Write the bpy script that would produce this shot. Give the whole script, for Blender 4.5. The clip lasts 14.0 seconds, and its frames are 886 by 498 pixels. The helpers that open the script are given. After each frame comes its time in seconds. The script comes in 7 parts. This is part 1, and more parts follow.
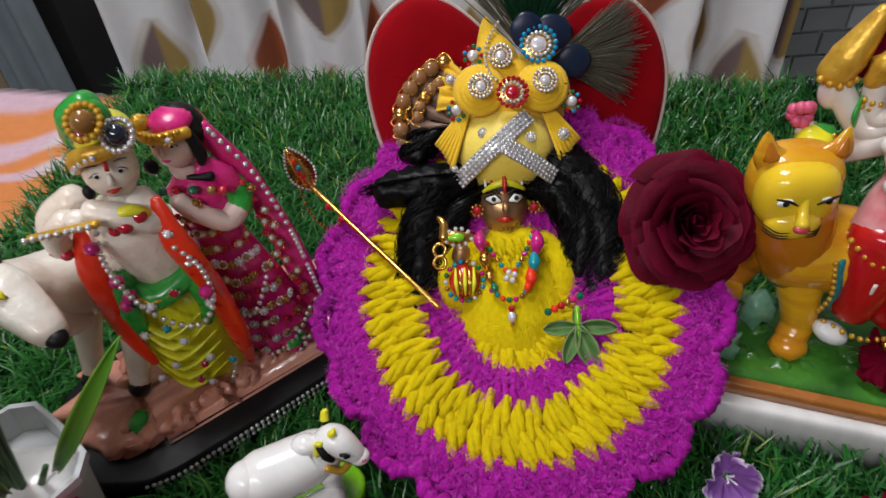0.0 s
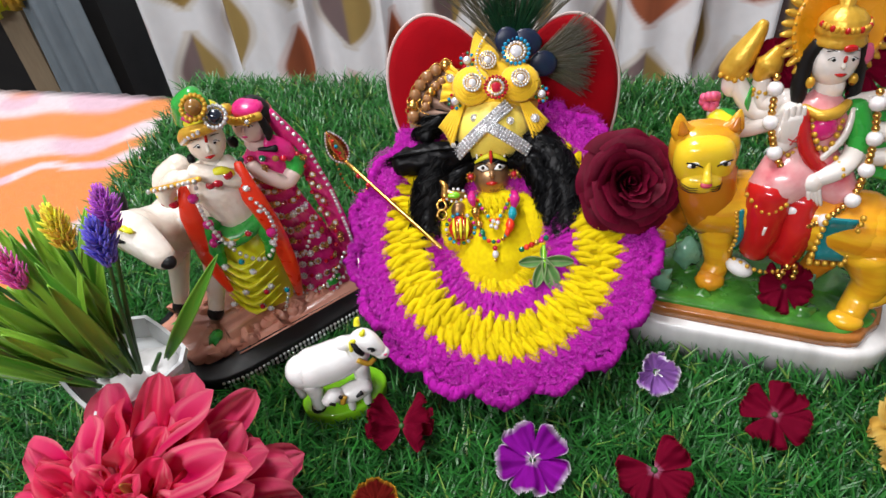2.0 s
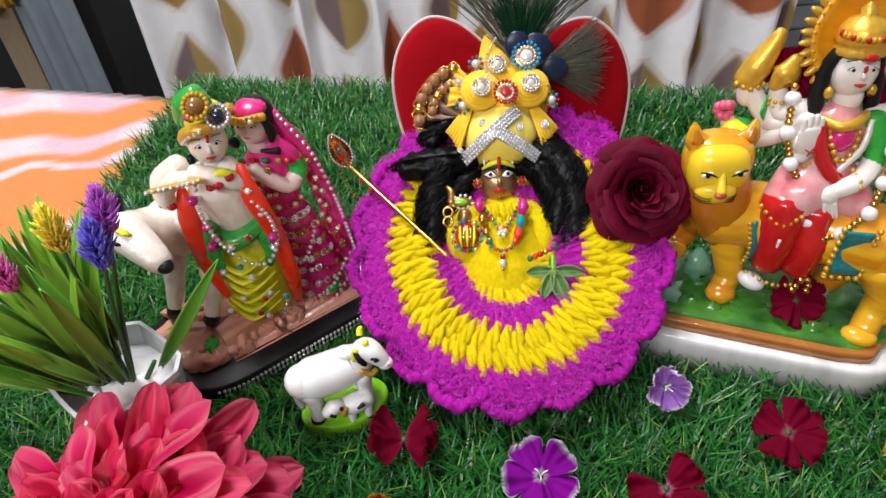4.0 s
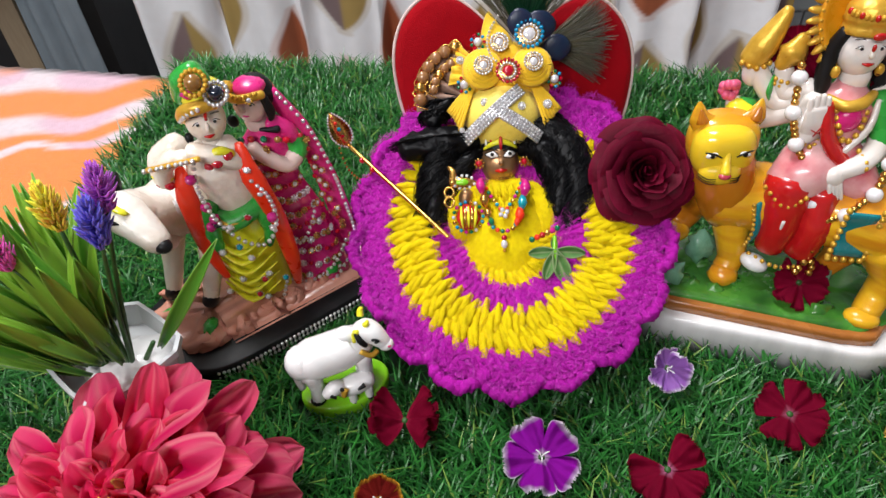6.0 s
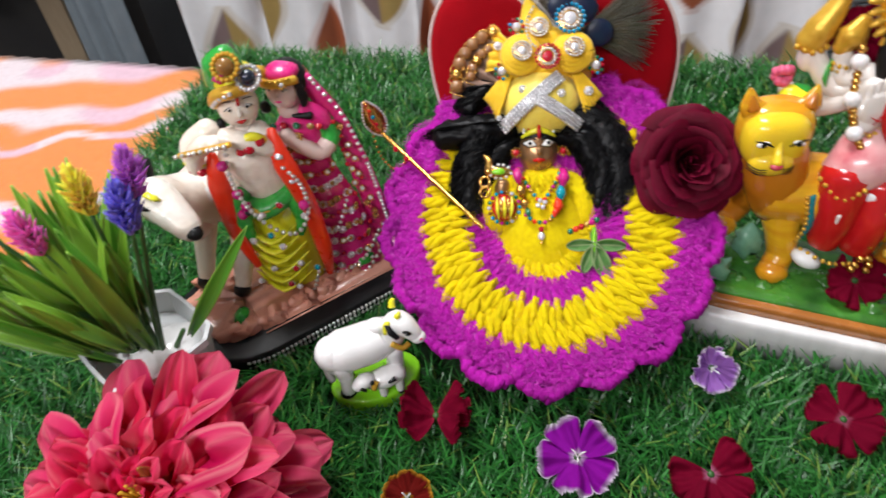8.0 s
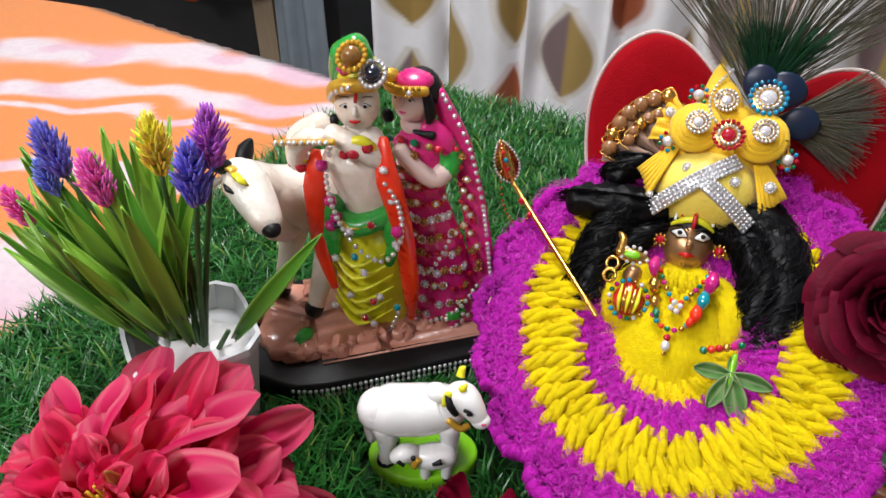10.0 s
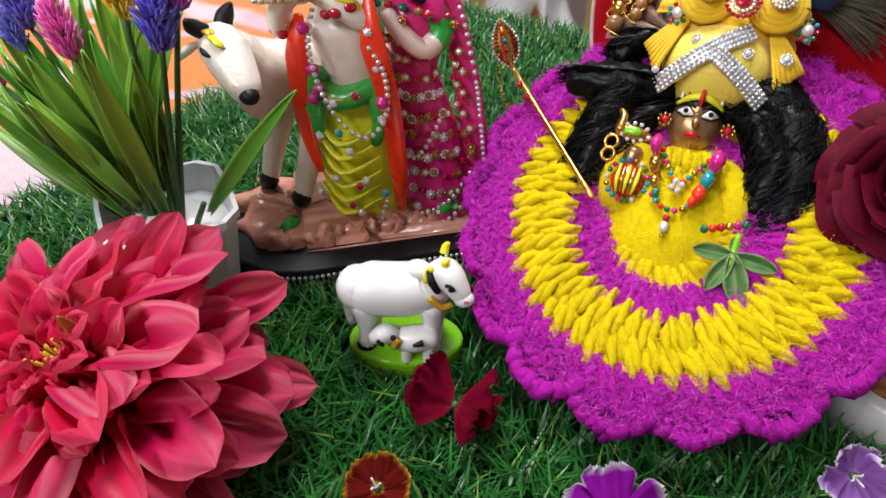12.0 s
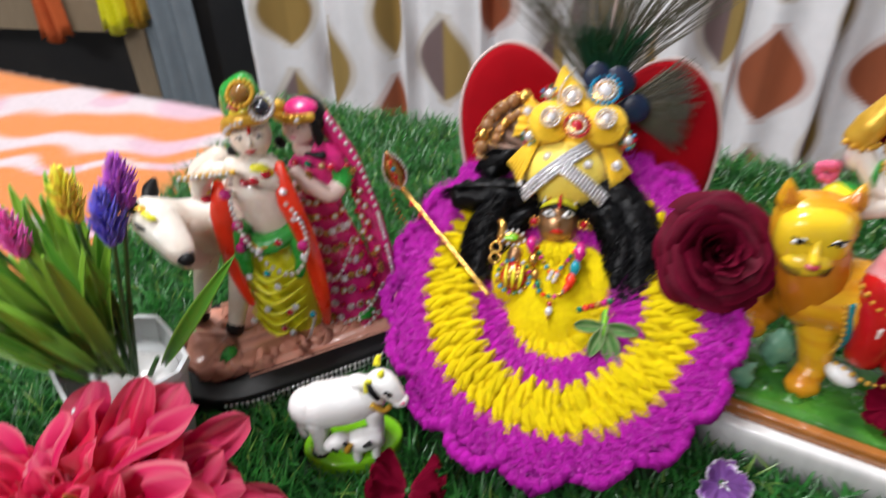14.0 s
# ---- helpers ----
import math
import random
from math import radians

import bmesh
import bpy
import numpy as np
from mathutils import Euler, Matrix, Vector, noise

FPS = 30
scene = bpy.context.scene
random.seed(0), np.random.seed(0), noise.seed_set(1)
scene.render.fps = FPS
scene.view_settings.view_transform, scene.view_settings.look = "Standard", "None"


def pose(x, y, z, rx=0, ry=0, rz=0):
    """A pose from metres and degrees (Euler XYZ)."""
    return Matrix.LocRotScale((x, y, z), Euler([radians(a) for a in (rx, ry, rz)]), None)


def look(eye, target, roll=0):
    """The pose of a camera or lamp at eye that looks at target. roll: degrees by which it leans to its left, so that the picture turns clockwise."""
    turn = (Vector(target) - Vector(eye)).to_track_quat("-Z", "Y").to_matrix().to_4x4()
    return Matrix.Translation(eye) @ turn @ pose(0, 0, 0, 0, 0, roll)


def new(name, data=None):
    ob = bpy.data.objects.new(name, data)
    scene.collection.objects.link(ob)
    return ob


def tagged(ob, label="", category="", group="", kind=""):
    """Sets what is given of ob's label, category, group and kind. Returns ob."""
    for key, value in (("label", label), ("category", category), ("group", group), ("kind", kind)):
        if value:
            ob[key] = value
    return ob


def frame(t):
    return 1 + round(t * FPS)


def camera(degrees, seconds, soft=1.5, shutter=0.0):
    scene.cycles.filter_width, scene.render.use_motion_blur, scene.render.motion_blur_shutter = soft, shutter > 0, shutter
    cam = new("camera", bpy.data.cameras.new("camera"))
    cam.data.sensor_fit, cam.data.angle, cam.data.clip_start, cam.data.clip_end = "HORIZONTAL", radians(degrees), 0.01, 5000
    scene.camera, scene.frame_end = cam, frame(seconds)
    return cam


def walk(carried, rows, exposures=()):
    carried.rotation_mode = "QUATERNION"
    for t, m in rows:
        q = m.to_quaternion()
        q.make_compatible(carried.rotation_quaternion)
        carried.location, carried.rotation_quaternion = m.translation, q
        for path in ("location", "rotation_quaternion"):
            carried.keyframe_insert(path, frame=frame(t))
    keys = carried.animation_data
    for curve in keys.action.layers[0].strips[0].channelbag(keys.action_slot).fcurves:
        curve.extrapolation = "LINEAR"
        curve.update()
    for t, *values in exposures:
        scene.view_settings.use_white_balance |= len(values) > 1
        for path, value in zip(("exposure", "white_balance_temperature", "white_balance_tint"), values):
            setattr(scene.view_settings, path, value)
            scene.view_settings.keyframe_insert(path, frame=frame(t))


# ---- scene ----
cam = camera(65.6, 14.0, shutter=0.4)
PATH = [
    (0, (0.015, 0.082, 0.255), (-0.013, 1.544, -1.109), -4.5),
    (0.5, (0.015, 0.055, 0.282), (-0.041, 1.486, -1.114), -6.3),
    (1, (0.025, 0.011, 0.301), (-0.049, 1.452, -1.084), -6.2),
    (1.5, (0.029, -0.006, 0.302), (-0.048, 1.484, -1.03), -6.0),
    (2, (0.025, -0.004, 0.297), (-0.063, 1.473, -1.048), -6.1),
    (4.3, (0.016, 0.005, 0.289), (-0.04, 1.497, -1.042), -4.2),
    (4.5, (0.017, 0.006, 0.287), (-0.052, 1.485, -1.058), -4.6),
    (5, (0.016, 0.008, 0.283), (-0.019, 1.47, -1.082), -3.5),
    (5.5, (0.015, 0.005, 0.285), (-0.041, 1.463, -1.084), -4.1),
    (6, (0.014, 0.005, 0.288), (-0.036, 1.464, -1.079), -4.1),
    (6.5, (0.014, 0.008, 0.282), (-0.024, 1.44, -1.114), -4.1),
    (7, (0.021, 0.014, 0.271), (-0.028, 1.435, -1.136), -4.3),
    (7.5, (0.027, 0.013, 0.273), (-0.02, 1.465, -1.102), -5.0),
    (8, (0.014, 0.01, 0.279), (-0.139, 1.463, -1.087), -6.1),
    (8.2, (0.009, 0.019, 0.275), (-0.196, 1.503, -1.05), -4.1),
    (10.3, (0.024, 0.048, 0.232), (-0.533, 1.556, -0.958), 0.6),
    (10.5, (0.026, 0.048, 0.226), (-0.521, 1.537, -0.993), 0.7),
    (11, (0.027, 0.045, 0.216), (-0.528, 1.498, -1.042), 1.8),
    (11.5, (0.033, 0.046, 0.209), (-0.55, 1.487, -1.05), 1.1),
    (12, (0.037, 0.045, 0.204), (-0.544, 1.47, -1.073), 0.7),
    (12.5, (0.035, 0.048, 0.201), (-0.514, 1.483, -1.079), 0.2),
    (13, (0.032, 0.049, 0.199), (-0.514, 1.482, -1.085), -1.0),
    (13.5, (0.024, 0.044, 0.213), (-0.468, 1.489, -1.079), -1.8),
    (14, (0.034, 0.02, 0.258), (-0.268, 1.61, -0.918), -1.7),
]
EXPOSURES = [(0, -0.86), (0.5, -0.12), (1.5, -0.14), (14, -0.16)]
walk(cam, [(t, look(eye, target, roll)) for t, eye, target, roll in PATH], EXPOSURES)

# ---- light: a tube lamp and an added fill panel in a closed, pale room ----
world = bpy.data.worlds.new("world")
world.use_nodes = True
world.node_tree.nodes["Background"].inputs[0].default_value = (0.5, 0.52, 0.55, 1)
world.node_tree.nodes["Background"].inputs[1].default_value = 0.1
scene.world = world


def area_lamp(name, eye, target, w, h, watts, colour):
    d = bpy.data.lights.new(name, "AREA")
    d.shape, d.size, d.size_y, d.energy, d.color = "RECTANGLE", w, h, watts, colour
    ob = new(name, d)
    ob.matrix_world = look(eye, target)
    return ob


area_lamp("tube_lamp_light", (-0.80, -1.00, 1.35), (-0.05, 0.25, 0), 1.25, 0.12, 28.5, (0.98, 0.975, 1.0))
# Unseen fill lamp, added to brighten the curtain and the back of the turf.
area_lamp("back_fill_light", (-0.40, 0.70, 1.74), (0.0, 0.9, 0), 0.8, 0.5, 44, (0.98, 0.98, 1.0))


# ---- materials ----
def rgb(c):
    return (c[0], c[1], c[2], 1.0)


def mat(name, colour, rough=0.5, metal=0.0, second=None, scale=60.0, mix=0.5, bump=0.0, bump_scale=300.0, coat=0.0,
        sheen=0.0, trans=0.0, sub=0.0, attr="", vary=0.0, ior=1.45, stretch=(1, 1, 1), rough_vary=0.12, island=False, spec=0.5, thin=0.0):
    """A painted, cloth, metal or plastic surface: two-scale colour variation, fine relief, uneven gloss."""
    m = bpy.data.materials.new(name)
    m.use_nodes = True
    nt = m.node_tree
    b = nt.nodes["Principled BSDF"]
    L = nt.links.new
    co = nt.nodes.new("ShaderNodeTexCoord")
    mp = nt.nodes.new("ShaderNodeMapping")
    mp.inputs["Scale"].default_value = stretch
    L(co.outputs["Object"], mp.inputs["Vector"])
    n1 = nt.nodes.new("ShaderNodeTexNoise")
    n1.inputs["Scale"].default_value, n1.inputs["Detail"].default_value = scale, 5
    L(mp.outputs[0], n1.inputs["Vector"])
    ramp = nt.nodes.new("ShaderNodeValToRGB")
    ramp.color_ramp.elements[0].position, ramp.color_ramp.elements[1].position = 0.32, 0.68
    second = second or tuple(v * 0.72 for v in colour)
    ramp.color_ramp.elements[0].color, ramp.color_ramp.elements[1].color = rgb(second), rgb(colour)
    L(n1.outputs["Fac"], ramp.inputs["Fac"])
    last = ramp.outputs["Color"]
    if mix < 1.0:
        mx = nt.nodes.new("ShaderNodeMix")
        mx.data_type = "RGBA"
        mx.inputs["Factor"].default_value = mix
        mx.inputs["A"].default_value = rgb(colour)
        L(last, mx.inputs["B"])
        last = mx.outputs["Result"]
    if attr:
        at = nt.nodes.new("ShaderNodeAttribute")
        at.attribute_name = attr
        mu = nt.nodes.new("ShaderNodeMix")
        mu.data_type, mu.blend_type = "RGBA", "MULTIPLY"
        mu.inputs["Factor"].default_value = 1.0
        L(at.outputs["Color"], mu.inputs["A"])
        L(last, mu.inputs["B"])
        last = mu.outputs["Result"]
    if vary > 0:
        hs = nt.nodes.new("ShaderNodeHueSaturation")
        mr = nt.nodes.new("ShaderNodeMapRange")
        mr.inputs["To Min"].default_value, mr.inputs["To Max"].default_value = 1 - vary, 1 + vary
        if island:
            oi = nt.nodes.new("ShaderNodeNewGeometry")
            L(oi.outputs["Random Per Island"], mr.inputs["Value"])
        else:
            oi = nt.nodes.new("ShaderNodeObjectInfo")
            L(oi.outputs["Random"], mr.inputs["Value"])
        L(mr.outputs[0], hs.inputs["Value"])
        L(last, hs.inputs["Color"])
        last = hs.outputs["Color"]
    L(last, b.inputs["Base Color"])
    n2 = nt.nodes.new("ShaderNodeTexNoise")
    n2.inputs["Scale"].default_value, n2.inputs["Detail"].default_value = bump_scale, 4
    L(mp.outputs[0], n2.inputs["Vector"])
    rr = nt.nodes.new("ShaderNodeMapRange")
    rr.inputs["To Min"].default_value, rr.inputs["To Max"].default_value = max(0.03, rough - rough_vary), min(1, rough + rough_vary)
    L(n1.outputs["Fac"], rr.inputs["Value"])
    L(rr.outputs[0], b.inputs["Roughness"])
    if bump > 0:
        bp = nt.nodes.new("ShaderNodeBump")
        bp.inputs["Strength"].default_value, bp.inputs["Distance"].default_value = bump, 0.001
        L(n2.outputs["Fac"], bp.inputs["Height"])
        L(bp.outputs[0], b.inputs["Normal"])
    b.inputs["Metallic"].default_value = metal
    b.inputs["IOR"].default_value = ior
    b.inputs["Coat Weight"].default_value = coat
    b.inputs["Coat Roughness"].default_value = 0.08
    b.inputs["Sheen Weight"].default_value = sheen
    b.inputs["Transmission Weight"].default_value = trans
    b.inputs["Specular IOR Level"].default_value = spec
    if thin > 0:
        tr, ms = nt.nodes.new("ShaderNodeBsdfTranslucent"), nt.nodes.new("ShaderNodeMixShader")
        ms.inputs["Fac"].default_value = thin
        L(last, tr.inputs["Color"])
        L(b.outputs[0], ms.inputs[1])
        L(tr.outputs[0], ms.inputs[2])
        L(ms.outputs[0], nt.nodes["Material Output"].inputs["Surface"])
    if sub > 0:
        b.inputs["Subsurface Weight"].default_value = sub
        b.inputs["Subsurface Radius"].default_value = (0.004, 0.002, 0.0015)
    return m


M = {}
M["turf"] = mat("turf", (1, 1, 1), 0.33, second=(0.75, 0.85, 0.7), scale=25, attr="Col", mix=0.6)
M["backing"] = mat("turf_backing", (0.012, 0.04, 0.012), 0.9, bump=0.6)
M["sheet"] = mat("sheet_cloth", (1, 1, 1), 0.95, second=(0.86, 0.84, 0.84), scale=180, attr="Col", bump=0.9, bump_scale=900, sheen=0.3, mix=0.8)
M["curtain"] = mat("curtain_cloth", (1, 1, 1), 0.85, second=(0.9, 0.9, 0.9), scale=40, attr="Col", bump=0.3, bump_scale=700)
M["wall"] = mat("wall_paint", (0.52, 0.56, 0.60), 0.8, second=(0.46, 0.5, 0.54), scale=3, bump=0.2, bump_scale=80)
M["ceil"] = mat("ceiling_paint", (0.78, 0.78, 0.77), 0.9, second=(0.72, 0.72, 0.71), scale=2)
M["floor"] = mat("floor_tile", (0.45, 0.43, 0.4), 0.35, second=(0.38, 0.36, 0.34), scale=6)
M["dark"] = mat("dark_laminate", (0.018, 0.017, 0.018), 0.6, second=(0.03, 0.025, 0.022), scale=9, bump=0.2)
M["wood"] = mat("bed_wood", (0.16, 0.08, 0.04), 0.4, scale=20, stretch=(1, 8, 8))
M["yellow"] = mat("yellow_yarn", (0.88, 0.70, 0.003), 0.8, second=(0.70, 0.48, 0.0), scale=500, bump=1.0, bump_scale=2200, vary=0.1, spec=0.2)
M["purple"] = mat("purple_yarn", (0.54, 0.016, 0.44), 0.85, second=(0.40, 0.008, 0.33), scale=500, bump=1.0, bump_scale=2200, vary=0.16, spec=0.15)
M["purple_fuzz"] = mat("purple_fuzz", (0.62, 0.04, 0.52), 0.40, second=(0.48, 0.014, 0.40), scale=400, vary=0.4, island=True)
M["yellow_fuzz"] = mat("yellow_fuzz", (0.9, 0.68, 0.01), 0.6, second=(0.7, 0.46, 0.0), scale=400, vary=0.2, island=True)
M["velvet"] = mat("red_velvet", (0.36, 0.002, 0.008), 0.85, second=(0.22, 0.0, 0.004), scale=40, bump=0.4, bump_scale=1500, sheen=0.03, spec=0.12)
M["piping"] = mat("piping", (0.75, 0.6, 0.56), 0.8, bump=0.6, bump_scale=1200)
M["hair"] = mat("black_hair", (0.004, 0.004, 0.005), 0.36, second=(0.002, 0.002, 0.002), scale=300, spec=0.18, bump=0.25, bump_scale=500)
M["gold"] = mat("gold", (0.78, 0.46, 0.12), 0.25, metal=1.0, second=(0.6, 0.32, 0.07), scale=300)
M["silver"] = mat("silver", (0.88, 0.88, 0.90), 0.3, metal=0.8, second=(0.6, 0.6, 0.62), scale=300)
M["brass"] = mat("brass_face", (0.44, 0.25, 0.12), 0.30, metal=0.7, second=(0.3, 0.16, 0.08), scale=120)
M["white"] = mat("white_paint", (0.86, 0.86, 0.85), 0.25, second=(0.80, 0.79, 0.78), scale=90, coat=0.4)
M["cream"] = mat("cream_paint", (0.90, 0.86, 0.78), 0.28, second=(0.72, 0.52, 0.38), scale=48, bump=0.8, bump_scale=170, coat=0.35, mix=0.6)
M["skin"] = mat("skin_paint", (0.78, 0.6, 0.55), 0.3, second=(0.74, 0.52, 0.47), scale=120, coat=0.3)
M["black"] = mat("black_paint", (0.006, 0.006, 0.007), 0.45, second=(0.012, 0.012, 0.012), scale=200, spec=0.3)
M["pinkp"] = mat("pink_paint", (0.76, 0.025, 0.24), 0.28, second=(0.58, 0.010, 0.12), scale=140, coat=0.4, bump=0.2)
M["redp"] = mat("red_paint", (0.56, 0.012, 0.012), 0.22, second=(0.36, 0.004, 0.008), scale=110, coat=0.5)
M["orangered"] = mat("orange_red_paint", (0.86, 0.040, 0.008), 0.3, second=(0.72, 0.022, 0.006), scale=140, coat=0.4)
M["greenp"] = mat("green_paint", (0.035, 0.4, 0.05), 0.28, second=(0.02, 0.25, 0.04), scale=140, coat=0.4)
M["lime"] = mat("lime_paint", (0.24, 0.62, 0.02), 0.2, second=(0.16, 0.5, 0.01), scale=120, coat=0.5)
M["yellowp"] = mat("yellow_paint", (0.84, 0.82, 0.03), 0.3, second=(0.76, 0.68, 0.02), scale=140, coat=0.4)
M["tiger"] = mat("tiger_paint", (0.88, 0.52, 0.02), 0.2, second=(0.66, 0.22, 0.01), scale=38, coat=0.5, bump=0.15, bump_scale=200, mix=0.95, stretch=(0.5, 0.5, 3.6))
M["tigerdark"] = mat("tiger_dark_paint", (0.5, 0.16, 0.01), 0.2, second=(0.62, 0.24, 0.01), scale=70, coat=0.5)
M["goldp"] = mat("gold_paint", (0.72, 0.43, 0.05), 0.32, metal=0.35, second=(0.52, 0.26, 0.02), scale=220, bump=0.25, bump_scale=500)
M["tealp"] = mat("teal_paint", (0.01, 0.22, 0.25), 0.25, scale=140, coat=0.4)
M["rock"] = mat("terracotta_rock", (0.70, 0.34, 0.25), 0.22, second=(0.50, 0.17, 0.10), scale=70, coat=0.35, bump=0.5, bump_scale=160)
M["mound"] = mat("green_mound", (0.07, 0.28, 0.03), 0.25, second=(0.012, 0.06, 0.012), mix=0.9, scale=48, coat=0.5, bump=0.6, bump_scale=180)
M["brownrim"] = mat("brown_rim", (0.42, 0.15, 0.03), 0.25, second=(0.24, 0.08, 0.015), scale=60, coat=0.5, bump=0.3)
M["glassrock"] = mat("pale_green_rock", (0.2, 0.42, 0.28), 0.12, second=(0.08, 0.26, 0.16), scale=120, coat=0.6, bump=0.7, bump_scale=300)
M["gem_red"] = mat("red_gem", (0.5, 0.0, 0.02), 0.08, second=(0.3, 0, 0.01), coat=1.0)
M["gem_green"] = mat("green_gem", (0.0, 0.16, 0.07), 0.08, coat=1.0)
M["gem_teal"] = mat("teal_gem", (0.0, 0.3, 0.38), 0.08, coat=1.0)
M["gem_amber"] = mat("amber_gem", (0.3, 0.14, 0.03), 0.1, coat=1.0)
M["gem_white"] = mat("clear_gem", (0.88, 0.88, 0.92), 0.08, metal=0.35, second=(0.6, 0.6, 0.66), scale=900, coat=0.8)
M["gem_black"] = mat("black_gem", (0.01, 0.015, 0.03), 0.06, coat=1.0)
M["gem_blue"] = mat("blue_bead", (0.0, 0.26, 0.5), 0.25, coat=0.5)
M["magenta"] = mat("magenta_bead", (0.6, 0.01, 0.22), 0.15, coat=0.8)
M["pearl"] = mat("white_bead", (0.82, 0.8, 0.8), 0.18, second=(0.76, 0.74, 0.76), coat=0.6, sub=0.1)


# ---- shape helpers ----
def vec(p):
    return Vector(p)


def slot(ob_mats, m):
    if m not in ob_mats:
        ob_mats.append(m)
    return ob_mats.index(m)


class Shape:
    """Collects faces with their materials into one mesh."""

    def __init__(self):
        self.v, self.f, self.m, self.mats, self.col = [], [], [], [], None

    def add(self, verts, faces, m):
        k, s = len(self.v), slot(self.mats, m)
        self.v += [tuple(p) for p in verts]
        self.f += [tuple(i + k for i in f) for f in faces]
        self.m += [s] * len(faces)

    def ball(self, c, r, m, rot=None, seg=14, rings=9, lump=0.0, seed=0):
        r = (r, r, r) if isinstance(r, (int, float)) else r
        R = Euler([radians(a) for a in rot]).to_matrix() if rot else Matrix.Identity(3)
        c = Vector(c)
        vs, fs = [], []
        for j in range(rings + 1):
            th = math.pi * j / rings
            for i in range(seg):
                ph = 2 * math.pi * i / seg
                d = Vector((math.sin(th) * math.cos(ph), math.sin(th) * math.sin(ph), math.cos(th)))
                k = 1 + (lump * noise.noise(d * 2.3 + Vector((seed, seed * 0.7, 0))) if lump else 0)
                vs.append(c + R @ Vector((d.x * r[0] * k, d.y * r[1] * k, d.z * r[2] * k)))
        for j in range(rings):
            for i in range(seg):
                a, b = j * seg + i, j * seg + (i + 1) % seg
                if j == 0:
                    fs.append((a, a + seg, b + seg))
                elif j == rings - 1:
                    fs.append((a, a + seg, b))
                else:
                    fs.append((a, a + seg, b + seg, b))
        self.add(vs, fs, m)

    def tube(self, pts, radii, m, seg=10, flat=1.0, side=None, smooth=3, cap=True, lump=0.0):
        """A tapered limb or strand through pts; flat squeezes it along its second axis."""
        P = [Vector(p) for p in pts]
        n = len(P)
        rr = [radii] * n if isinstance(radii, (int, float)) else list(radii)
        Q, S = [], []
        for i in range(n - 1):
            p0, p1, p2, p3 = P[max(i - 1, 0)], P[i], P[i + 1], P[min(i + 2, n - 1)]
            for k in range(smooth):
                t = k / smooth
                Q.append(0.5 * ((2 * p1) + (p2 - p0) * t + (2 * p0 - 5 * p1 + 4 * p2 - p3) * t * t + (3 * p1 - p0 - 3 * p2 + p3) * t ** 3))
                S.append(rr[i] + (rr[i + 1] - rr[i]) * t)
        Q.append(P[-1])
        S.append(rr[-1])
        vs, fs = [], []
        up = Vector(side) if side else None
        for i, q in enumerate(Q):
            d = (Q[min(i + 1, len(Q) - 1)] - Q[max(i - 1, 0)])
            d = d.normalized() if d.length > 1e-9 else Vector((0, 0, 1))
            if up is None:
                up = d.orthogonal()
            a = up - d * up.dot(d)
            a = a.normalized() if a.length > 1e-6 else d.orthogonal().normalized()
            if side is None:
                up = a
            b = d.cross(a)
            for k in range(seg):
                ph = 2 * math.pi * k / seg
                w = 1 + (lump * noise.noise(q * 220 + Vector((k * 1.7, 0, 0))) if lump else 0)
                vs.append(q + (a * math.cos(ph) + b * math.sin(ph) * flat) * S[i] * w)
        for i in range(len(Q) - 1):
            for k in range(seg):
                a0, b0 = i * seg + k, i * seg + (k + 1) % seg
                fs.append((a0, b0, b0 + seg, a0 + seg))
        if cap:
            for i, sgn in ((0, -1), (len(Q) - 1, 1)):
                d = Q[i] - Q[1 if i == 0 else i - 1]
                d = d.normalized() * S[i] * 0.7 * min(1.0, flat * 1.3) if d.length > 1e-9 else Vector((0, 0, 0))
                first = i * seg
                if seg >= 8:
                    ring = vs[first:first + seg]
                    for out, k2 in ((0.5, 0.87), (0.87, 0.5)):
                        start = len(vs)
                        vs += [Q[i] + (p - Q[i]) * k2 + d * out for p in ring]
                        for k in range(seg):
                            q4 = (first + k, first + (k + 1) % seg, start + (k + 1) % seg, start + k)
                            fs.append(q4 if sgn > 0 else q4[::-1])
                        first = start
                    vs.append(Q[i] + d)
                else:
                    vs.append(Q[i])
                c = len(vs) - 1
                for k in range(seg):
                    a0, b0 = first + k, first + (k + 1) % seg
                    fs.append((a0, b0, c) if sgn > 0 else (b0, a0, c))
        self.add(vs, fs, m)

    def lathe(self, base, axis, profile, m, seg=24, squash=(1, 1), side=(1, 0, 0), wave=None):
        """Profile rows (height, radius) turned about axis from base."""
        ax = Vector(axis).normalized()
        a = Vector(side) - ax * Vector(side).dot(ax)
        a.normalize()
        b = ax.cross(a)
        base = Vector(base)
        vs, fs = [], []
        for h, r in profile:
            for k in range(seg):
                ph = 2 * math.pi * k / seg
                w = wave(ph, h) if wave else 1.0
                vs.append(base + ax * h + (a * math.cos(ph) * squash[0] + b * math.sin(ph) * squash[1]) * r * w)
        for i in range(len(profile) - 1):
            for k in range(seg):
                a0, b0 = i * seg + k, i * seg + (k + 1) % seg
                fs.append((a0, b0, b0 + seg, a0 + seg))
        self.add(vs, fs, m)

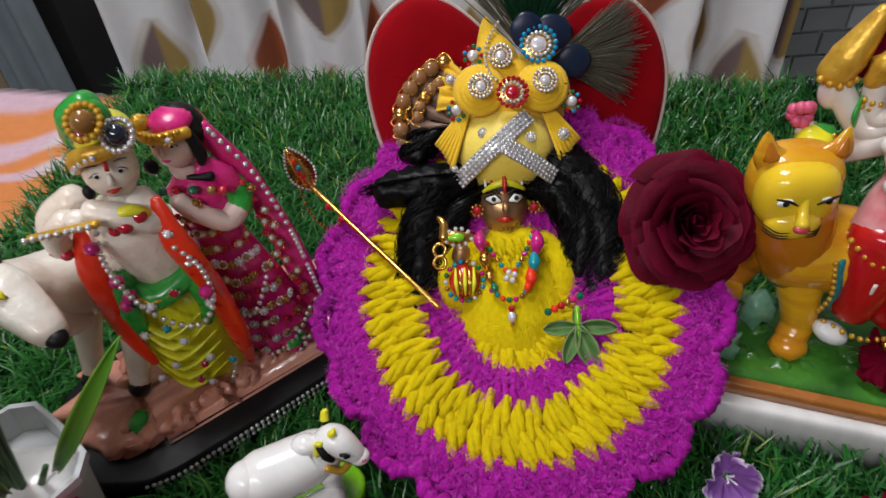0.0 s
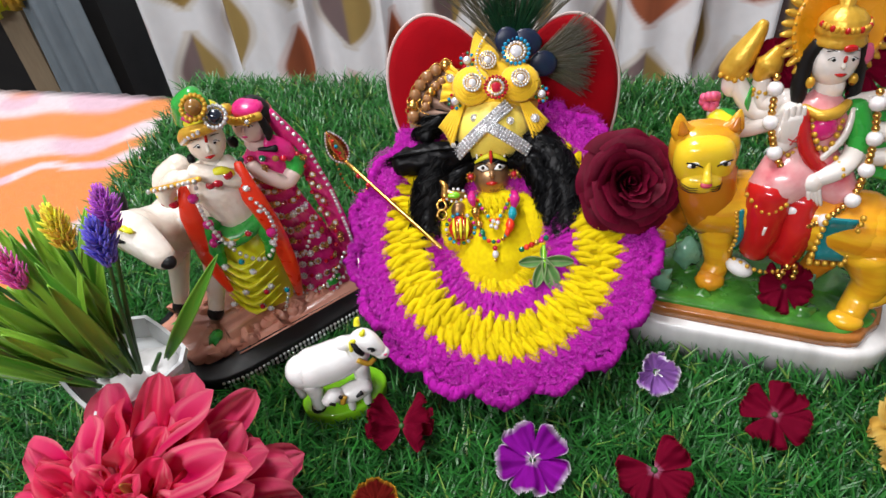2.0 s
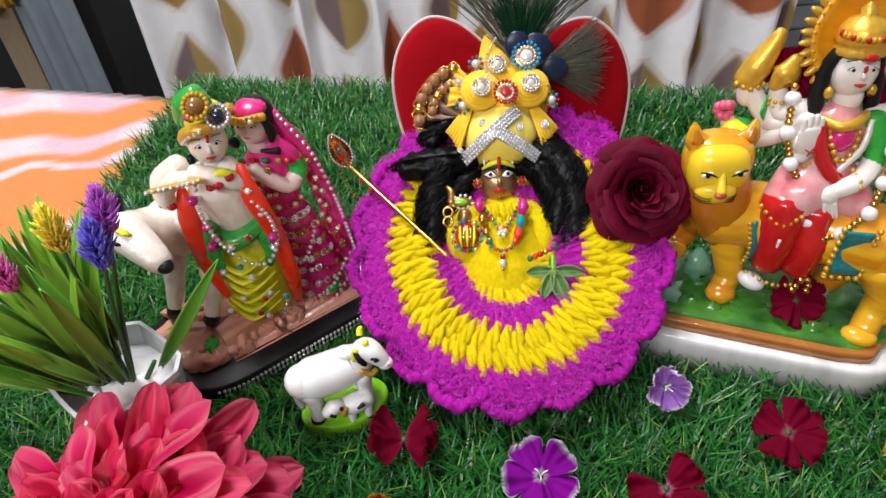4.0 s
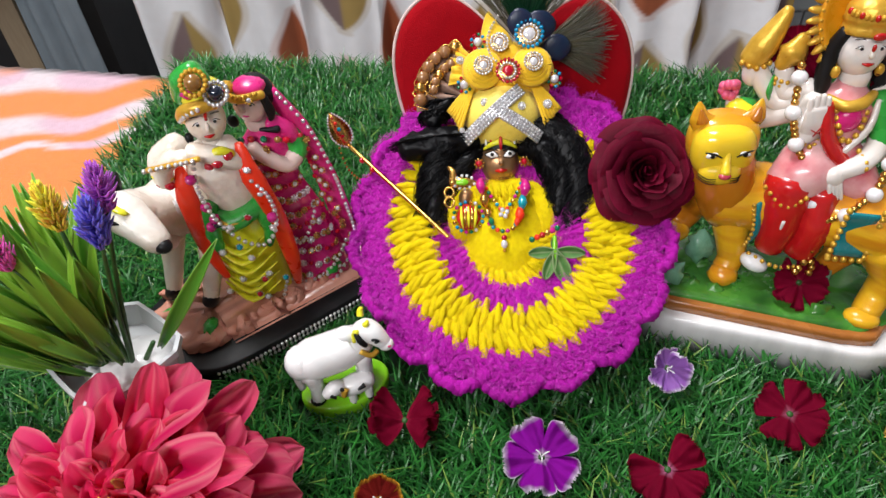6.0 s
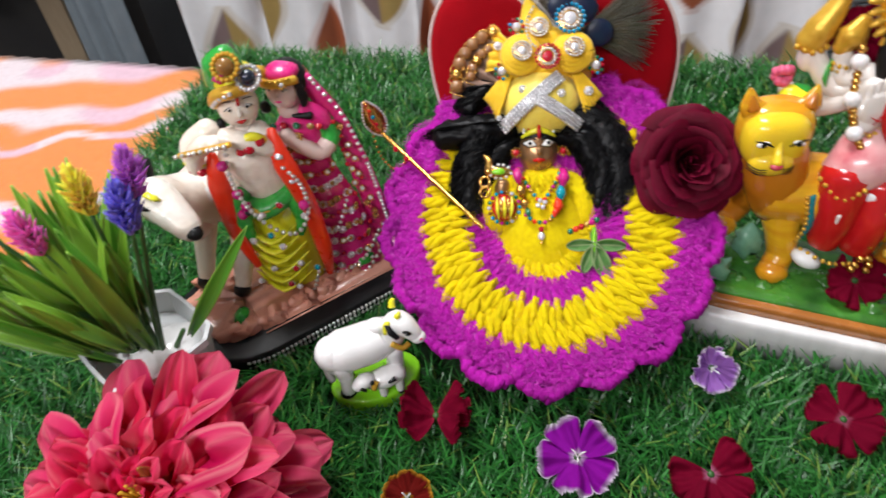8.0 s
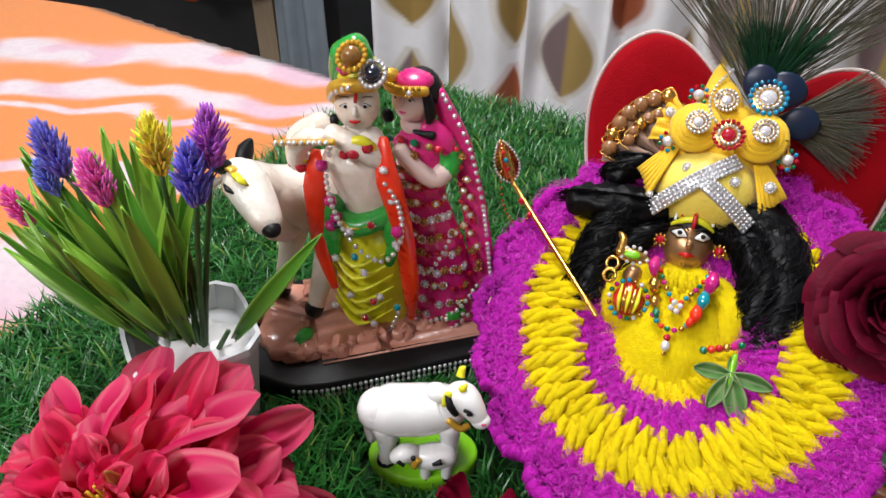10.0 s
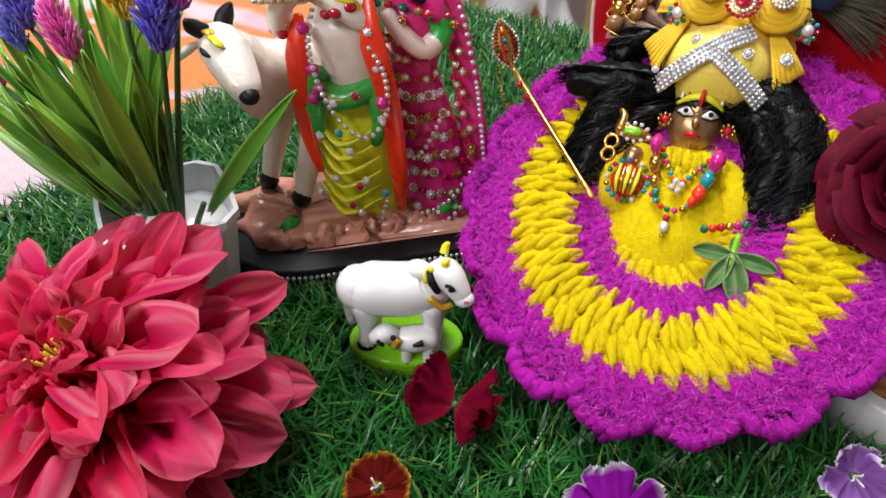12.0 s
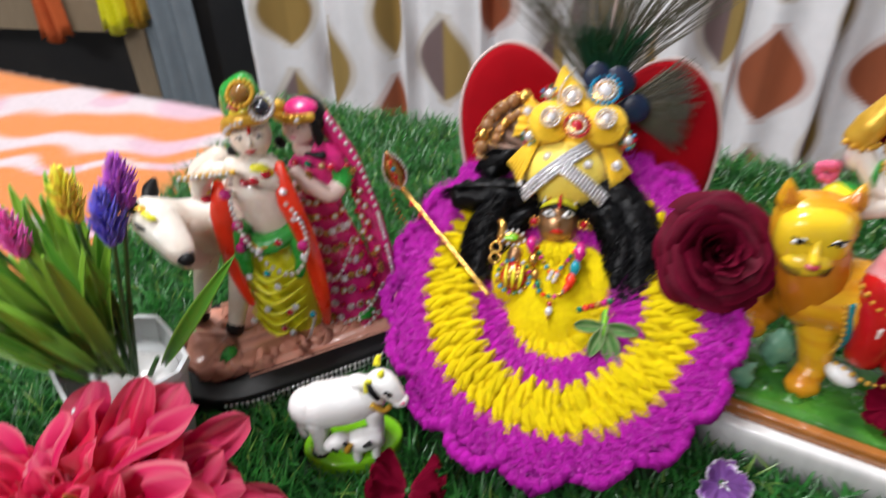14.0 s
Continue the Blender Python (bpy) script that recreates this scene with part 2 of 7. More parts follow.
    def slab(self, outline, low, high, m, bevel=0.0):
        """A plate with that outline (x, y), from low to high, with a rounded upper edge."""
        n = len(outline)
        cx, cy = sum(p[0] for p in outline) / n, sum(p[1] for p in outline) / n
        rows = [(low, 1.0), (high - bevel, 1.0)]
        if bevel:
            R = max(math.hypot(p[0] - cx, p[1] - cy) for p in outline)
            for k in range(1, 5):
                a = math.pi / 2 * k / 4
                rows.append((high - bevel + bevel * math.sin(a), 1 - bevel / R * (1 - math.cos(a))))
        else:
            rows.append((high, 1.0))
        vs = [(cx + (x - cx) * s, cy + (y - cy) * s, z) for z, s in rows for x, y in outline]
        fs = [(i * n + k, i * n + (k + 1) % n, (i + 1) * n + (k + 1) % n, (i + 1) * n + k) for i in range(len(rows) - 1) for k in range(n)]
        fs.append(tuple(range((len(rows) - 1) * n, len(rows) * n)))
        fs.append(tuple(reversed(range(n))))
        self.add(vs, fs, m)

    def grid(self, fn, nu, nv, m, thick=0.0):
        vs = [fn(i / nu, j / nv) for j in range(nv + 1) for i in range(nu + 1)]
        fs = [(j * (nu + 1) + i, j * (nu + 1) + i + 1, (j + 1) * (nu + 1) + i + 1, (j + 1) * (nu + 1) + i) for j in range(nv) for i in range(nu)]
        if thick:
            vs = [Vector(p) for p in vs]
            nrm = [Vector((0, 0, 0)) for _ in vs]
            for f in fs:
                q = (vs[f[2]] - vs[f[0]]).cross(vs[f[3]] - vs[f[1]])
                for i in f:
                    nrm[i] += q
            k = len(vs)
            lower = [p - (q.normalized() if q.length > 1e-12 else Vector((0, 0, 1))) * thick for p, q in zip(vs, nrm)]
            edge = [i for i in range(nu)] + [i * (nu + 1) + nu for i in range(nv)] + [nv * (nu + 1) + nu - i for i in range(nu)] + [(nv - i) * (nu + 1) for i in range(nv)]
            fs = fs + [tuple(i + k for i in reversed(f)) for f in fs]
            fs += [(edge[(i + 1) % len(edge)], edge[i], edge[i] + k, edge[(i + 1) % len(edge)] + k) for i in range(len(edge))]
            vs = vs + lower
        self.add(vs, fs, m)

    def mesh(self, name, smooth=True):
        me = bpy.data.meshes.new(name)
        me.from_pydata(self.v, [], self.f)
        for m in self.mats:
            me.materials.append(M[m] if isinstance(m, str) else m)
        me.polygons.foreach_set("material_index", self.m)
        me.polygons.foreach_set("use_smooth", [smooth] * len(self.f))
        if self.col is not None:
            at = me.color_attributes.new("Col", "FLOAT_COLOR", "POINT")
            at.data.foreach_set("color", np.asarray(self.col, dtype=np.float32).ravel())
        me.validate()
        return me


def thing(name, shape, label="", category="", group="", kind="", smooth=True):
    return tagged(new(name, shape.mesh(name, smooth) if shape else None), label, category, group, kind)


def part(name, shape, parent, label="", smooth=True, mesh=None):
    ob = new(name, mesh or shape.mesh(name, smooth))
    ob.parent = parent
    return tagged(ob, label)


def smoothstep(a, b, x):
    t = np.clip((x - a) / (b - a), 0, 1)
    return t * t * (3 - 2 * t)


def smooth01(a, b, x):
    t = max(0.0, min(1.0, (x - a) / (b - a)))
    return t * t * (3 - 2 * t)


# ---- the room ----
def box_wall(name, x0, x1, y0, y1, z0, z1, m, label):
    s = Shape()
    vs = [(x, y, z) for x in (x0, x1) for y in (y0, y1) for z in (z0, z1)]
    s.add(vs, [(0, 1, 3, 2), (4, 6, 7, 5), (0, 4, 5, 1), (2, 3, 7, 6), (0, 2, 6, 4), (1, 5, 7, 3)], m)
    return thing(name, s, label, "wall" if "wall" in name else name, kind="structure", smooth=False)


FLOOR, TOP = -0.95, 1.8
box_wall("floor", -2.2, 2.2, -2.4, 1.75, FLOOR - 0.1, FLOOR, "floor", "pale grey tiled room floor")
box_wall("ceiling", -2.2, 2.2, -2.4, 1.75, TOP, TOP + 0.1, "ceil", "plain white painted ceiling")
box_wall("wall_north", -2.2, 2.2, 1.65, 1.75, FLOOR, TOP, "wall", "pale grey painted wall behind the curtain")
box_wall("wall_south", -2.2, 2.2, -2.4, -2.3, FLOOR, TOP, "wall", "plain pale painted wall")
box_wall("wall_west", -2.3, -2.2, -2.4, 1.75, FLOOR, TOP, "wall", "plain pale painted wall")
box_wall("wall_east", 2.2, 2.3, -2.4, 1.75, FLOOR, TOP, "wall", "plain pale painted wall")

# ---- turf mat: a backing sheet and many bent blades ----
MAT_BACK = -0.014


def mat_inside(x, y):
    back = 0.555 - 0.165 * x
    left = -0.30 + 0.115 * y
    return (y < back) & (x > left) & (x < 0.5)


def under_things(x, y):
    """Where bases and the dress press the blades flat."""
    def capsule(a, b, r):
        d = np.array(b) - np.array(a)
        t = np.clip(((x - a[0]) * d[0] + (y - a[1]) * d[1]) / (d @ d), 0, 1)
        return np.hypot(x - a[0] - t * d[0], y - a[1] - t * d[1]) < r
    hit = capsule((-0.125, 0.265), (-0.054, 0.318), 0.0425) | capsule((0.136, 0.272), (0.214, 0.2455), 0.0390)
    hit |= capsule((-0.057, 0.212), (-0.039, 0.219), 0.0175) | capsule((-0.151, 0.208), (-0.150, 0.209), 0.019)
    return hit | (np.hypot((x - 0.04) / 0.078, (y - 0.27) / 0.066) < 1)


def build_turf():
    s = Shape()
    out = [(-0.308, -0.12), (0.5, -0.12), (0.5, 0.47), (-0.232, 0.592)]
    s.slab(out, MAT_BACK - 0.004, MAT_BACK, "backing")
    mat_ob = thing("turf_mat", s, "green artificial grass mat spread over the bed", "grass mat", kind="structure")
    rng = np.random.default_rng(5)
    n = 150000
    x, y = rng.uniform(-0.31, 0.5, n), rng.uniform(0.03, 0.64, n)
    near = rng.random(n) < np.clip(1.25 - 1.1 * (y - 0.1), 0.55, 1)
    keep = mat_inside(x, y) & near & ~under_things(x, y)
    x, y = x[keep], y[keep]
    n = len(x)
    tuft = np.array([noise.noise(Vector((a * 55, b * 55, 3.1))) for a, b in zip(x, y)])
    h = 0.0155 * rng.uniform(0.6, 1.15, n) * (1 + 0.3 * tuft)
    az = rng.uniform(0, 2 * np.pi, n) * 0.75 + 2.5 * tuft
    lean = rng.uniform(0.25, 1.15, n) * h * 1.15
    w = rng.uniform(0.00042, 0.00085, n)
    dx, dy = np.cos(az), np.sin(az)
    px, py = -dy, dx
    V = np.zeros((n, 5, 3), np.float32)
    for k, (f, up, ww) in enumerate(((0, 0, 1), (0, 0, -1), (0.35, 0.62, 0.9), (0.35, 0.62, -0.9), (1, 1, 0))):
        V[:, k, 0] = x + dx * lean * f + px * w * ww
        V[:, k, 1] = y + dy * lean * f + py * w * ww
        V[:, k, 2] = MAT_BACK + h * up * (1 - 0.25 * f * lean / h * 0.5)
    idx = np.arange(n)[:, None] * 5
    me = bpy.data.meshes.new("turf_blade")
    quads = idx + np.array([[0, 1, 3, 2]])
    tris = idx + np.array([[2, 3, 4]])
    me.from_pydata(V.reshape(-1, 3).tolist(), [], quads.tolist() + tris.tolist())
    me.materials.append(M["turf"])
    tone = rng.random(n)
    base = np.stack([0.007 + 0.024 * tone, 0.056 + 0.135 * tone, 0.011 + 0.018 * tone], 1)
    dry = rng.random(n) < 0.06
    base[dry] = np.array([0.16, 0.27, 0.05])
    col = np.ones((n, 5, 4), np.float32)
    # Roots darker, tips lighter: shade between the blades is put into the colour.
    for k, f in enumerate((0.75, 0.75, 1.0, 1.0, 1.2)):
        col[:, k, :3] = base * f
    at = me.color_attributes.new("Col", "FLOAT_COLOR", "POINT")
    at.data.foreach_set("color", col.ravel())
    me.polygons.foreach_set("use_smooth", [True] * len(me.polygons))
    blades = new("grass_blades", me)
    blades.parent = mat_ob
    tagged(blades, "bent shiny green plastic grass blades", kind="stuff")


build_turf()


# ---- bed under the mat, with a printed fleece sheet ----
def build_sheet():
    nx, ny = 300, 240
    X, Y = np.meshgrid(np.linspace(-1.1, 0.9, nx), np.linspace(-0.5, 0.68, ny))
    wv = np.array([noise.noise(Vector((a * 5, b * 5, 0))) for a, b in zip(X.ravel(), Y.ravel())]).reshape(X.shape)
    w2 = np.array([noise.noise(Vector((a * 18, b * 18, 4))) for a, b in zip(X.ravel(), Y.ravel())]).reshape(X.shape)
    Z = -0.021 + 0.0025 * wv
    edge = 0.60 - 0.24 * (X + 0.3)
    drop = np.clip(Y - edge, 0, 1)
    Yw = np.where(drop > 0, edge + 0.015 * smoothstep(0, 0.06, drop), Y)
    Z = Z - np.where(drop > 0, drop * 2.2, 0)
    s = Shape()
    V = np.stack([X, Yw, Z], -1).reshape(-1, 3)
    F = [(j * nx + i, j * nx + i + 1, (j + 1) * nx + i + 1, (j + 1) * nx + i) for j in range(ny - 1) for i in range(nx - 1)]
    s.add(V.tolist(), F, "sheet")
    u = (Y - 0.22 * (X + 0.3)) + 0.03 * wv + 0.012 * w2
    orange, white, pink = np.array([0.70, 0.22, 0.04]), np.array([0.66, 0.57, 0.60]), np.array([0.64, 0.34, 0.46])
    t = np.zeros_like(u)
    for c, hw in ((0.620, 0.032), (0.530, 0.017), (0.488, 0.007), (0.395, 0.010), (0.265, 0.045), (0.12, 0.05)):
        t = np.maximum(t, 1 - smoothstep(hw * 0.6, hw * 1.25, np.abs(u - c + 0.012 * w2)))
    pk = smoothstep(0.1, 0.3, w2 + 0.6 * wv) * 0.6 + (1 - smoothstep(0.2, 0.3, u)) * 0.6
    pk = np.clip(pk, 0, 1)[..., None]
    light = white * (1 - pk) + pink * pk
    col = orange * (1 - t[..., None]) + light * t[..., None]
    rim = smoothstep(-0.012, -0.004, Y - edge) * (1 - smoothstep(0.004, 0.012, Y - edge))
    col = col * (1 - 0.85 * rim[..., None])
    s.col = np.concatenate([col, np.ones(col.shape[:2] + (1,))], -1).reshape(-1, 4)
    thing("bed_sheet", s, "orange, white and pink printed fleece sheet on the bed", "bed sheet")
    b = Shape()
    b.slab([(-1.08, -0.5), (0.88, -0.5), (0.88, 0.26), (0.3, 0.42), (-1.08, 0.74)], -0.3, -0.032, "backing")
    bed = thing("bed", None, "low bed base under the printed sheet", "bed")
    part("mattress", b, bed)
    f = Shape()
    f.slab([(-1.06, -0.5), (0.86, -0.5), (0.86, 0.24), (0.3, 0.4), (-1.06, 0.72)], FLOOR, -0.3, "wood")
    part("base", f, bed, "dark wooden base")


build_sheet()


# ---- printed curtain, wall strip and dark wardrobe behind the bed ----
def build_curtain():
    nx, nz = 520, 300
    U, W = np.meshgrid(np.linspace(-0.575, 0.66, nx), np.linspace(-0.94, 0.62, nz))
    fold = 0.022 * np.sin(U * 43 + 1.6 * np.sin(U * 9)) + 0.012 * np.sin(U * 91 + 2.0)
    X = U + 0.05 * np.cos(U * 43) * 0.3
    Y = 1.22 + fold
    s = Shape()
    V = np.stack([X, Y, W], -1).reshape(-1, 3)
    F = [(j * nx + i, j * nx + i + 1, (j + 1) * nx + i + 1, (j + 1) * nx + i) for j in range(nz - 1) for i in range(nx - 1)]
    s.add(V.tolist(), F, "curtain")
    white = np.array([0.84, 0.85, 0.87])
    col = np.tile(white, X.shape + (1,)).astype(float)
    PU, PW = 0.094, 0.205
    rng = np.random.default_rng(3)
    tones = [np.array([0.20, 0.14, 0.14]), np.array([0.36, 0.10, 0.04]), np.array([0.34, 0.22, 0.06]), np.array([0.20, 0.14, 0.14])]
    tones2 = [np.array([0.36, 0.25, 0.08]), np.array([0.42, 0.14, 0.06]), np.array([0.5, 0.4, 0.22]), np.array([0.36, 0.25, 0.08])]
    for ci in range(-8, 12):
        for cj in range(-8, 7):
            k = (ci * 3 + cj * 5 + (ci * cj) % 3) % 4
            cx = ci * PU + 0.01 * math.sin(ci * 5.1)
            cz = cj * PW + (0.5 * PW if ci % 2 else 0) + 0.012 * math.sin(cj * 3.7 + ci)
            hw, hh = 0.038 + 0.008 * math.sin(ci * 2.3 + cj), 0.075 + 0.012 * math.cos(cj * 2.9 + ci)
            du, dw = U - cx, (W - cz) / hh
            width = np.clip(1 - np.abs(dw) ** 1.7, 0, 1) * (0.82 + 0.3 * (-dw)) * hw
            inside = smoothstep(-0.004, 0.004, width - np.abs(du)) * (np.abs(dw) < 1)
            ring = smoothstep(-0.004, 0.004, width + 0.010 - np.abs(du)) * (np.abs(dw) < 1.1)
            half = smoothstep(-0.003, 0.003, du)[..., None]
            if k in (1, 2):
                c = tones[k] * half * 0.15 + tones[k] * 0.85
            else:
                c = tones[k] * (1 - half) + tones2[k] * half
            col = col * (1 - 0.35 * ring[..., None]) + 0.35 * ring[..., None] * tones2[k] * 1.1
            col = col * (1 - inside[..., None]) + inside[..., None] * c
    s.col = np.concatenate([col, np.ones(col.shape[:2] + (1,))], -1).reshape(-1, 4)
    thing("curtain", s, "white curtain printed with brown, rust and ochre leaf drops", "curtain")


build_curtain()


def build_background():
    """Dark wardrobe with a pale post and hanging cloths on one side, stone-clad wall on the other."""
    w = thing("wardrobe", None, "dark open wardrobe with a pale wooden post beyond the bed", "wardrobe")
    s = Shape()
    s.slab([(-2.1, 1.28), (-0.655, 1.28), (-0.655, 1.6), (-2.1, 1.6)], FLOOR, 1.2, "dark")
    part("body", s, w, smooth=False)
    s = Shape()
    s.slab([(-0.80, 1.20), (-0.755, 1.20), (-0.755, 1.24), (-0.80, 1.24)], FLOOR, 1.2, "paleswood", bevel=0.0)
    part("post", s, w, "pale wooden post", smooth=False)
    s = Shape()
    s.slab([(-2.1, 1.20), (-0.83, 1.20), (-0.83, 1.26), (-2.1, 1.26)], -0.165, -0.105, "paleswood")
    part("shelf", s, w, "pale wooden shelf edge", smooth=False)
    for name, x, z0, z1, hw, m, label in (("cloth", -0.925, -0.175, 0.02, 0.03, "clothorange", "orange cloth hanging from the wardrobe shelf"), ("cloth", -0.79, -0.155, 0.05, 0.028, "yellowp", "yellow cloth hanging from the wardrobe shelf"),
                                      ("cloth", -0.740, -0.140, 0.05, 0.02, "goldp", "golden cloth hanging from the wardrobe shelf"), ("garment", -0.685, -0.55, 0.3, 0.058, "clothnavy", "grey-blue garment hanging beside the wardrobe")):
        s = Shape()
        s.grid(lambda u, v: Vector((x + (2 * u - 1) * hw * (1 - 0.3 * v), 1.175 + 0.012 * math.sin(u * 14 + v), z0 + (z1 - z0) * v + 0.01 * math.sin(u * 9) * (1 - v))), 16, 8, m, thick=0.004)
        thing(name, s, label, "cloth" if name == "cloth" else "garment")
    tiles = box_wall("wall_cladding", 0.60, 1.9, 1.60, 1.64, FLOOR, TOP, "grout", "grey stone-clad strip of wall")
    t = Shape()
    t.slab([(-0.048, -0.006), (0.048, -0.006), (0.048, 0.006), (-0.048, 0.006)], -0.026, 0.026, "stone")
    me = t.mesh("stone", smooth=False)
    rnd = random.Random(6)
    for j in range(14):
        for i in range(9):
            ob = part("stone", None, tiles, mesh=me)
            ob.location = (0.66 + i * 0.104 + (0.052 if j % 2 else 0), 1.594 + rnd.uniform(-0.003, 0.003), -0.92 + j * 0.060)


M["paleswood"] = mat("pale_wood", (0.30, 0.23, 0.15), 0.6, second=(0.22, 0.16, 0.1), scale=30, stretch=(6, 6, 1))
M["clothorange"] = mat("orange_cloth", (0.62, 0.12, 0.03), 0.9, scale=60)
M["clothnavy"] = mat("grey_blue_cloth", (0.20, 0.24, 0.27), 0.9, second=(0.14, 0.17, 0.20), scale=30)
M["stone"] = mat("grey_stone", (0.34, 0.37, 0.38), 0.7, second=(0.22, 0.25, 0.26), scale=14, bump=0.6, bump_scale=90, vary=0.25)
M["grout"] = mat("pale_grout", (0.45, 0.46, 0.46), 0.9, scale=20)
build_background()


# ---- crochet dress: stitches laid in rings on a tilted disc ----
DRESS_C = Vector((0.0405, 0.2800, 0.0485))
DN = Vector((-0.075, -0.405, 0.912)).normalized()
DU = (Vector((1, 0, 0)) - DN * DN.x).normalized()
DV = DN.cross(DU)
DRESS = Matrix(((DU.x, DV.x, DN.x, DRESS_C.x), (DU.y, DV.y, DN.y, DRESS_C.y), (DU.z, DV.z, DN.z, DRESS_C.z), (0, 0, 0, 1)))


def dress_height(r):
    return 0.002 - 0.0075 * max(0.0, 1 - r / 0.045) ** 0.8 - 0.16 * max(0.0, r - 0.070)


def dress_point(r, a, h=0.0):
    """A place on the oval, slightly stretched skirt: bands sit lower towards the middle."""
    return Vector((r * 0.925 * math.cos(a), r * 1.010 * math.sin(a) - 0.19 * (0.0905 - r), dress_height(r) + h))


def ring_place(r, a, out=0.0, lift=0.0, tip=0.0, size=(1, 1, 1)):
    """Pose at radius r and angle a on the skirt; local y runs outwards."""
    m = DRESS @ Matrix.Translation(dress_point(r, a, lift))
    m = m @ Matrix.Rotation(a - math.pi / 2 + out, 4, "Z") @ Matrix.Rotation(tip, 4, "X")
    return m @ Matrix.Diagonal((*size, 1))


def stitch_shape(length, width, m, ply=3, twist=1.4, seed=0):
    s = Shape()
    rnd = random.Random(seed)
    for k in range(ply):
        ph = 2 * math.pi * k / ply + rnd.random()
        pts, rad = [], []
        for i in range(6):
            t = i / 5
            env = math.sin(math.pi * (0.12 + 0.8 * t))
            an = ph + twist * t * math.pi
            pts.append((width * 0.5 * env * math.cos(an), (t - 0.5) * length, width * 0.42 * env * math.sin(an) + 0.0006 * math.sin(math.pi * t)))
            rad.append(width * (0.42 * env + 0.08))
        s.tube(pts, rad, m, seg=6, smooth=1)
    return s


def build_dress():
    dress = thing("crochet_dress", None, "round purple and yellow crocheted wool dress with scalloped edge", "doll dress")
    rnd = random.Random(11)
    under = Shape()
    rows = [(0.0, 0.0), (0.03, 0.0), (0.06, 0.0), (0.072, 0.0), (0.082, 0.0), (0.088, -0.003), (0.086, -0.008), (0.03, -0.010), (0.0, -0.010)]
    vs = [DRESS @ dress_point(r, 2 * math.pi * k / 48, h - 0.002) for r, h in rows for k in range(48)]
    under.add(vs, [(i * 48 + k, i * 48 + (k + 1) % 48, (i + 1) * 48 + (k + 1) % 48, (i + 1) * 48 + k) for i in range(len(rows) - 1) for k in range(48)], "purple")
    part("lining", under, dress)
    # name, yarn, radius, count, length, width, lift
    spec = [
        ("yellow_stitch", "yellow", 0.0500, 46, 0.0185, 0.0041, 0.0034),
        ("yellow_stitch", "yellow", 0.0615, 54, 0.0180, 0.0042, 0.0028),
        ("yellow_stitch", "yellow", 0.0555, 62, 0.0110, 0.0036, 0.0012),
        ("purple_stitch", "purple", 0.0300, 44, 0.0140, 0.0038, 0.0018),
        ("purple_stitch", "purple", 0.0400, 60, 0.0140, 0.0038, 0.0012),
        ("purple_stitch", "purple", 0.0715, 92, 0.0130, 0.0040, 0.0010),
        ("purple_stitch", "purple", 0.0790, 96, 0.0100, 0.0040, 0.0004),
        ("yellow_stitch", "yellow", 0.0215, 34, 0.0130, 0.0040, 0.0026),
    ]
    for name, m, r, n, ln, w, lift in spec:
        meshes = [stitch_shape(ln, w, m, seed=i).mesh(name) for i in range(3)]
        for i in range(n):
            a = 2 * math.pi * (i + rnd.uniform(-0.12, 0.12)) / n + r * 40
            if r < 0.025 and math.sin(a) > 0.25:
                continue
            ob = part(name, None, dress, mesh=meshes[i % 3])
            ob.matrix_world = ring_place(r + rnd.uniform(-0.0010, 0.0010), a, 0.16 * (1 if r > 0.055 else -0.6) + rnd.uniform(-0.08, 0.08), lift + rnd.uniform(-0.0004, 0.0004), rnd.uniform(-0.06, 0.06),
                                         (rnd.uniform(0.9, 1.12), rnd.uniform(0.9, 1.15), 1))
    # scalloped edge: each shell is a fan of short loops
    n = 18
    for i in range(n):
        a0 = 2 * math.pi * (i + 0.3) / n
        s = Shape()
        pts, rad = [], []
        for k in range(29):
            f = (k - 14) / 14
            out = 0.0140 * math.sqrt(max(0.0, 1 - (f * 0.97) ** 2)) * (0.90 if k % 2 else 1.02)
            pts.append((f * 0.0148, out - 0.003, 0.0022 * math.sin(k * 1.9 + i) + 0.0012))
            rad.append(0.0027 + 0.0007 * math.sin(k * 2.7 + i))
        s.tube(pts, rad, "purple", seg=7, smooth=2, lump=0.5)
        ob = part("scallop", s, dress)
        ob.matrix_world = ring_place(0.0782, a0, rnd.uniform(-0.08, 0.08), 0.0, rnd.uniform(-0.30, 0.05), (0.98, rnd.uniform(0.92, 1.15), 1.15))
    # small bouclé loops over the purple bands
    s = Shape()
    for i in range(1900):
        lo, hi = ((0.068, 0.0855), (0.069, 0.0855), (0.026, 0.043))[i % 3]
        r, a = rnd.uniform(lo, hi), rnd.uniform(0, 2 * math.pi)
        m = ring_place(r, a, rnd.uniform(-1.5, 1.5), rnd.uniform(0.0012, 0.0030), rnd.uniform(-0.25, 0.25))
        k = rnd.uniform(0.7, 1.3)
        s.tube([m @ Vector(p) for p in ((-0.0016 * k, -0.0016, 0), (-0.0007, 0.0012 * k, 0.0008), (0.0010 * k, 0.0014, 0.0007), (0.0016, -0.0012 * k, 0))], [0.0007, 0.0012, 0.0012, 0.0007], "purple", seg=5, smooth=2, cap=False)
    tagged(part("yarn_nap", s, dress, "soft purple pile of yarn"), kind="stuff")
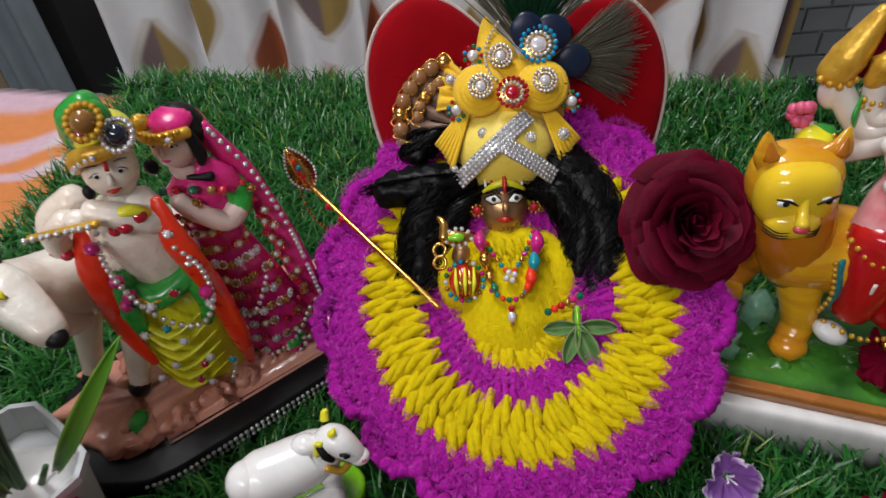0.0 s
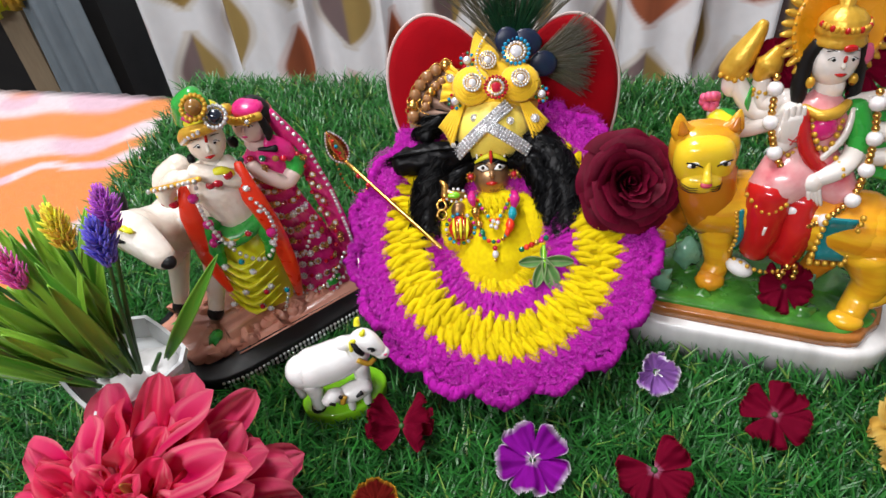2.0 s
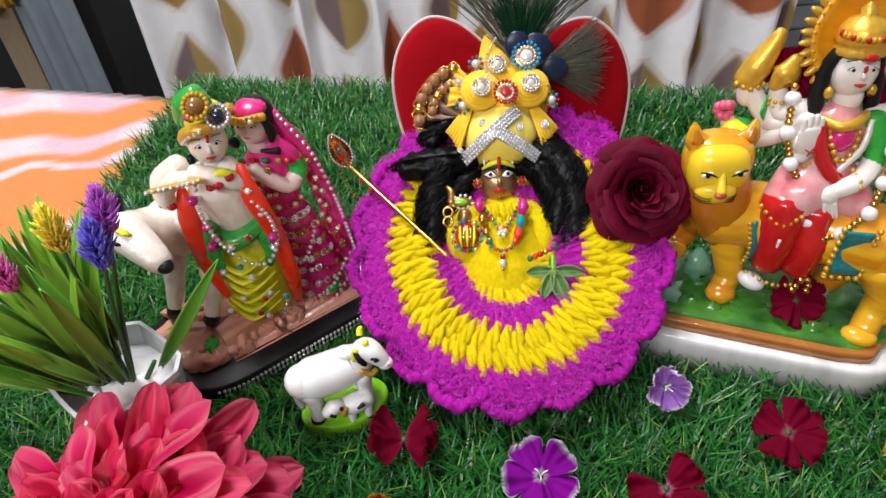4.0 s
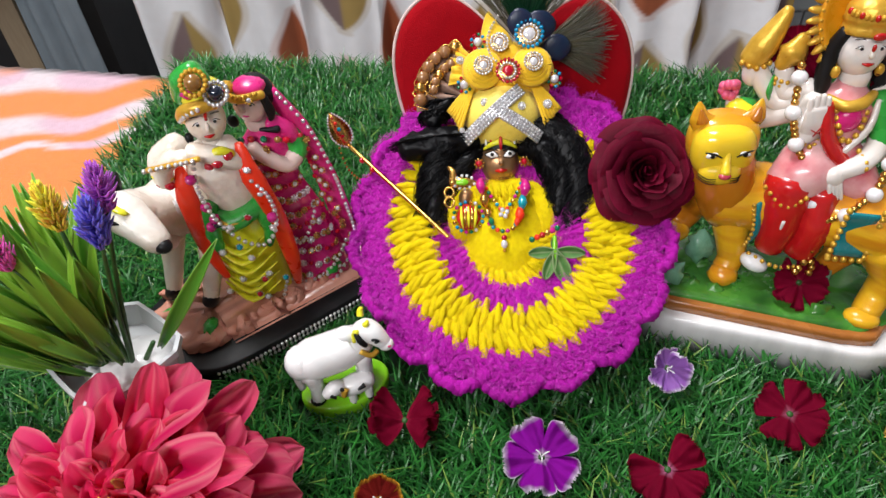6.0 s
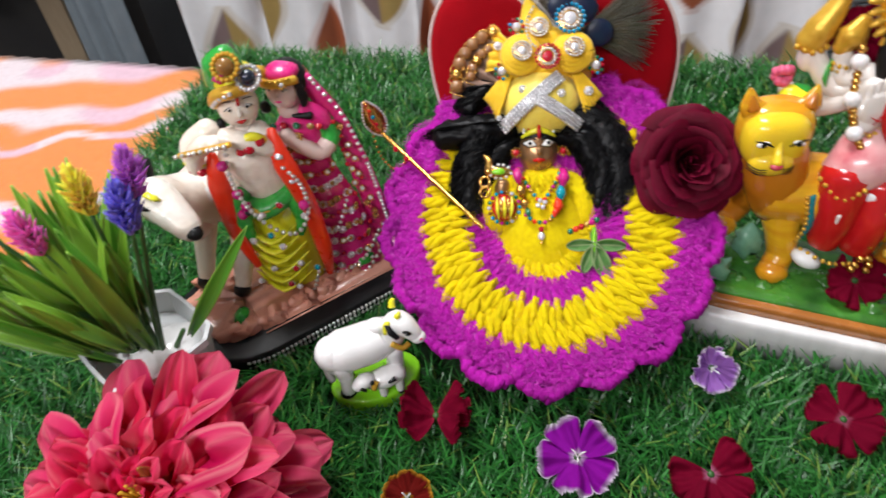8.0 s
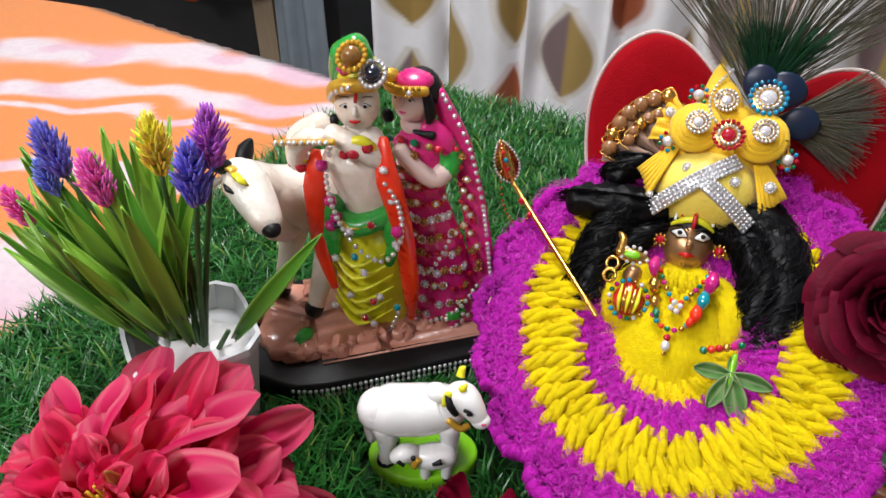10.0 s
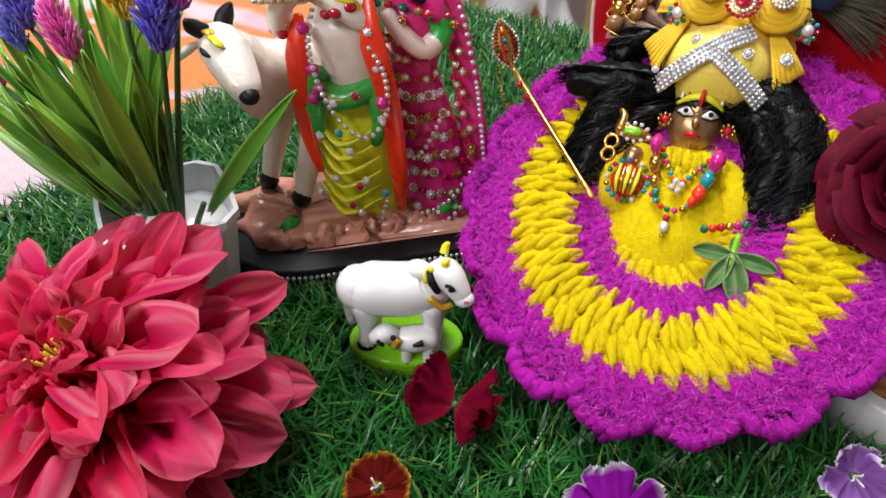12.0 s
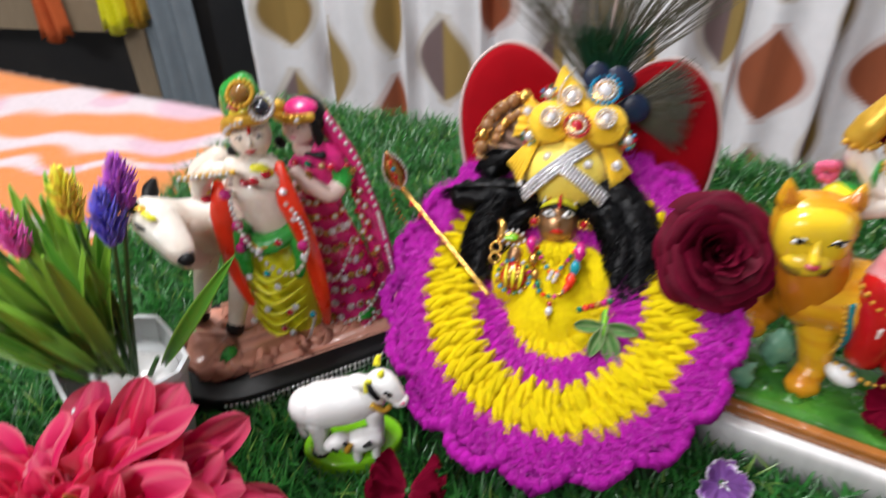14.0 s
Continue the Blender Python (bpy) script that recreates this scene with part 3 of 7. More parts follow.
    # loose fibres
    for m, bands, count in (("purple_fuzz", ((0.025, 0.044), (0.068, 0.0945)), 40000), ("yellow_fuzz", ((0.014, 0.027), (0.044, 0.069)), 11000)):
        rng = np.random.default_rng(9)
        s = Shape()
        vs, fs = [], []
        for i in range(count):
            lo, hi = bands[i % 2] if i % 4 else bands[-1]
            r, a = rng.uniform(lo, hi), rng.uniform(0, 2 * math.pi)
            f = ((a / (2 * math.pi) * 18 - 0.3 + 0.5) % 1 - 0.5) * 2
            r = min(r, 0.0775 + 0.0145 * math.sqrt(max(0.0, 1 - f * f)))
            p = DRESS @ dress_point(r, a, rng.uniform(0.0026, 0.0072))
            d = DRESS.to_3x3() @ Vector((rng.normal(), rng.normal(), rng.normal() * 0.6)).normalized()
            e = d.cross(Vector((rng.normal(), rng.normal(), rng.normal()))).normalized()
            ln, w = rng.uniform(0.0014, 0.0038), rng.uniform(0.00005, 0.00010)
            b = p + d * ln * 0.5 + e * ln * 0.18
            k = len(vs)
            n_ = d.cross(e) * w
            vs += [p - n_, p + n_, b + n_, b - n_, p + d * ln]
            fs += [(k, k + 1, k + 2, k + 3), (k + 3, k + 2, k + 4)]
        s.add(vs, fs, m)
        tagged(part("fuzz", s, dress, "fine loose wool fibres"), kind="stuff")


build_dress()


# ---- painted statues, each one solid casting ----
FRONT = Vector((0.0, -0.74, 0.67))


def bead_row(s, pts, r, m, step=None, seg=6, rings=4):
    P = [Vector(p) for p in pts]
    Q = []
    for i in range(len(P) - 1):
        p0, p1, p2, p3 = P[max(i - 1, 0)], P[i], P[i + 1], P[min(i + 2, len(P) - 1)]
        for k in range(12):
            t = k / 12
            Q.append(0.5 * ((2 * p1) + (p2 - p0) * t + (2 * p0 - 5 * p1 + 4 * p2 - p3) * t * t + (3 * p1 - p0 - 3 * p2 + p3) * t ** 3))
    Q.append(P[-1])
    step = step or r * 2.05
    out, acc = [Q[0]], 0.0
    for a, b in zip(Q, Q[1:]):
        acc += (b - a).length
        if acc >= step:
            out.append(b)
            acc = 0.0
    if s is not None:
        for q in out:
            s.ball(q, r, m, seg=seg, rings=rings)
    return out


def stud(s, c, r, gem, ring="gold", n=10, face=FRONT, dot=0.28):
    """A cut stone in a ring of small beads."""
    f = Vector(face).normalized()
    a = f.orthogonal().normalized()
    b = f.cross(a)
    c = Vector(c)
    s.ball(c, r * 0.62, gem, seg=10, rings=6)
    for k in range(n):
        ph = 2 * math.pi * k / n
        s.ball(c + (a * math.cos(ph) + b * math.sin(ph)) * r * 0.82, r * dot, ring, seg=5, rings=4)


def capsule_outline(a, b, r, n=18, jag=0.0, seed=1):
    a, b = Vector((*a, 0)), Vector((*b, 0))
    d = (b - a).normalized()
    q = Vector((-d.y, d.x, 0))
    out = []
    for k in range(n + 1):
        ph = math.pi * k / n
        out.append(b + (q * math.cos(ph) * -1 + d * math.sin(ph)) * r)
    for k in range(n + 1):
        ph = math.pi * k / n
        out.append(a + (q * math.cos(ph) - d * math.sin(ph)) * r)
    res = []
    for i, p in enumerate(out):
        w = jag * noise.noise(Vector((p.x * 90, p.y * 90, seed)))
        c = (a + b) / 2
        res.append(((p - c) * (1 + w) + c).to_2d()[:])
    return res


def rough_mound(s, a, b, r, z0, z1, m, jag=0.14, amp=0.003, seed=0):
    """An uneven rocky cap over a capsule outline."""
    ring = capsule_outline(a, b, r, n=34, jag=jag, seed=seed)
    n = len(ring)
    c = Vector(((a[0] + b[0]) / 2, (a[1] + b[1]) / 2, 0))
    ab = Vector((b[0] - a[0], b[1] - a[1], 0))
    rows = [(1.0, 0.0), (1.03, 0.3), (1.0, 0.55), (0.93, 0.75), (0.82, 0.9), (0.6, 1.0), (0.35, 1.0), (0.1, 1.0)]
    vs = []
    for k, h in rows:
        for x, y in ring:
            p = Vector((x, y, 0))
            t = max(0.0, min(1.0, (p - Vector((*a, 0))).dot(ab) / ab.length_squared))
            spine = Vector((*a, 0)) + ab * t
            q = spine + (p - spine) * k
            w = noise.noise(Vector((q.x * 75, q.y * 75, h * 2 + seed))) + 0.5 * noise.noise(Vector((q.x * 190, q.y * 190, h * 4 + seed)))
            d = (p - spine).normalized()
            q += d * w * amp * (0.5 if 0 < h < 1 else 0.1)
            vs.append((q.x, q.y, z0 + (z1 - z0) * h + (w * amp if h > 0 else 0)))
    fs = [(i * n + k, i * n + (k + 1) % n, (i + 1) * n + (k + 1) % n, (i + 1) * n + k) for i in range(len(rows) - 1) for k in range(n)]
    fs.append(tuple(range((len(rows) - 1) * n, len(rows) * n)))
    s.add(vs, fs, m)


def face_marks(s, c, right, up, f, w, eye="black", lips="redp", brow=True):
    """Painted eyes, brows and lips on a small head; w is half the face's width."""
    c, right, up, f = Vector(c), Vector(right).normalized(), Vector(up).normalized(), Vector(f).normalized()
    for sg in (-1, 1):
        e = c + right * sg * w * 0.42 + up * w * 0.15 + f * w * 0.86
        s.tube([e - right * w * 0.22, e + up * w * 0.06, e + right * w * 0.22], [w * 0.03, w * 0.11, w * 0.03], "white", seg=6, smooth=2)
        s.ball(e + f * w * 0.07, w * 0.085, eye, seg=8, rings=6)
        s.tube([e - right * w * 0.26 + f * w * 0.04, e + up * w * 0.13 + f * w * 0.06, e + right * w * 0.26 + f * w * 0.04], w * 0.022, eye, seg=5, smooth=3)
        if brow:
            g = e + up * w * 0.34
            s.tube([g - right * w * 0.28 * sg - up * w * 0.02, g + up * w * 0.08 + f * w * 0.03, g + right * sg * w * 0.3 - f * w * 0.08 + up * w * 0.03], w * 0.022, eye, seg=5, smooth=3)
    n = c + f * w * 0.98 - up * w * 0.12
    s.tube([n + up * w * 0.32, n + f * w * 0.1, n - up * w * 0.1 + f * w * 0.05], [w * 0.07, w * 0.13, w * 0.09], "skin" if lips == "pinkp" else "cream" if lips == "redp" else lips, seg=6, smooth=2)
    m = c + f * w * 0.9 - up * w * 0.52
    s.tube([m - right * w * 0.26, m - up * w * 0.04 + f * w * 0.06, m + right * w * 0.26], [w * 0.03, w * 0.1, w * 0.03], lips, seg=6, smooth=2)


def build_couple():
    s = Shape()
    rnd = random.Random(4)
    A, B = (-0.124, 0.266), (-0.056, 0.318)
    s.slab(capsule_outline((-0.126, 0.264), (-0.053, 0.318), 0.0405, jag=0.02), -0.0145, 0.0030, "black", bevel=0.004)
    # terracotta rock, stepped and uneven
    rough_mound(s, (-0.127, 0.267), (-0.056, 0.320), 0.0290, 0.0020, 0.0085, "rock", jag=0.28, amp=0.0060, seed=3)
    for k in range(46):
        t, o = rnd.random(), rnd.choice((rnd.uniform(-0.024, -0.014), rnd.uniform(-0.022, -0.010), rnd.uniform(-0.01, 0.02)))
        c = Vector((-0.140, 0.257, 0.0035)).lerp(Vector((-0.052, 0.322, 0.0035)), t) + Vector((-0.595, 0.804, 0)) * o
        w = rnd.uniform(0.004, 0.009)
        s.ball(c, (w, w * rnd.uniform(0.5, 1.0), rnd.uniform(0.0035, 0.0065)), "rock", lump=0.9, seed=k, seg=9, rings=6, rot=(rnd.uniform(-30, 30), rnd.uniform(-30, 30), rnd.uniform(0, 180)))
    for c, r in (((-0.146, 0.262, 0.008), (0.0075, 0.005, 0.0025)), ((-0.124, 0.252, 0.008), (0.004, 0.006, 0.003)), ((-0.065, 0.292, 0.012), (0.009, 0.007, 0.005))):
        s.ball(c, r, "greenp", lump=0.3, seed=2)
    # cow behind, head turned to the viewer
    s.tube([(-0.140, 0.292, 0.060), (-0.122, 0.300, 0.062), (-0.10, 0.306, 0.056)], [0.017, 0.021, 0.018], "cream", seg=16, smooth=4, lump=0.08)
    s.ball((-0.1360, 0.2850, 0.0650), (0.0105, 0.0100, 0.0090), "white", lump=0.2)
    s.tube([(-0.140, 0.288, 0.060), (-0.148, 0.274, 0.070), (-0.1485, 0.2655, 0.081)], [0.0160, 0.0138, 0.0110], "cream", seg=14, smooth=4)
    s.tube([(-0.142, 0.278, 0.052), (-0.143, 0.268, 0.058), (-0.140, 0.262, 0.066)], [0.009, 0.0075, 0.005], "skin", seg=12, smooth=4, lump=0.2)
    s.tube([(-0.1495, 0.2640, 0.0880), (-0.1450, 0.2602, 0.0845), (-0.1365, 0.2540, 0.0788), (-0.1290, 0.2485, 0.0738)], [0.0082, 0.0100, 0.0084, 0.0062], "cream", seg=18, smooth=4)
    s.ball((-0.1268, 0.2464, 0.0735), (0.0048, 0.0040, 0.0038), "black", rot=(20, 0, -35))
    s.ball((-0.1425, 0.2545, 0.0915), (0.0042, 0.0030, 0.0014), "yellowp", rot=(-35, 15, -35), lump=0.5)
    s.ball((-0.1465, 0.2575, 0.0930), (0.0030, 0.0036, 0.0016), "goldp", rot=(-25, 15, -35), lump=0.4)
    for root, tip in (((-0.1515, 0.2585, 0.0925), (-0.1515, 0.2515, 0.1005)), ((-0.1485, 0.2675, 0.0935), (-0.1462, 0.2715, 0.1010))):
        r0, t0 = Vector(root), Vector(tip)
        s.tube([r0, r0.lerp(t0, 0.55) + Vector((-0.0008, 0, -0.0006)), t0], [0.0038, 0.0036, 0.0013], "black", seg=10, smooth=3)
    s.tube([(-0.1525, 0.2565, 0.0880), (-0.1555, 0.2515, 0.0860), (-0.1575, 0.2485, 0.0825)], [0.0020, 0.0042, 0.0012], "cream", seg=9, flat=0.5, smooth=3)
    s.tube([(-0.1492, 0.2525, 0.0880), (-0.1462, 0.2500, 0.0872), (-0.1430, 0.2500, 0.0858)], [0.0005, 0.0013, 0.0005], "black", seg=6, smooth=3)
    for x, y in ((-0.1490, 0.2760), (-0.1265, 0.2690), (-0.112, 0.30)):
        s.tube([(x + 0.006, y + 0.014, 0.05), (x + 0.003, y + 0.006, 0.03), (x, y, 0.013)], [0.008, 0.0055, 0.0042], "cream", seg=10, smooth=3)
        s.ball((x - 0.0003, y - 0.001, 0.012), (0.0048, 0.0048, 0.0048), "black")
    bead_row(s, [(-0.150, 0.266, 0.066), (-0.144, 0.263, 0.060), (-0.137, 0.268, 0.058)], 0.0013, "orangered")
    # flute player
    s.lathe((-0.102, 0.284, -0.006), (0.004, 0.0, 1), [(0.0, 0.0145), (0.004, 0.0160), (0.02, 0.0150), (0.045, 0.0135), (0.066, 0.0125), (0.073, 0.0115)], "yellowp", seg=30, squash=(1.15, 0.8),
            wave=lambda ph, h: 1 + 0.07 * math.sin(ph * 7 + h * 160))
    for k in range(6):
        z = 0.012 + k * 0.007
        s.tube([(-0.118, 0.274, z + 0.008), (-0.103, 0.2685, z - 0.002), (-0.088, 0.275, z + 0.006)], [0.0006, 0.0030, 0.0006], "yellowp", seg=8, flat=0.45, side=(0, -1, 0.3), smooth=4)
    s.ball((-0.110, 0.274, -0.001), (0.0065, 0.008, 0.0035), "skin", rot=(0, 0, 20))
    s.ball((-0.092, 0.276, 0.003), (0.0065, 0.008, 0.0035), "skin", rot=(0, 0, -20))
    s.tube([(-0.1015, 0.283, 0.066), (-0.1015, 0.282, 0.080), (-0.1035, 0.2825, 0.095), (-0.105, 0.2835, 0.104)], [0.0130, 0.0132, 0.0155, 0.009], "cream", seg=18, flat=0.8, side=(1, 0, 0), smooth=4)
    s.tube([(-0.1155, 0.276, 0.070), (-0.1015, 0.270, 0.0655), (-0.0885, 0.276, 0.072)], [0.004, 0.0058, 0.004], "greenp", seg=10, smooth=4, lump=0.2)
    s.tube([(-0.1125, 0.2725, 0.074), (-0.114, 0.2705, 0.060), (-0.113, 0.270, 0.047)], [0.005, 0.0048, 0.0028], "greenp", seg=10, smooth=4, lump=0.2)
    s.tube([(-0.089, 0.2755, 0.070), (-0.0865, 0.2745, 0.058), (-0.089, 0.274, 0.046)], [0.0045, 0.004, 0.002], "greenp", seg=10, smooth=4, lump=0.2)
    s.tube([(-0.1085, 0.2680, 0.0690), (-0.1015, 0.2655, 0.0672), (-0.094, 0.2685, 0.0690)], 0.0012, "goldp", seg=6)
    # scarf ends
    s.tube([(-0.118, 0.276, 0.099), (-0.1185, 0.270, 0.082), (-0.1185, 0.2675, 0.055), (-0.1130, 0.2665, 0.031)], [0.0022, 0.0056, 0.0044, 0.0020], "orangered", seg=12, flat=0.5, side=(1, 0, 0), smooth=4)
    s.tube([(-0.0865, 0.276, 0.112), (-0.0845, 0.272, 0.092), (-0.0815, 0.2735, 0.065), (-0.0800, 0.276, 0.036), (-0.0795, 0.278, 0.012)], [0.0020, 0.0058, 0.0050, 0.0044, 0.0018], "orangered", seg=12, flat=0.5, side=(1, 0, 0), smooth=4)
    # arms and flute, held high
    first = len(s.v)
    s.tube([(-0.1155, 0.283, 0.1035), (-0.1255, 0.281, 0.0965), (-0.1255, 0.276, 0.086)], [0.0060, 0.0054, 0.0046], "cream", seg=12, smooth=4)
    s.tube([(-0.1255, 0.2765, 0.0845), (-0.121, 0.272, 0.097), (-0.1125, 0.269, 0.1055)], [0.0046, 0.0046, 0.0044], "cream", seg=12, smooth=4)
    s.tube([(-0.094, 0.283, 0.1015), (-0.0875, 0.278, 0.0955), (-0.094, 0.271, 0.1040), (-0.1035, 0.2695, 0.1085)], [0.0060, 0.0054, 0.0048, 0.0042], "cream", seg=12, smooth=4)
    s.ball((-0.108, 0.268, 0.1065), (0.0048, 0.0036, 0.0036), "cream")
    s.tube([(-0.1235, 0.2640, 0.1028), (-0.0985, 0.2620, 0.1092)], 0.0014, "goldp", seg=8)
    bead_row(s, [(-0.1245, 0.2622, 0.1034), (-0.1120, 0.2610, 0.1066), (-0.0990, 0.2600, 0.1098)], 0.0012, "silver")
    for c, r in (((-0.1268, 0.2745, 0.0850), 0.0026), ((-0.1222, 0.2725, 0.0850), 0.0026), ((-0.0935, 0.2682, 0.1020), 0.0030), ((-0.0892, 0.2710, 0.1040), 0.0030), ((-0.0975, 0.2680, 0.1005), 0.0024)):
        s.ball(c, r, "gem_red", seg=8, rings=6)
    s.tube([(-0.0965, 0.2690, 0.1060), (-0.0905, 0.2700, 0.1075), (-0.088, 0.273, 0.103)], 0.0022, "yellowp", seg=8)
    s.tube([(-0.1285, 0.2755, 0.0895), (-0.1245, 0.2725, 0.0885), (-0.1205, 0.2735, 0.0895)], 0.0018, "yellowp", seg=8)
    s.v[first:] = [(x - 0.002, y - 0.001, z + 0.0060) for x, y, z in s.v[first:]]
    # head and headdress
    hc = Vector((-0.1000, 0.2815, 0.1230))
    s.tube([(-0.1000, 0.283, 0.100), (-0.1000, 0.2820, 0.1175)], 0.0052, "cream", seg=12)
    s.ball(hc, (0.0092, 0.0092, 0.0112), "cream", seg=18, rings=12)
    face_marks(s, hc, (0.93, 0.36, 0), (0, 0.15, 1), (0.34, -0.90, 0.10), 0.0090)
    s.tube([(-0.1090, 0.2790, 0.1255), (-0.1050, 0.2730, 0.1320), (-0.0975, 0.2712, 0.1345), (-0.0910, 0.2745, 0.1350)], 0.0030, "goldp", seg=10, smooth=4)
    bead_row(s, [(-0.1090, 0.2755, 0.1260), (-0.1040, 0.2702, 0.1315), (-0.0970, 0.2685, 0.1350)], 0.0012, "gem_white")
    s.ball((-0.0990, 0.2840, 0.1340), (0.0098, 0.0098, 0.0075), "yellowp", seg=16, rings=10)
    s.tube([(-0.1090, 0.284, 0.1330), (-0.1045, 0.282, 0.1410), (-0.0985, 0.281, 0.1465)], [0.0040, 0.0066, 0.0050], "greenp", seg=16, smooth=4)
    s.ball((-0.1000, 0.2800, 0.1420), (0.0080, 0.0055, 0.0078), "greenp", seg=16, rings=10)
    s.ball((-0.1020, 0.2765, 0.1387), (0.0036, 0.003, 0.0026), "magenta", lump=0.3)
    stud(s, (-0.0965, 0.2715, 0.1460), 0.0066, "gem_amber", "goldp", n=16, dot=0.2)
    stud(s, (-0.0885, 0.2725, 0.1400), 0.0060, "gem_black", "silver", n=16, dot=0.2)
    s.tube([(-0.0953, 0.2722, 0.1350), (-0.0958, 0.2717, 0.1280)], 0.0008, "redp", seg=6)
    s.ball((-0.1085, 0.2775, 0.1155), (0.002, 0.002, 0.0028), "black")
    # garland and stones
    bead_row(s, [(-0.1085, 0.2715, 0.105), (-0.1095, 0.2660, 0.090), (-0.1065, 0.2640, 0.0725), (-0.0985, 0.2640, 0.0585), (-0.0880, 0.2660, 0.0530), (-0.0805, 0.2680, 0.0640), (-0.0800, 0.2690, 0.0820), (-0.086, 0.2695, 0.0955)], 0.0013, "silver")
    bead_row(s, [(-0.1165, 0.2695, -0.001), (-0.1035, 0.2665, -0.0045), (-0.090, 0.270, 0.003), (-0.0845, 0.2735, 0.018)], 0.0012, "silver")
    for x, z in ((-0.110, 0.079), (-0.1085, 0.0705), (-0.1105, 0.0985), (-0.1115, 0.0655), (-0.081, 0.070)):
        s.ball((x, 0.2665, z), 0.0028, "magenta", seg=8, rings=6, lump=0.2)
    for x, z, g, y in ((-0.1015, 0.0665, "gem_white", 0.264), (-0.0925, 0.0705, "gem_red", 0.2665), (-0.108, 0.0672, "gem_black", 0.2655), (-0.101, 0.0522, "gem_teal", 0.2655), (-0.097, 0.0445, "gem_white", 0.2655),
                       (-0.1105, 0.0490, "gem_white", 0.2655), (-0.105, 0.0290, "gem_white", 0.266), (-0.094, 0.0275, "gem_red", 0.267), (-0.084, 0.0240, "gem_teal", 0.271), (-0.1115, 0.0045, "gem_red", 0.268),
                       (-0.1015, 0.0055, "gem_white", 0.2665), (-0.0945, 0.0130, "gem_white", 0.2675), (-0.0915, 0.0300, "gem_white", 0.2685), (-0.1140, 0.0195, "gem_white", 0.2665), (-0.0935, 0.0065, "gem_green", 0.268),
                       (-0.0835, 0.0600, "gem_white", 0.270), (-0.0835, 0.0835, "gem_white", 0.270), (-0.0850, 0.1000, "gem_white", 0.270), (-0.0985, 0.0160, "gem_red", 0.267)):
        s.ball((x, y, z), 0.0017, g, seg=8, rings=6)
        for k in range(7):
            ph = k * 0.9
            s.ball((x + 0.0017 * math.cos(ph), y + 0.0002, z + 0.0017 * math.sin(ph)), 0.0005, "silver", seg=5, rings=3)
    # companion in a rose-pink sari
    s.lathe((-0.073, 0.300, 0.002), (-0.14, -0.02, 1), [(0.0, 0.0215), (0.004, 0.0225), (0.02, 0.0195), (0.045, 0.0150), (0.066, 0.0110), (0.078, 0.0105)], "pinkp", seg=40, squash=(1, 0.72),
            wave=lambda ph, h: 1 + 0.055 * math.sin(ph * 11) * (1 - h * 9))
    s.tube([(-0.0825, 0.300, 0.074), (-0.0815, 0.299, 0.088), (-0.0815, 0.300, 0.099), (-0.083, 0.300, 0.106)], [0.0105, 0.0115, 0.0125, 0.006], "pinkp", seg=16, flat=0.8, side=(1, 0, 0), smooth=4)
    s.tube([(-0.071, 0.301, 0.101), (-0.0675, 0.298, 0.092), (-0.070, 0.294, 0.086)], [0.006, 0.0052, 0.0044], "greenp", seg=12, smooth=3)
    s.tube([(-0.0695, 0.2945, 0.0880), (-0.0735, 0.290, 0.0855), (-0.0815, 0.2875, 0.0945), (-0.0855, 0.288, 0.1005)], [0.0048, 0.0046, 0.004, 0.0036], "skin", seg=12, smooth=4)
    hr = Vector((-0.0830, 0.2975, 0.1205))
    s.ball((-0.083, 0.300, 0.108), (0.0065, 0.006, 0.007), "skin")
    s.ball(hr, (0.0082, 0.0086, 0.0098), "skin", seg=18, rings=12)
    face_marks(s, hr, (0.98, -0.15, 0), (0, 0.15, 1), (-0.15, -0.93, 0.25), 0.008, lips="pinkp")
    s.ball(hr + Vector((0.002, 0.004, 0.003)), (0.0094, 0.0088, 0.0098), "black", seg=16, rings=10)
    s.ball(hr + Vector((0.003, 0.006, 0.001)), (0.0086, 0.0080, 0.0095), "orangered", seg=16, rings=10)
    s.ball(hr + Vector((0.001, 0.001, 0.0085)), (0.0082, 0.008, 0.0042), "pinkp", seg=14, rings=8)
    s.tube([hr + Vector((-0.0092, -0.003, 0.006)), hr + Vector((-0.002, -0.0092, 0.0072)), hr + Vector((0.0078, -0.005, 0.0068))], 0.0022, "goldp", seg=8, smooth=4)
    bead_row(s, [hr + Vector((-0.0085, -0.0065, 0.0085)), hr + Vector((-0.001, -0.0112, 0.0095)), hr + Vector((0.0068, -0.0075, 0.009))], 0.0010, "goldp")
    stud(s, hr + Vector((0.003, -0.0108, 0.0075)), 0.002, "gem_white", "goldp", n=7)
    s.ball(hr + Vector((-0.0085, -0.002, 0.0095)), 0.0034, "goldp", lump=0.3)
    s.tube([hr + Vector((0.0075, -0.004, 0.006)), hr + Vector((0.0092, -0.003, -0.003)), hr + Vector((0.0085, -0.004, -0.0075))], [0.0018, 0.0026, 0.0012], "black", seg=8, smooth=3)
    s.tube([hr + Vector((0.003, -0.0065, -0.0115)), hr + Vector((0.0105, -0.005, -0.0128))], [0.0009, 0.0021], "black", seg=8)
    s.ball(hr + Vector((-0.0095, -0.004, -0.0075)), (0.0028, 0.002, 0.0034), "black")
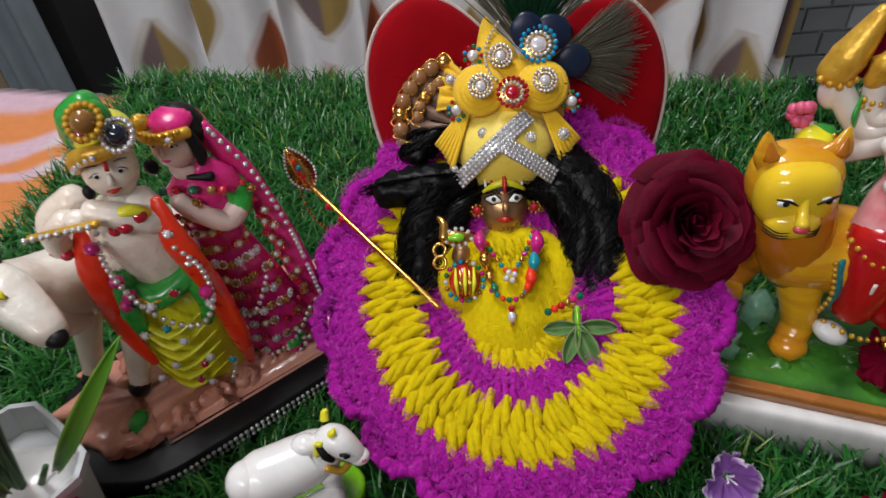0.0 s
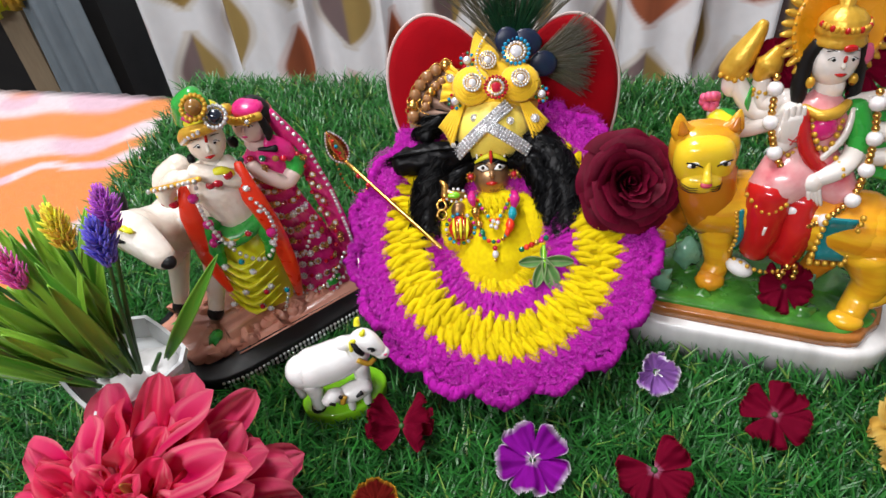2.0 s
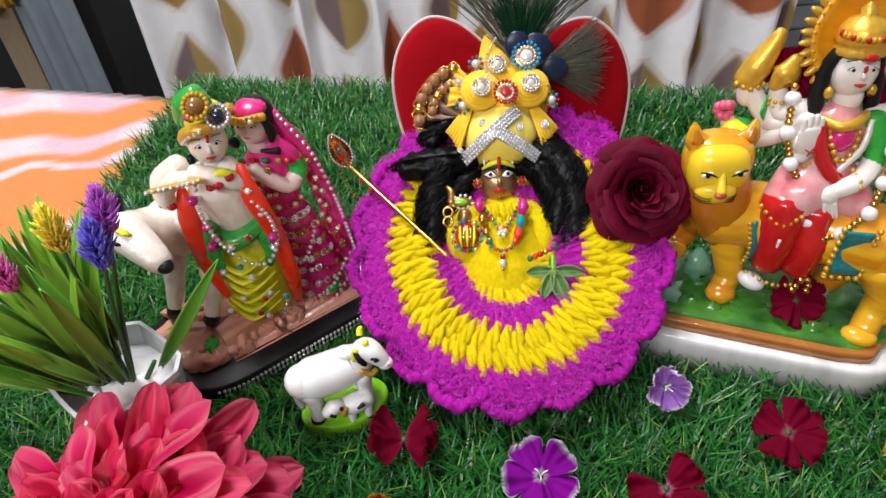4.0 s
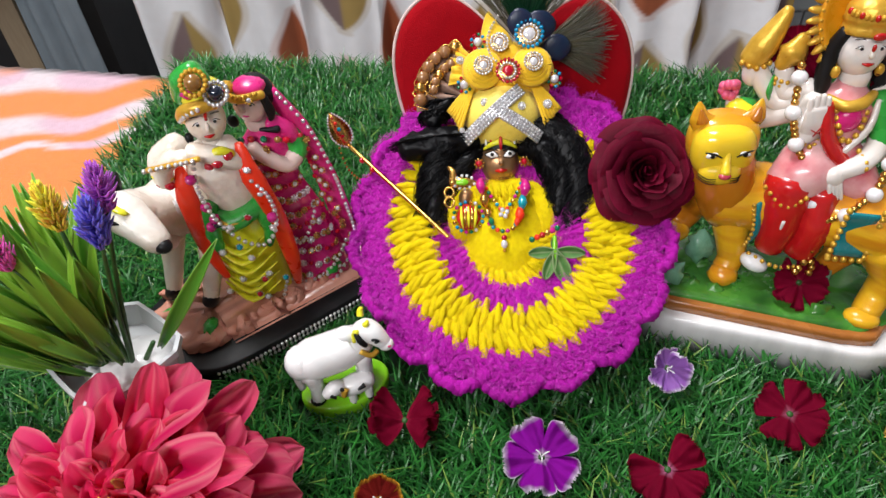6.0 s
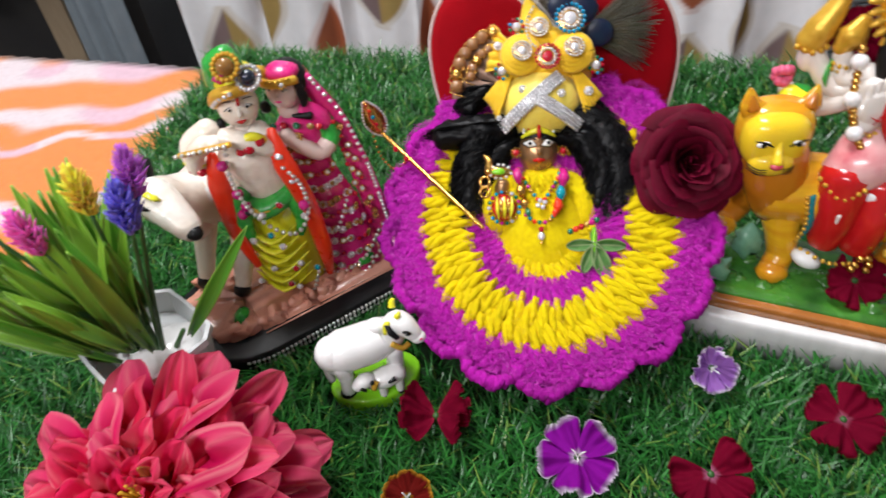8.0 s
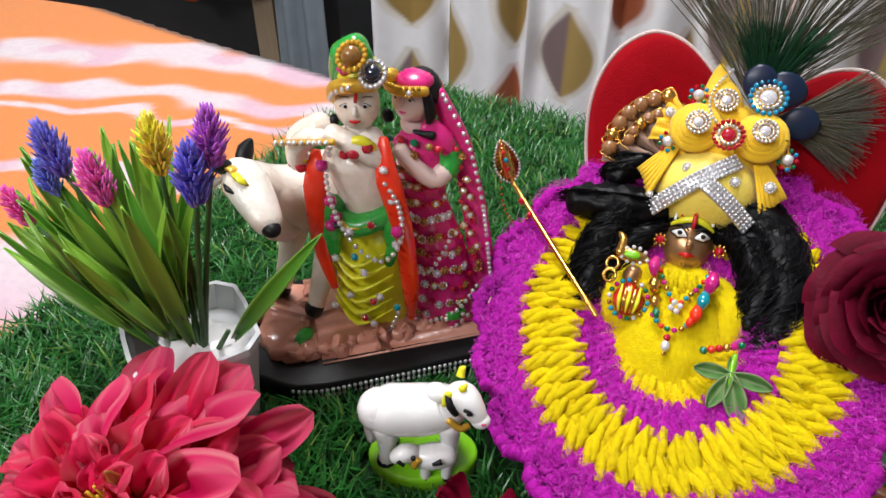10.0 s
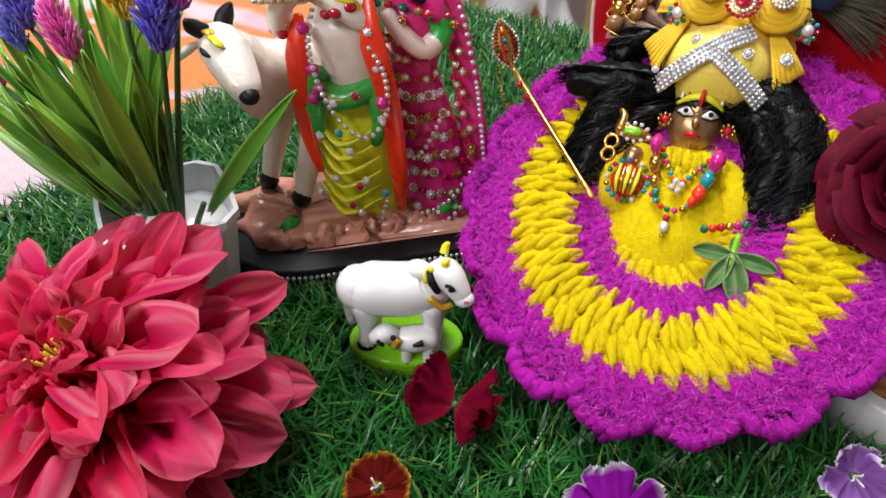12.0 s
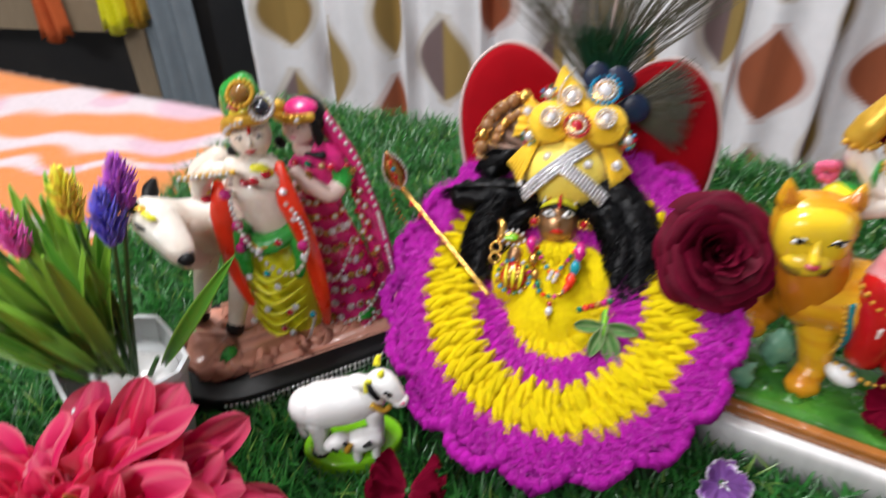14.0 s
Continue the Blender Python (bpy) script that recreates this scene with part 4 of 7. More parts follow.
    # veil down the side, edged with beads
    s.tube([hr + Vector((0.009, 0.004, 0.003)), (-0.0655, 0.303, 0.103), (-0.0620, 0.303, 0.080), (-0.0575, 0.303, 0.050), (-0.053, 0.303, 0.022)], [0.0040, 0.0052, 0.0054, 0.0062, 0.0062], "pinkp", seg=12, flat=0.55, side=(1, 0, 0), smooth=4)
    s.tube([hr + Vector((0.0075, -0.003, -0.009)), (-0.069, 0.2965, 0.1045), (-0.067, 0.2965, 0.097)], [0.004, 0.0045, 0.003], "pinkp", seg=10, flat=0.5, smooth=3)
    bead_row(s, [hr + Vector((0.0135, 0.000, 0.004)), (-0.0595, 0.298, 0.104), (-0.0555, 0.298, 0.079), (-0.0515, 0.298, 0.050), (-0.0475, 0.298, 0.022)], 0.0012, "silver")
    bead_row(s, [(-0.0885, 0.2855, 0.0445), (-0.079, 0.2845, 0.0360), (-0.0725, 0.2850, 0.0400), (-0.0655, 0.2885, 0.0560)], 0.0011, "silver")
    bead_row(s, [(-0.0895, 0.2845, 0.0110), (-0.075, 0.2830, 0.0075), (-0.061, 0.2870, 0.0150), (-0.0535, 0.2930, 0.0290)], 0.0012, "silver")
    bead_row(s, [(-0.0925, 0.2835, 0.0010), (-0.076, 0.2815, -0.0020), (-0.060, 0.2860, 0.0060), (-0.0500, 0.2940, 0.0210)], 0.0012, "silver")
    for i in range(90):
        h = 0.009 + 0.0085 * (i // 9) + rnd.uniform(-0.0012, 0.0012)
        ph = -2.25 + 0.235 * (i % 9) + 0.117 * (i // 9 % 2) + rnd.uniform(-0.04, 0.04)
        r = 0.0225 - (0.0225 - 0.0115) * min(h / 0.075, 1)
        c = Vector((-0.073 - 0.14 * h, 0.300 - 0.02 * h, 0.002 + h)) + Vector((math.cos(ph) * r, math.sin(ph) * r * 0.74, 0))
        g = rnd.choice(["gem_white", "gem_white", "gem_amber", "gem_red", "gem_amber"])
        if g in ("gem_white", "gem_amber"):
            stud(s, c + Vector((0, -0.0008, 0.0004)), 0.0021, g, rnd.choice(("gold", "silver")), n=8, face=(math.cos(ph), math.sin(ph), 0.2))
        else:
            s.ball(c, 0.0014, g, seg=8, rings=5)
    for i in range(26):
        t = i / 25
        c = Vector((-0.0660, 0.2965, 0.100)).lerp(Vector((-0.0535, 0.2965, 0.020)), t) + Vector((rnd.uniform(-0.005, 0.004), rnd.uniform(-0.0005, 0.0005), 0))
        if i % 3:
            stud(s, c, 0.0019, rnd.choice(("gem_white", "gem_amber")), "gold", n=8)
        else:
            s.ball(c, 0.0014, "gem_red", seg=8, rings=5)
    for x, g in ((-0.0905, "gem_green"), (-0.0855, "gem_red"), (-0.0795, "gem_green"), (-0.0730, "gem_amber"), (-0.0690, "gem_red")):
        s.ball((x, 0.2895, 0.1045 - abs(x + 0.085) * 0.1), 0.0019, g, seg=8, rings=6)
    s.ball((-0.0838, 0.2862, 0.0985), 0.002, "gem_red", seg=8, rings=6)
    stud(s, (-0.0800, 0.2875, 0.0985), 0.0024, "gem_amber", "gold", n=9)
    # double chain round the plinth
    d = Vector((B[0] - A[0], B[1] - A[1], 0)).normalized()
    q = Vector((d.y, -d.x, 0))
    edge = [Vector((A[0], A[1], 0)) + (q * math.cos(a) - d * math.sin(a)) * 0.0415 for a in (0.45, 0.3, 0.15, 0.0)] + [Vector((*A, 0)).lerp(Vector((*B, 0)), k / 14) + q * 0.0415 for k in range(1, 15)]
    for z in (-0.0035, 0.0000):
        for p in bead_row(None, [e + Vector((0, 0, z)) for e in edge], 0.0009, "silver", step=0.0023):
            s.ball(p, 0.0011, "silver", seg=6, rings=4)
    for p in bead_row(None, [e + Vector((0, 0, -0.0018)) for e in edge], 0.0009, "silver", step=0.0023):
        s.tube([p + Vector((0, 0, -0.0015)), p + Vector((0, 0, 0.0015))], 0.0005, "silver", seg=4, smooth=1)
    # the figures lean forward over the plinth
    bent = []
    for x, y, z in s.v:
        w, mid, high = smooth01(-0.008, 0.040, z), smooth01(0.060, 0.135, z), smooth01(0.095, 0.145, z)
        bent.append((x + 0.006 * w - 0.005 * mid, y - 0.010 * w + 0.005 * high, z + 0.009 * w - 0.009 * mid))
    s.v = bent
    thing("couple_statue", s, "painted statue of a flute player, companion and cow, with rhinestones", "statue")


build_couple()


def build_goddess():
    s = Shape()
    rnd = random.Random(8)
    A, B = (0.136, 0.272), (0.214, 0.2455)
    s.slab(capsule_outline(A, B, 0.0340), -0.0145, 0.0095, "marble", bevel=0.0045)
    base_count = len(s.v)
    s.slab(capsule_outline((0.138, 0.2785), (0.213, 0.2515), 0.0278, jag=0.05), 0.002, 0.0098, "brownrim", bevel=0.003)
    rough_mound(s, (0.139, 0.2800), (0.212, 0.2530), 0.0252, 0.0082, 0.0122, "mound", jag=0.06, amp=0.0022, seed=9)
    for k in range(26):
        t, o = rnd.random(), rnd.uniform(-0.017, 0.017)
        c = Vector((0.139, 0.28, 0.010)).lerp(Vector((0.212, 0.253, 0.010)), t) + Vector((0.33, 0.94, 0)) * o
        s.ball(c, (rnd.uniform(0.004, 0.008), rnd.uniform(0.003, 0.006), rnd.uniform(0.002, 0.0045)), "mound", lump=0.5, seed=k)
    s.ball((0.1285, 0.266, 0.0165), (0.007, 0.005, 0.0085), "glassrock", lump=0.5, seed=1, rot=(0, 20, 0))
    s.ball((0.1475, 0.280, 0.022), (0.0075, 0.005, 0.0095), "glassrock", lump=0.5, seed=5)
    s.ball((0.202, 0.257, 0.018), (0.006, 0.004, 0.006), "glassrock", lump=0.5, seed=7)
    # tiger
    s.tube([(0.153, 0.2835, 0.055), (0.172, 0.2835, 0.052), (0.200, 0.272, 0.052), (0.2235, 0.258, 0.053)], [0.0165, 0.0185, 0.018, 0.0185], "tiger", seg=20, smooth=4)
    s.ball((0.2255, 0.2535, 0.048), (0.0165, 0.015, 0.022), "tiger", seg=20, rings=14, rot=(0, -15, -20))
    s.tube([(0.2255, 0.249, 0.043), (0.2275, 0.2435, 0.030), (0.2235, 0.2415, 0.020), (0.2185, 0.2365, 0.0135)], [0.0135, 0.0095, 0.0072, 0.0068], "tiger", seg=14, smooth=4)
    s.ball((0.2155, 0.2335, 0.0125), (0.0085, 0.0062, 0.0048), "tiger", rot=(0, 0, -25))
    s.tube([(0.211, 0.262, 0.030), (0.206, 0.262, 0.020), (0.200, 0.258, 0.014)], [0.008, 0.006, 0.005], "tigerdark", seg=12, smooth=4)
    s.tube([(0.238, 0.252, 0.052), (0.2455, 0.248, 0.036), (0.236, 0.241, 0.022), (0.226, 0.237, 0.020)], [0.0045, 0.0045, 0.004, 0.0032], "tiger", seg=10, smooth=4)
    s.tube([(0.157, 0.281, 0.050), (0.1595, 0.2745, 0.034), (0.161, 0.272, 0.022), (0.158, 0.2685, 0.0165)], [0.0115, 0.0082, 0.0068, 0.0066], "tiger", seg=14, smooth=4)
    s.ball((0.1565, 0.2655, 0.0152), (0.0078, 0.0070, 0.0060), "tiger", lump=0.1)
    s.tube([(0.1495, 0.290, 0.050), (0.1455, 0.2955, 0.038), (0.1400, 0.2935, 0.030), (0.1365, 0.2905, 0.028)], [0.011, 0.0078, 0.0062, 0.0055], "tigerdark", seg=14, smooth=4)
    s.ball((0.1355, 0.288, 0.0275), (0.0072, 0.0065, 0.0052), "tiger")
    s.tube([(0.1495, 0.286, 0.074), (0.1515, 0.283, 0.062), (0.1555, 0.2815, 0.047)], [0.0155, 0.0150, 0.0120], "tigerdark", seg=18, smooth=4)
    hc = Vector((0.1475, 0.2865, 0.0845))
    def blocky(c, r, m, power):
        """A rounded block with full corners."""
        vs, fs, n, rings = [], [], 24, 14
        for q in range(rings + 1):
            th = math.pi * q / rings
            for w in range(n):
                ph = 2 * math.pi * w / n
                d = (math.sin(th) * math.cos(ph), math.sin(th) * math.sin(ph), math.cos(th))
                vs.append(c + Vector([math.copysign(abs(v) ** power, v) * b for v, b in zip(d, r)]))
        for q in range(rings):
            for w in range(n):
                a0, b0 = q * n + w, q * n + (w + 1) % n
                fs.append((a0, a0 + n, b0 + n, b0))
        s.add(vs, fs, m)
    blocky(hc + Vector((0, 0.002, 0.001)), (0.0168, 0.0120, 0.0150), "tiger", 0.75)
    blocky(hc + Vector((-0.0018, -0.0050, 0.0005)), (0.0148, 0.0100, 0.0138), "tigerface", 0.75)
    s.ball(hc + Vector((-0.0034, -0.0118, -0.0078)), (0.0104, 0.0066, 0.0066), "tigerface", seg=18, rings=12)
    s.tube([hc + Vector((-0.0022, -0.0128, 0.0070)), hc + Vector((-0.0030, -0.0152, 0.000)), hc + Vector((-0.0036, -0.0182, -0.0040))], [0.0008, 0.0020, 0.0026], "tigerface", seg=12, smooth=3)
    s.ball(hc + Vector((-0.0038, -0.0192, -0.0052)), (0.0030, 0.0020, 0.0017), "rosep")
    for sx in (-1, 1):
        e = hc + Vector((sx * 0.0132 - 0.0005, 0.001, 0.0150))
        s.tube([e - Vector((sx * 0.003, 0, 0.004)), e, e + Vector((sx * 0.0012, 0.001, 0.0075))], [0.0062, 0.0050, 0.0008], "tiger", seg=12, flat=0.5, side=(1, 0, 0), smooth=4)
        s.tube([e + Vector((-sx * 0.0008, -0.0028, -0.001)), e + Vector((sx * 0.0004, -0.0012, 0.0045))], [0.0030, 0.0007], "tigerdark", seg=8, flat=0.5, side=(1, 0, 0))
        g = hc + Vector((sx * 0.0076 - 0.0024, -0.0143, 0.0036))
        s.ball(g, (0.0030, 0.0013, 0.0014), "white", rot=(0, sx * 14, 0))
        s.ball(g + Vector((-0.0002, -0.0010, 0.0002)), (0.0012, 0.0008, 0.0013), "black")
        s.tube([g + Vector((-sx * 0.0042, -0.0012, -0.0008)), g + Vector((0, -0.0016, 0.0018)), g + Vector((sx * 0.0036, -0.0002, 0.0018))], [0.0003, 0.0006, 0.0003], "black", seg=5, smooth=4)
        for k in range(3):
            w0 = hc + Vector((-0.0036 + sx * 0.0034, -0.0180, -0.0078 - 0.0013 * k))
            s.tube([w0, w0 + Vector((sx * 0.0040, 0.0012, -0.0004)), w0 + Vector((sx * 0.0078, 0.0050, 0.0010))], [0.00018, 0.00026, 0.00015], "black", seg=5, smooth=3)
    for k in range(9):
        t = k / 8
        c = Vector((0.205, 0.2545, 0.066)).lerp(Vector((0.2395, 0.2385, 0.058)), t)
        s.tube([c + Vector((0, 0.004, 0.002)), c + Vector((0.001, -0.0015, -0.012)), c + Vector((0.0025, 0.0012, -0.022))], [0.0004, 0.0012, 0.0004], "tigerdark", seg=6, smooth=4)
    # saddle cloth
    s.grid(lambda u, v: Vector((0.1985 + 0.0125 * u, 0.2520 - 0.0030 * u + 0.003 * math.sin(v * 3) - 0.005 * v * 0.2, 0.068 - 0.026 * v)) - Vector((0.0, 0.0015, 0)), 6, 8, "tealp", thick=0.0015)
    for a, b in (((0.1975, 0.2500, 0.069), (0.1960, 0.2490, 0.040)), ((0.2125, 0.2470, 0.069), (0.2115, 0.2460, 0.041)), ((0.1960, 0.2485, 0.0405), (0.2115, 0.2455, 0.0405))):
        bead_row(s, [a, Vector(a).lerp(Vector(b), 0.5), b], 0.0016, "goldp")
    s.tube([(0.1665, 0.270, 0.060), (0.1680, 0.2675, 0.045), (0.1660, 0.2690, 0.035)], [0.004, 0.0048, 0.003], "tealp", seg=8, flat=0.4, smooth=3)
    bead_row(s, [(0.1625, 0.268, 0.060), (0.1640, 0.2645, 0.046), (0.1635, 0.267, 0.034)], 0.0012, "goldp")
    # skirt over the tiger's back
    s.tube([(0.197, 0.283, 0.078), (0.186, 0.276, 0.073), (0.178, 0.2735, 0.068)], [0.0165, 0.0150, 0.0115], "rosep", seg=18, smooth=4)
    s.tube([(0.197, 0.282, 0.078), (0.205, 0.273, 0.073), (0.2095, 0.2665, 0.070)], [0.0150, 0.0125, 0.0095], "rosep", seg=18, smooth=4)
    s.tube([(0.1785, 0.272, 0.069), (0.1775, 0.267, 0.052), (0.1755, 0.2655, 0.036)], [0.0115, 0.0100, 0.0075], "redp", seg=22, smooth=4, lump=0.12)
    s.tube([(0.192, 0.268, 0.066), (0.191, 0.2625, 0.050), (0.189, 0.261, 0.036)], [0.0095, 0.0095, 0.0080], "redp", seg=22, smooth=4, lump=0.12)
    bead_row(s, [(0.166, 0.2645, 0.0305), (0.176, 0.2560, 0.0290), (0.186, 0.2545, 0.0295)], 0.0013, "goldp")
    bead_row(s, [(0.1665, 0.2705, 0.069), (0.1735, 0.2610, 0.064), (0.1820, 0.2605, 0.069)], 0.0013, "goldp")
    s.ball((0.1690, 0.2625, 0.0260), (0.0075, 0.0055, 0.0042), "white", rot=(0, 20, -20))
    # torso
    s.tube([(0.1985, 0.284, 0.078), (0.1985, 0.283, 0.090), (0.1995, 0.287, 0.103), (0.2010, 0.2905, 0.1115)], [0.0135, 0.0120, 0.0138, 0.0070], "rosep", seg=20, flat=0.8, side=(1, 0, 0), smooth=4)
    s.tube([(0.187, 0.279, 0.108), (0.190, 0.2735, 0.093), (0.200, 0.270, 0.081), (0.208, 0.271, 0.076)], [0.0045, 0.0055, 0.0060, 0.0050], "redp", seg=12, flat=0.6, smooth=4)
    s.tube([(0.2105, 0.280, 0.108), (0.2070, 0.2745, 0.097), (0.1975, 0.2705, 0.088)], [0.0030, 0.0034, 0.0028], "whitep", seg=10, flat=0.5, smooth=4)
    s.tube([(0.1885, 0.2835, 0.109), (0.1935, 0.2765, 0.1085), (0.2010, 0.2765, 0.1095), (0.2075, 0.2815, 0.111)], [0.002, 0.0028, 0.0028, 0.002], "goldp", seg=8, smooth=4)
    bead_row(s, [(0.1910, 0.2805, 0.108), (0.1930, 0.2735, 0.098), (0.1965, 0.2715, 0.0925), (0.2020, 0.2730, 0.0960), (0.2055, 0.2785, 0.106)], 0.0016, "goldp")
    s.ball((0.1972, 0.2765, 0.1010), (0.0060, 0.0040, 0.0065), "pinkp")
    # blessing hand, lower hand, raised hands
    s.tube([(0.1865, 0.288, 0.104), (0.1805, 0.283, 0.097), (0.1825, 0.279, 0.0915)], [0.0062, 0.0055, 0.005], "whitep", seg=12, smooth=3)
    s.tube([(0.1840, 0.2795, 0.091), (0.1835, 0.2765, 0.099), (0.1820, 0.2770, 0.1075)], [0.0056, 0.0066, 0.0056], "whitep", seg=12, flat=0.45, side=(1, 0, 0), smooth=4)
    for k in range(4):
        s.tube([(0.1785 + 0.0024 * k, 0.2768, 0.1060), (0.1778 + 0.0026 * k, 0.2775, 0.1125 + 0.0018 * math.sin(k))], [0.0017, 0.0012], "whitep", seg=8)
    s.tube([(0.1800, 0.2730, 0.0990), (0.1832, 0.2722, 0.0975), (0.1860, 0.2732, 0.0990)], 0.0003, "redp", seg=4)
    s.tube([(0.1815, 0.2727, 0.0955), (0.1840, 0.2724, 0.1010)], 0.0003, "redp", seg=4)
    bead_row(s, [(0.1785, 0.2775, 0.0900), (0.1835, 0.2745, 0.0885), (0.1880, 0.2775, 0.0895)], 0.0013, "goldp")
    s.tube([(0.2145, 0.284, 0.104), (0.2155, 0.276, 0.090), (0.2060, 0.2665, 0.0845), (0.1955, 0.2655, 0.0800)], [0.0062, 0.0052, 0.0046, 0.0042], "whitep", seg=12, smooth=4)
    s.tube([(0.2125, 0.2830, 0.107), (0.2160, 0.2775, 0.096), (0.2150, 0.274, 0.089)], [0.0062, 0.0060, 0.0050], "greenp", seg=12, smooth=4)
    bead_row(s, [(0.2035, 0.2695, 0.0885), (0.2050, 0.2620, 0.0850), (0.2045, 0.2650, 0.0795)], 0.0014, "goldp")
    s.ball((0.1935, 0.2645, 0.0780), (0.0050, 0.0040, 0.0055), "whitep")
    for k in range(4):
        s.tube([(0.1915 + 0.0015 * k, 0.2625, 0.0760), (0.1925 + 0.0019 * k, 0.2610, 0.0690), (0.194 + 0.002 * k, 0.2620, 0.0655)], [0.0013, 0.0011, 0.0006], "whitep", seg=6)
    s.tube([(0.1795, 0.2650, 0.0680), (0.1790, 0.2615, 0.0600), (0.1765, 0.2600, 0.0530)], [0.0030, 0.0036, 0.0036], "whitep", seg=8, flat=0.45, side=(1, 0, 0), smooth=3)
    for k in range(3):
        s.tube([(0.1745 + 0.0022 * k, 0.2592, 0.0570), (0.1738 + 0.0022 * k, 0.2588, 0.0505)], [0.0011, 0.0009], "whitep", seg=6)
    s.tube([(0.1870, 0.293, 0.106), (0.1750, 0.2995, 0.098), (0.1640, 0.3070, 0.112), (0.1625, 0.3085, 0.117)], [0.0055, 0.0052, 0.0048, 0.0042], "whitep", seg=12, smooth=4)
    s.ball((0.1635, 0.3075, 0.1105), (0.0062, 0.0050, 0.0075), "whitep")
    s.tube([(0.1610, 0.3085, 0.1165), (0.1650, 0.3090, 0.1235), (0.1705, 0.3100, 0.1345), (0.1725, 0.3105, 0.1395)], [0.0062, 0.0068, 0.0042, 0.0026], "goldp", seg=12, smooth=4)
    bead_row(s, [(0.1555, 0.3060, 0.1165), (0.1620, 0.3025, 0.1150), (0.1685, 0.3050, 0.1165)], 0.0015, "goldp")
    s.tube([(0.1850, 0.294, 0.108), (0.1765, 0.299, 0.1035), (0.1750, 0.303, 0.1135)], [0.0052, 0.0046, 0.0044], "whitep", seg=12, smooth=4)
    for z in (0.108, 0.1105):
        bead_row(s, [(0.1705, 0.3000, z), (0.1750, 0.2975, z - 0.001), (0.1797, 0.2995, z)], 0.0013, "goldp")
    s.tube([(0.1735, 0.303, 0.1165), (0.1768, 0.3035, 0.1215), (0.1800, 0.304, 0.1280)], [0.0055, 0.0085, 0.0045], "goldp", seg=12, flat=0.7, smooth=3, lump=0.25)
    s.tube([(0.1845, 0.292, 0.099), (0.1700, 0.3000, 0.089), (0.1590, 0.3025, 0.0905), (0.1560, 0.305, 0.0965)], [0.0052, 0.0052, 0.0048, 0.0042], "whitep", seg=12, smooth=4)
    s.tube([(0.1560, 0.3030, 0.0945), (0.1600, 0.3000, 0.0920)], [0.0055, 0.0062], "yellowp", seg=10)
    bead_row(s, [(0.1640, 0.2995, 0.0960), (0.1660, 0.2965, 0.0900), (0.1650, 0.2985, 0.0845)], 0.0013, "goldp")
    for k in range(9):
        a = k * 0.7
        s.ball((0.1528 + 0.0032 * math.cos(a), 0.3055 + 0.0015 * math.cos(a * 2), 0.1030 + 0.0032 * math.sin(a)), 0.0025, "pinkflower", seg=8, rings=5)
    s.tube([(0.1570, 0.3030, 0.099), (0.1625, 0.3000, 0.0965), (0.1665, 0.3000, 0.0925)], [0.001, 0.0042, 0.001], "greenp", seg=8, flat=0.3, smooth=4)
    s.tube([(0.1700, 0.3010, 0.112), (0.1690, 0.2990, 0.105), (0.1712, 0.2990, 0.099)], [0.001, 0.0042, 0.001], "greenp", seg=8, flat=0.3, smooth=4)
    for z, y in ((0.109, 0.2835), (0.094, 0.2790), (0.082, 0.2760)):
        s.tube([(0.2140, y + 0.004, z - 0.003), (0.2260, y, z + 0.001), (0.2380, y - 0.004, z + 0.003)], [0.0052, 0.0050, 0.0046], "whitep", seg=12, smooth=3)
        bead_row(s, [(0.2295, y - 0.0035, z + 0.0060), (0.2300, y - 0.0062, z + 0.001), (0.2300, y - 0.0045, z - 0.0035)], 0.0013, "goldp")
        s.tube([(0.2230, y - 0.002, z - 0.006), (0.2320, y - 0.004, z - 0.0065), (0.2400, y - 0.006, z - 0.004)], [0.001, 0.0040, 0.001], "greenp", seg=8, flat=0.3, smooth=4)
    # head, hair, crown and rayed halo
    s.ball((0.2015, 0.2905, 0.1150), (0.0068, 0.0065, 0.0085), "whitep")
    hg = Vector((0.2005, 0.2915, 0.1285))
    s.ball(hg, (0.0100, 0.0098, 0.0128), "whitep", seg=20, rings=14)
    face_marks(s, hg, (0.98, -0.1, 0), (0, 0.25, 0.97), (-0.1, -0.95, 0.28), 0.0097)
    for sx in (-1, 1):
        s.tube([hg + Vector((sx * 0.0092, 0.001, 0.008)), hg + Vector((sx * 0.0122, 0.002, -0.004)), hg + Vector((sx * 0.0128, -0.001, -0.016)), hg + Vector((sx * 0.0125, -0.003, -0.026))], [0.003, 0.0038, 0.0036, 0.0016], "black", seg=10, smooth=4, lump=0.15)
        s.ball(hg + Vector((sx * 0.0098, -0.003, -0.0095)), (0.0021, 0.0021, 0.0030), "goldp")
    s.lathe(hg + Vector((0, 0.0005, 0.0065)), (0, 0.2, 1), [(0.001, 0.0104), (0.0025, 0.0112), (0.0040, 0.0104), (0.0062, 0.0104), (0.0070, 0.0110), (0.0085, 0.0104), (0.0120, 0.0102), (0.0130, 0.0096), (0.0160, 0.0070), (0.0180, 0.0030), (0.0200, 0.0034), (0.023, 0.0006)], "goldp", seg=36,
            wave=lambda ph, h: 1 + 0.025 * math.sin(ph * 12))
    for k in range(16):
        an = math.pi + math.pi * (k + 0.5) / 16
        s.ball(hg + Vector((0.0105 * math.cos(an), 0.002 + 0.0105 * math.sin(an), 0.0175)), (0.0012, 0.0010, 0.0016), "redp" if k % 3 == 0 else "goldp", seg=8, rings=5)
    s.ball(hg + Vector((-0.0012, -0.0103, 0.0052)), (0.0009, 0.0008, 0.0018), "redp")
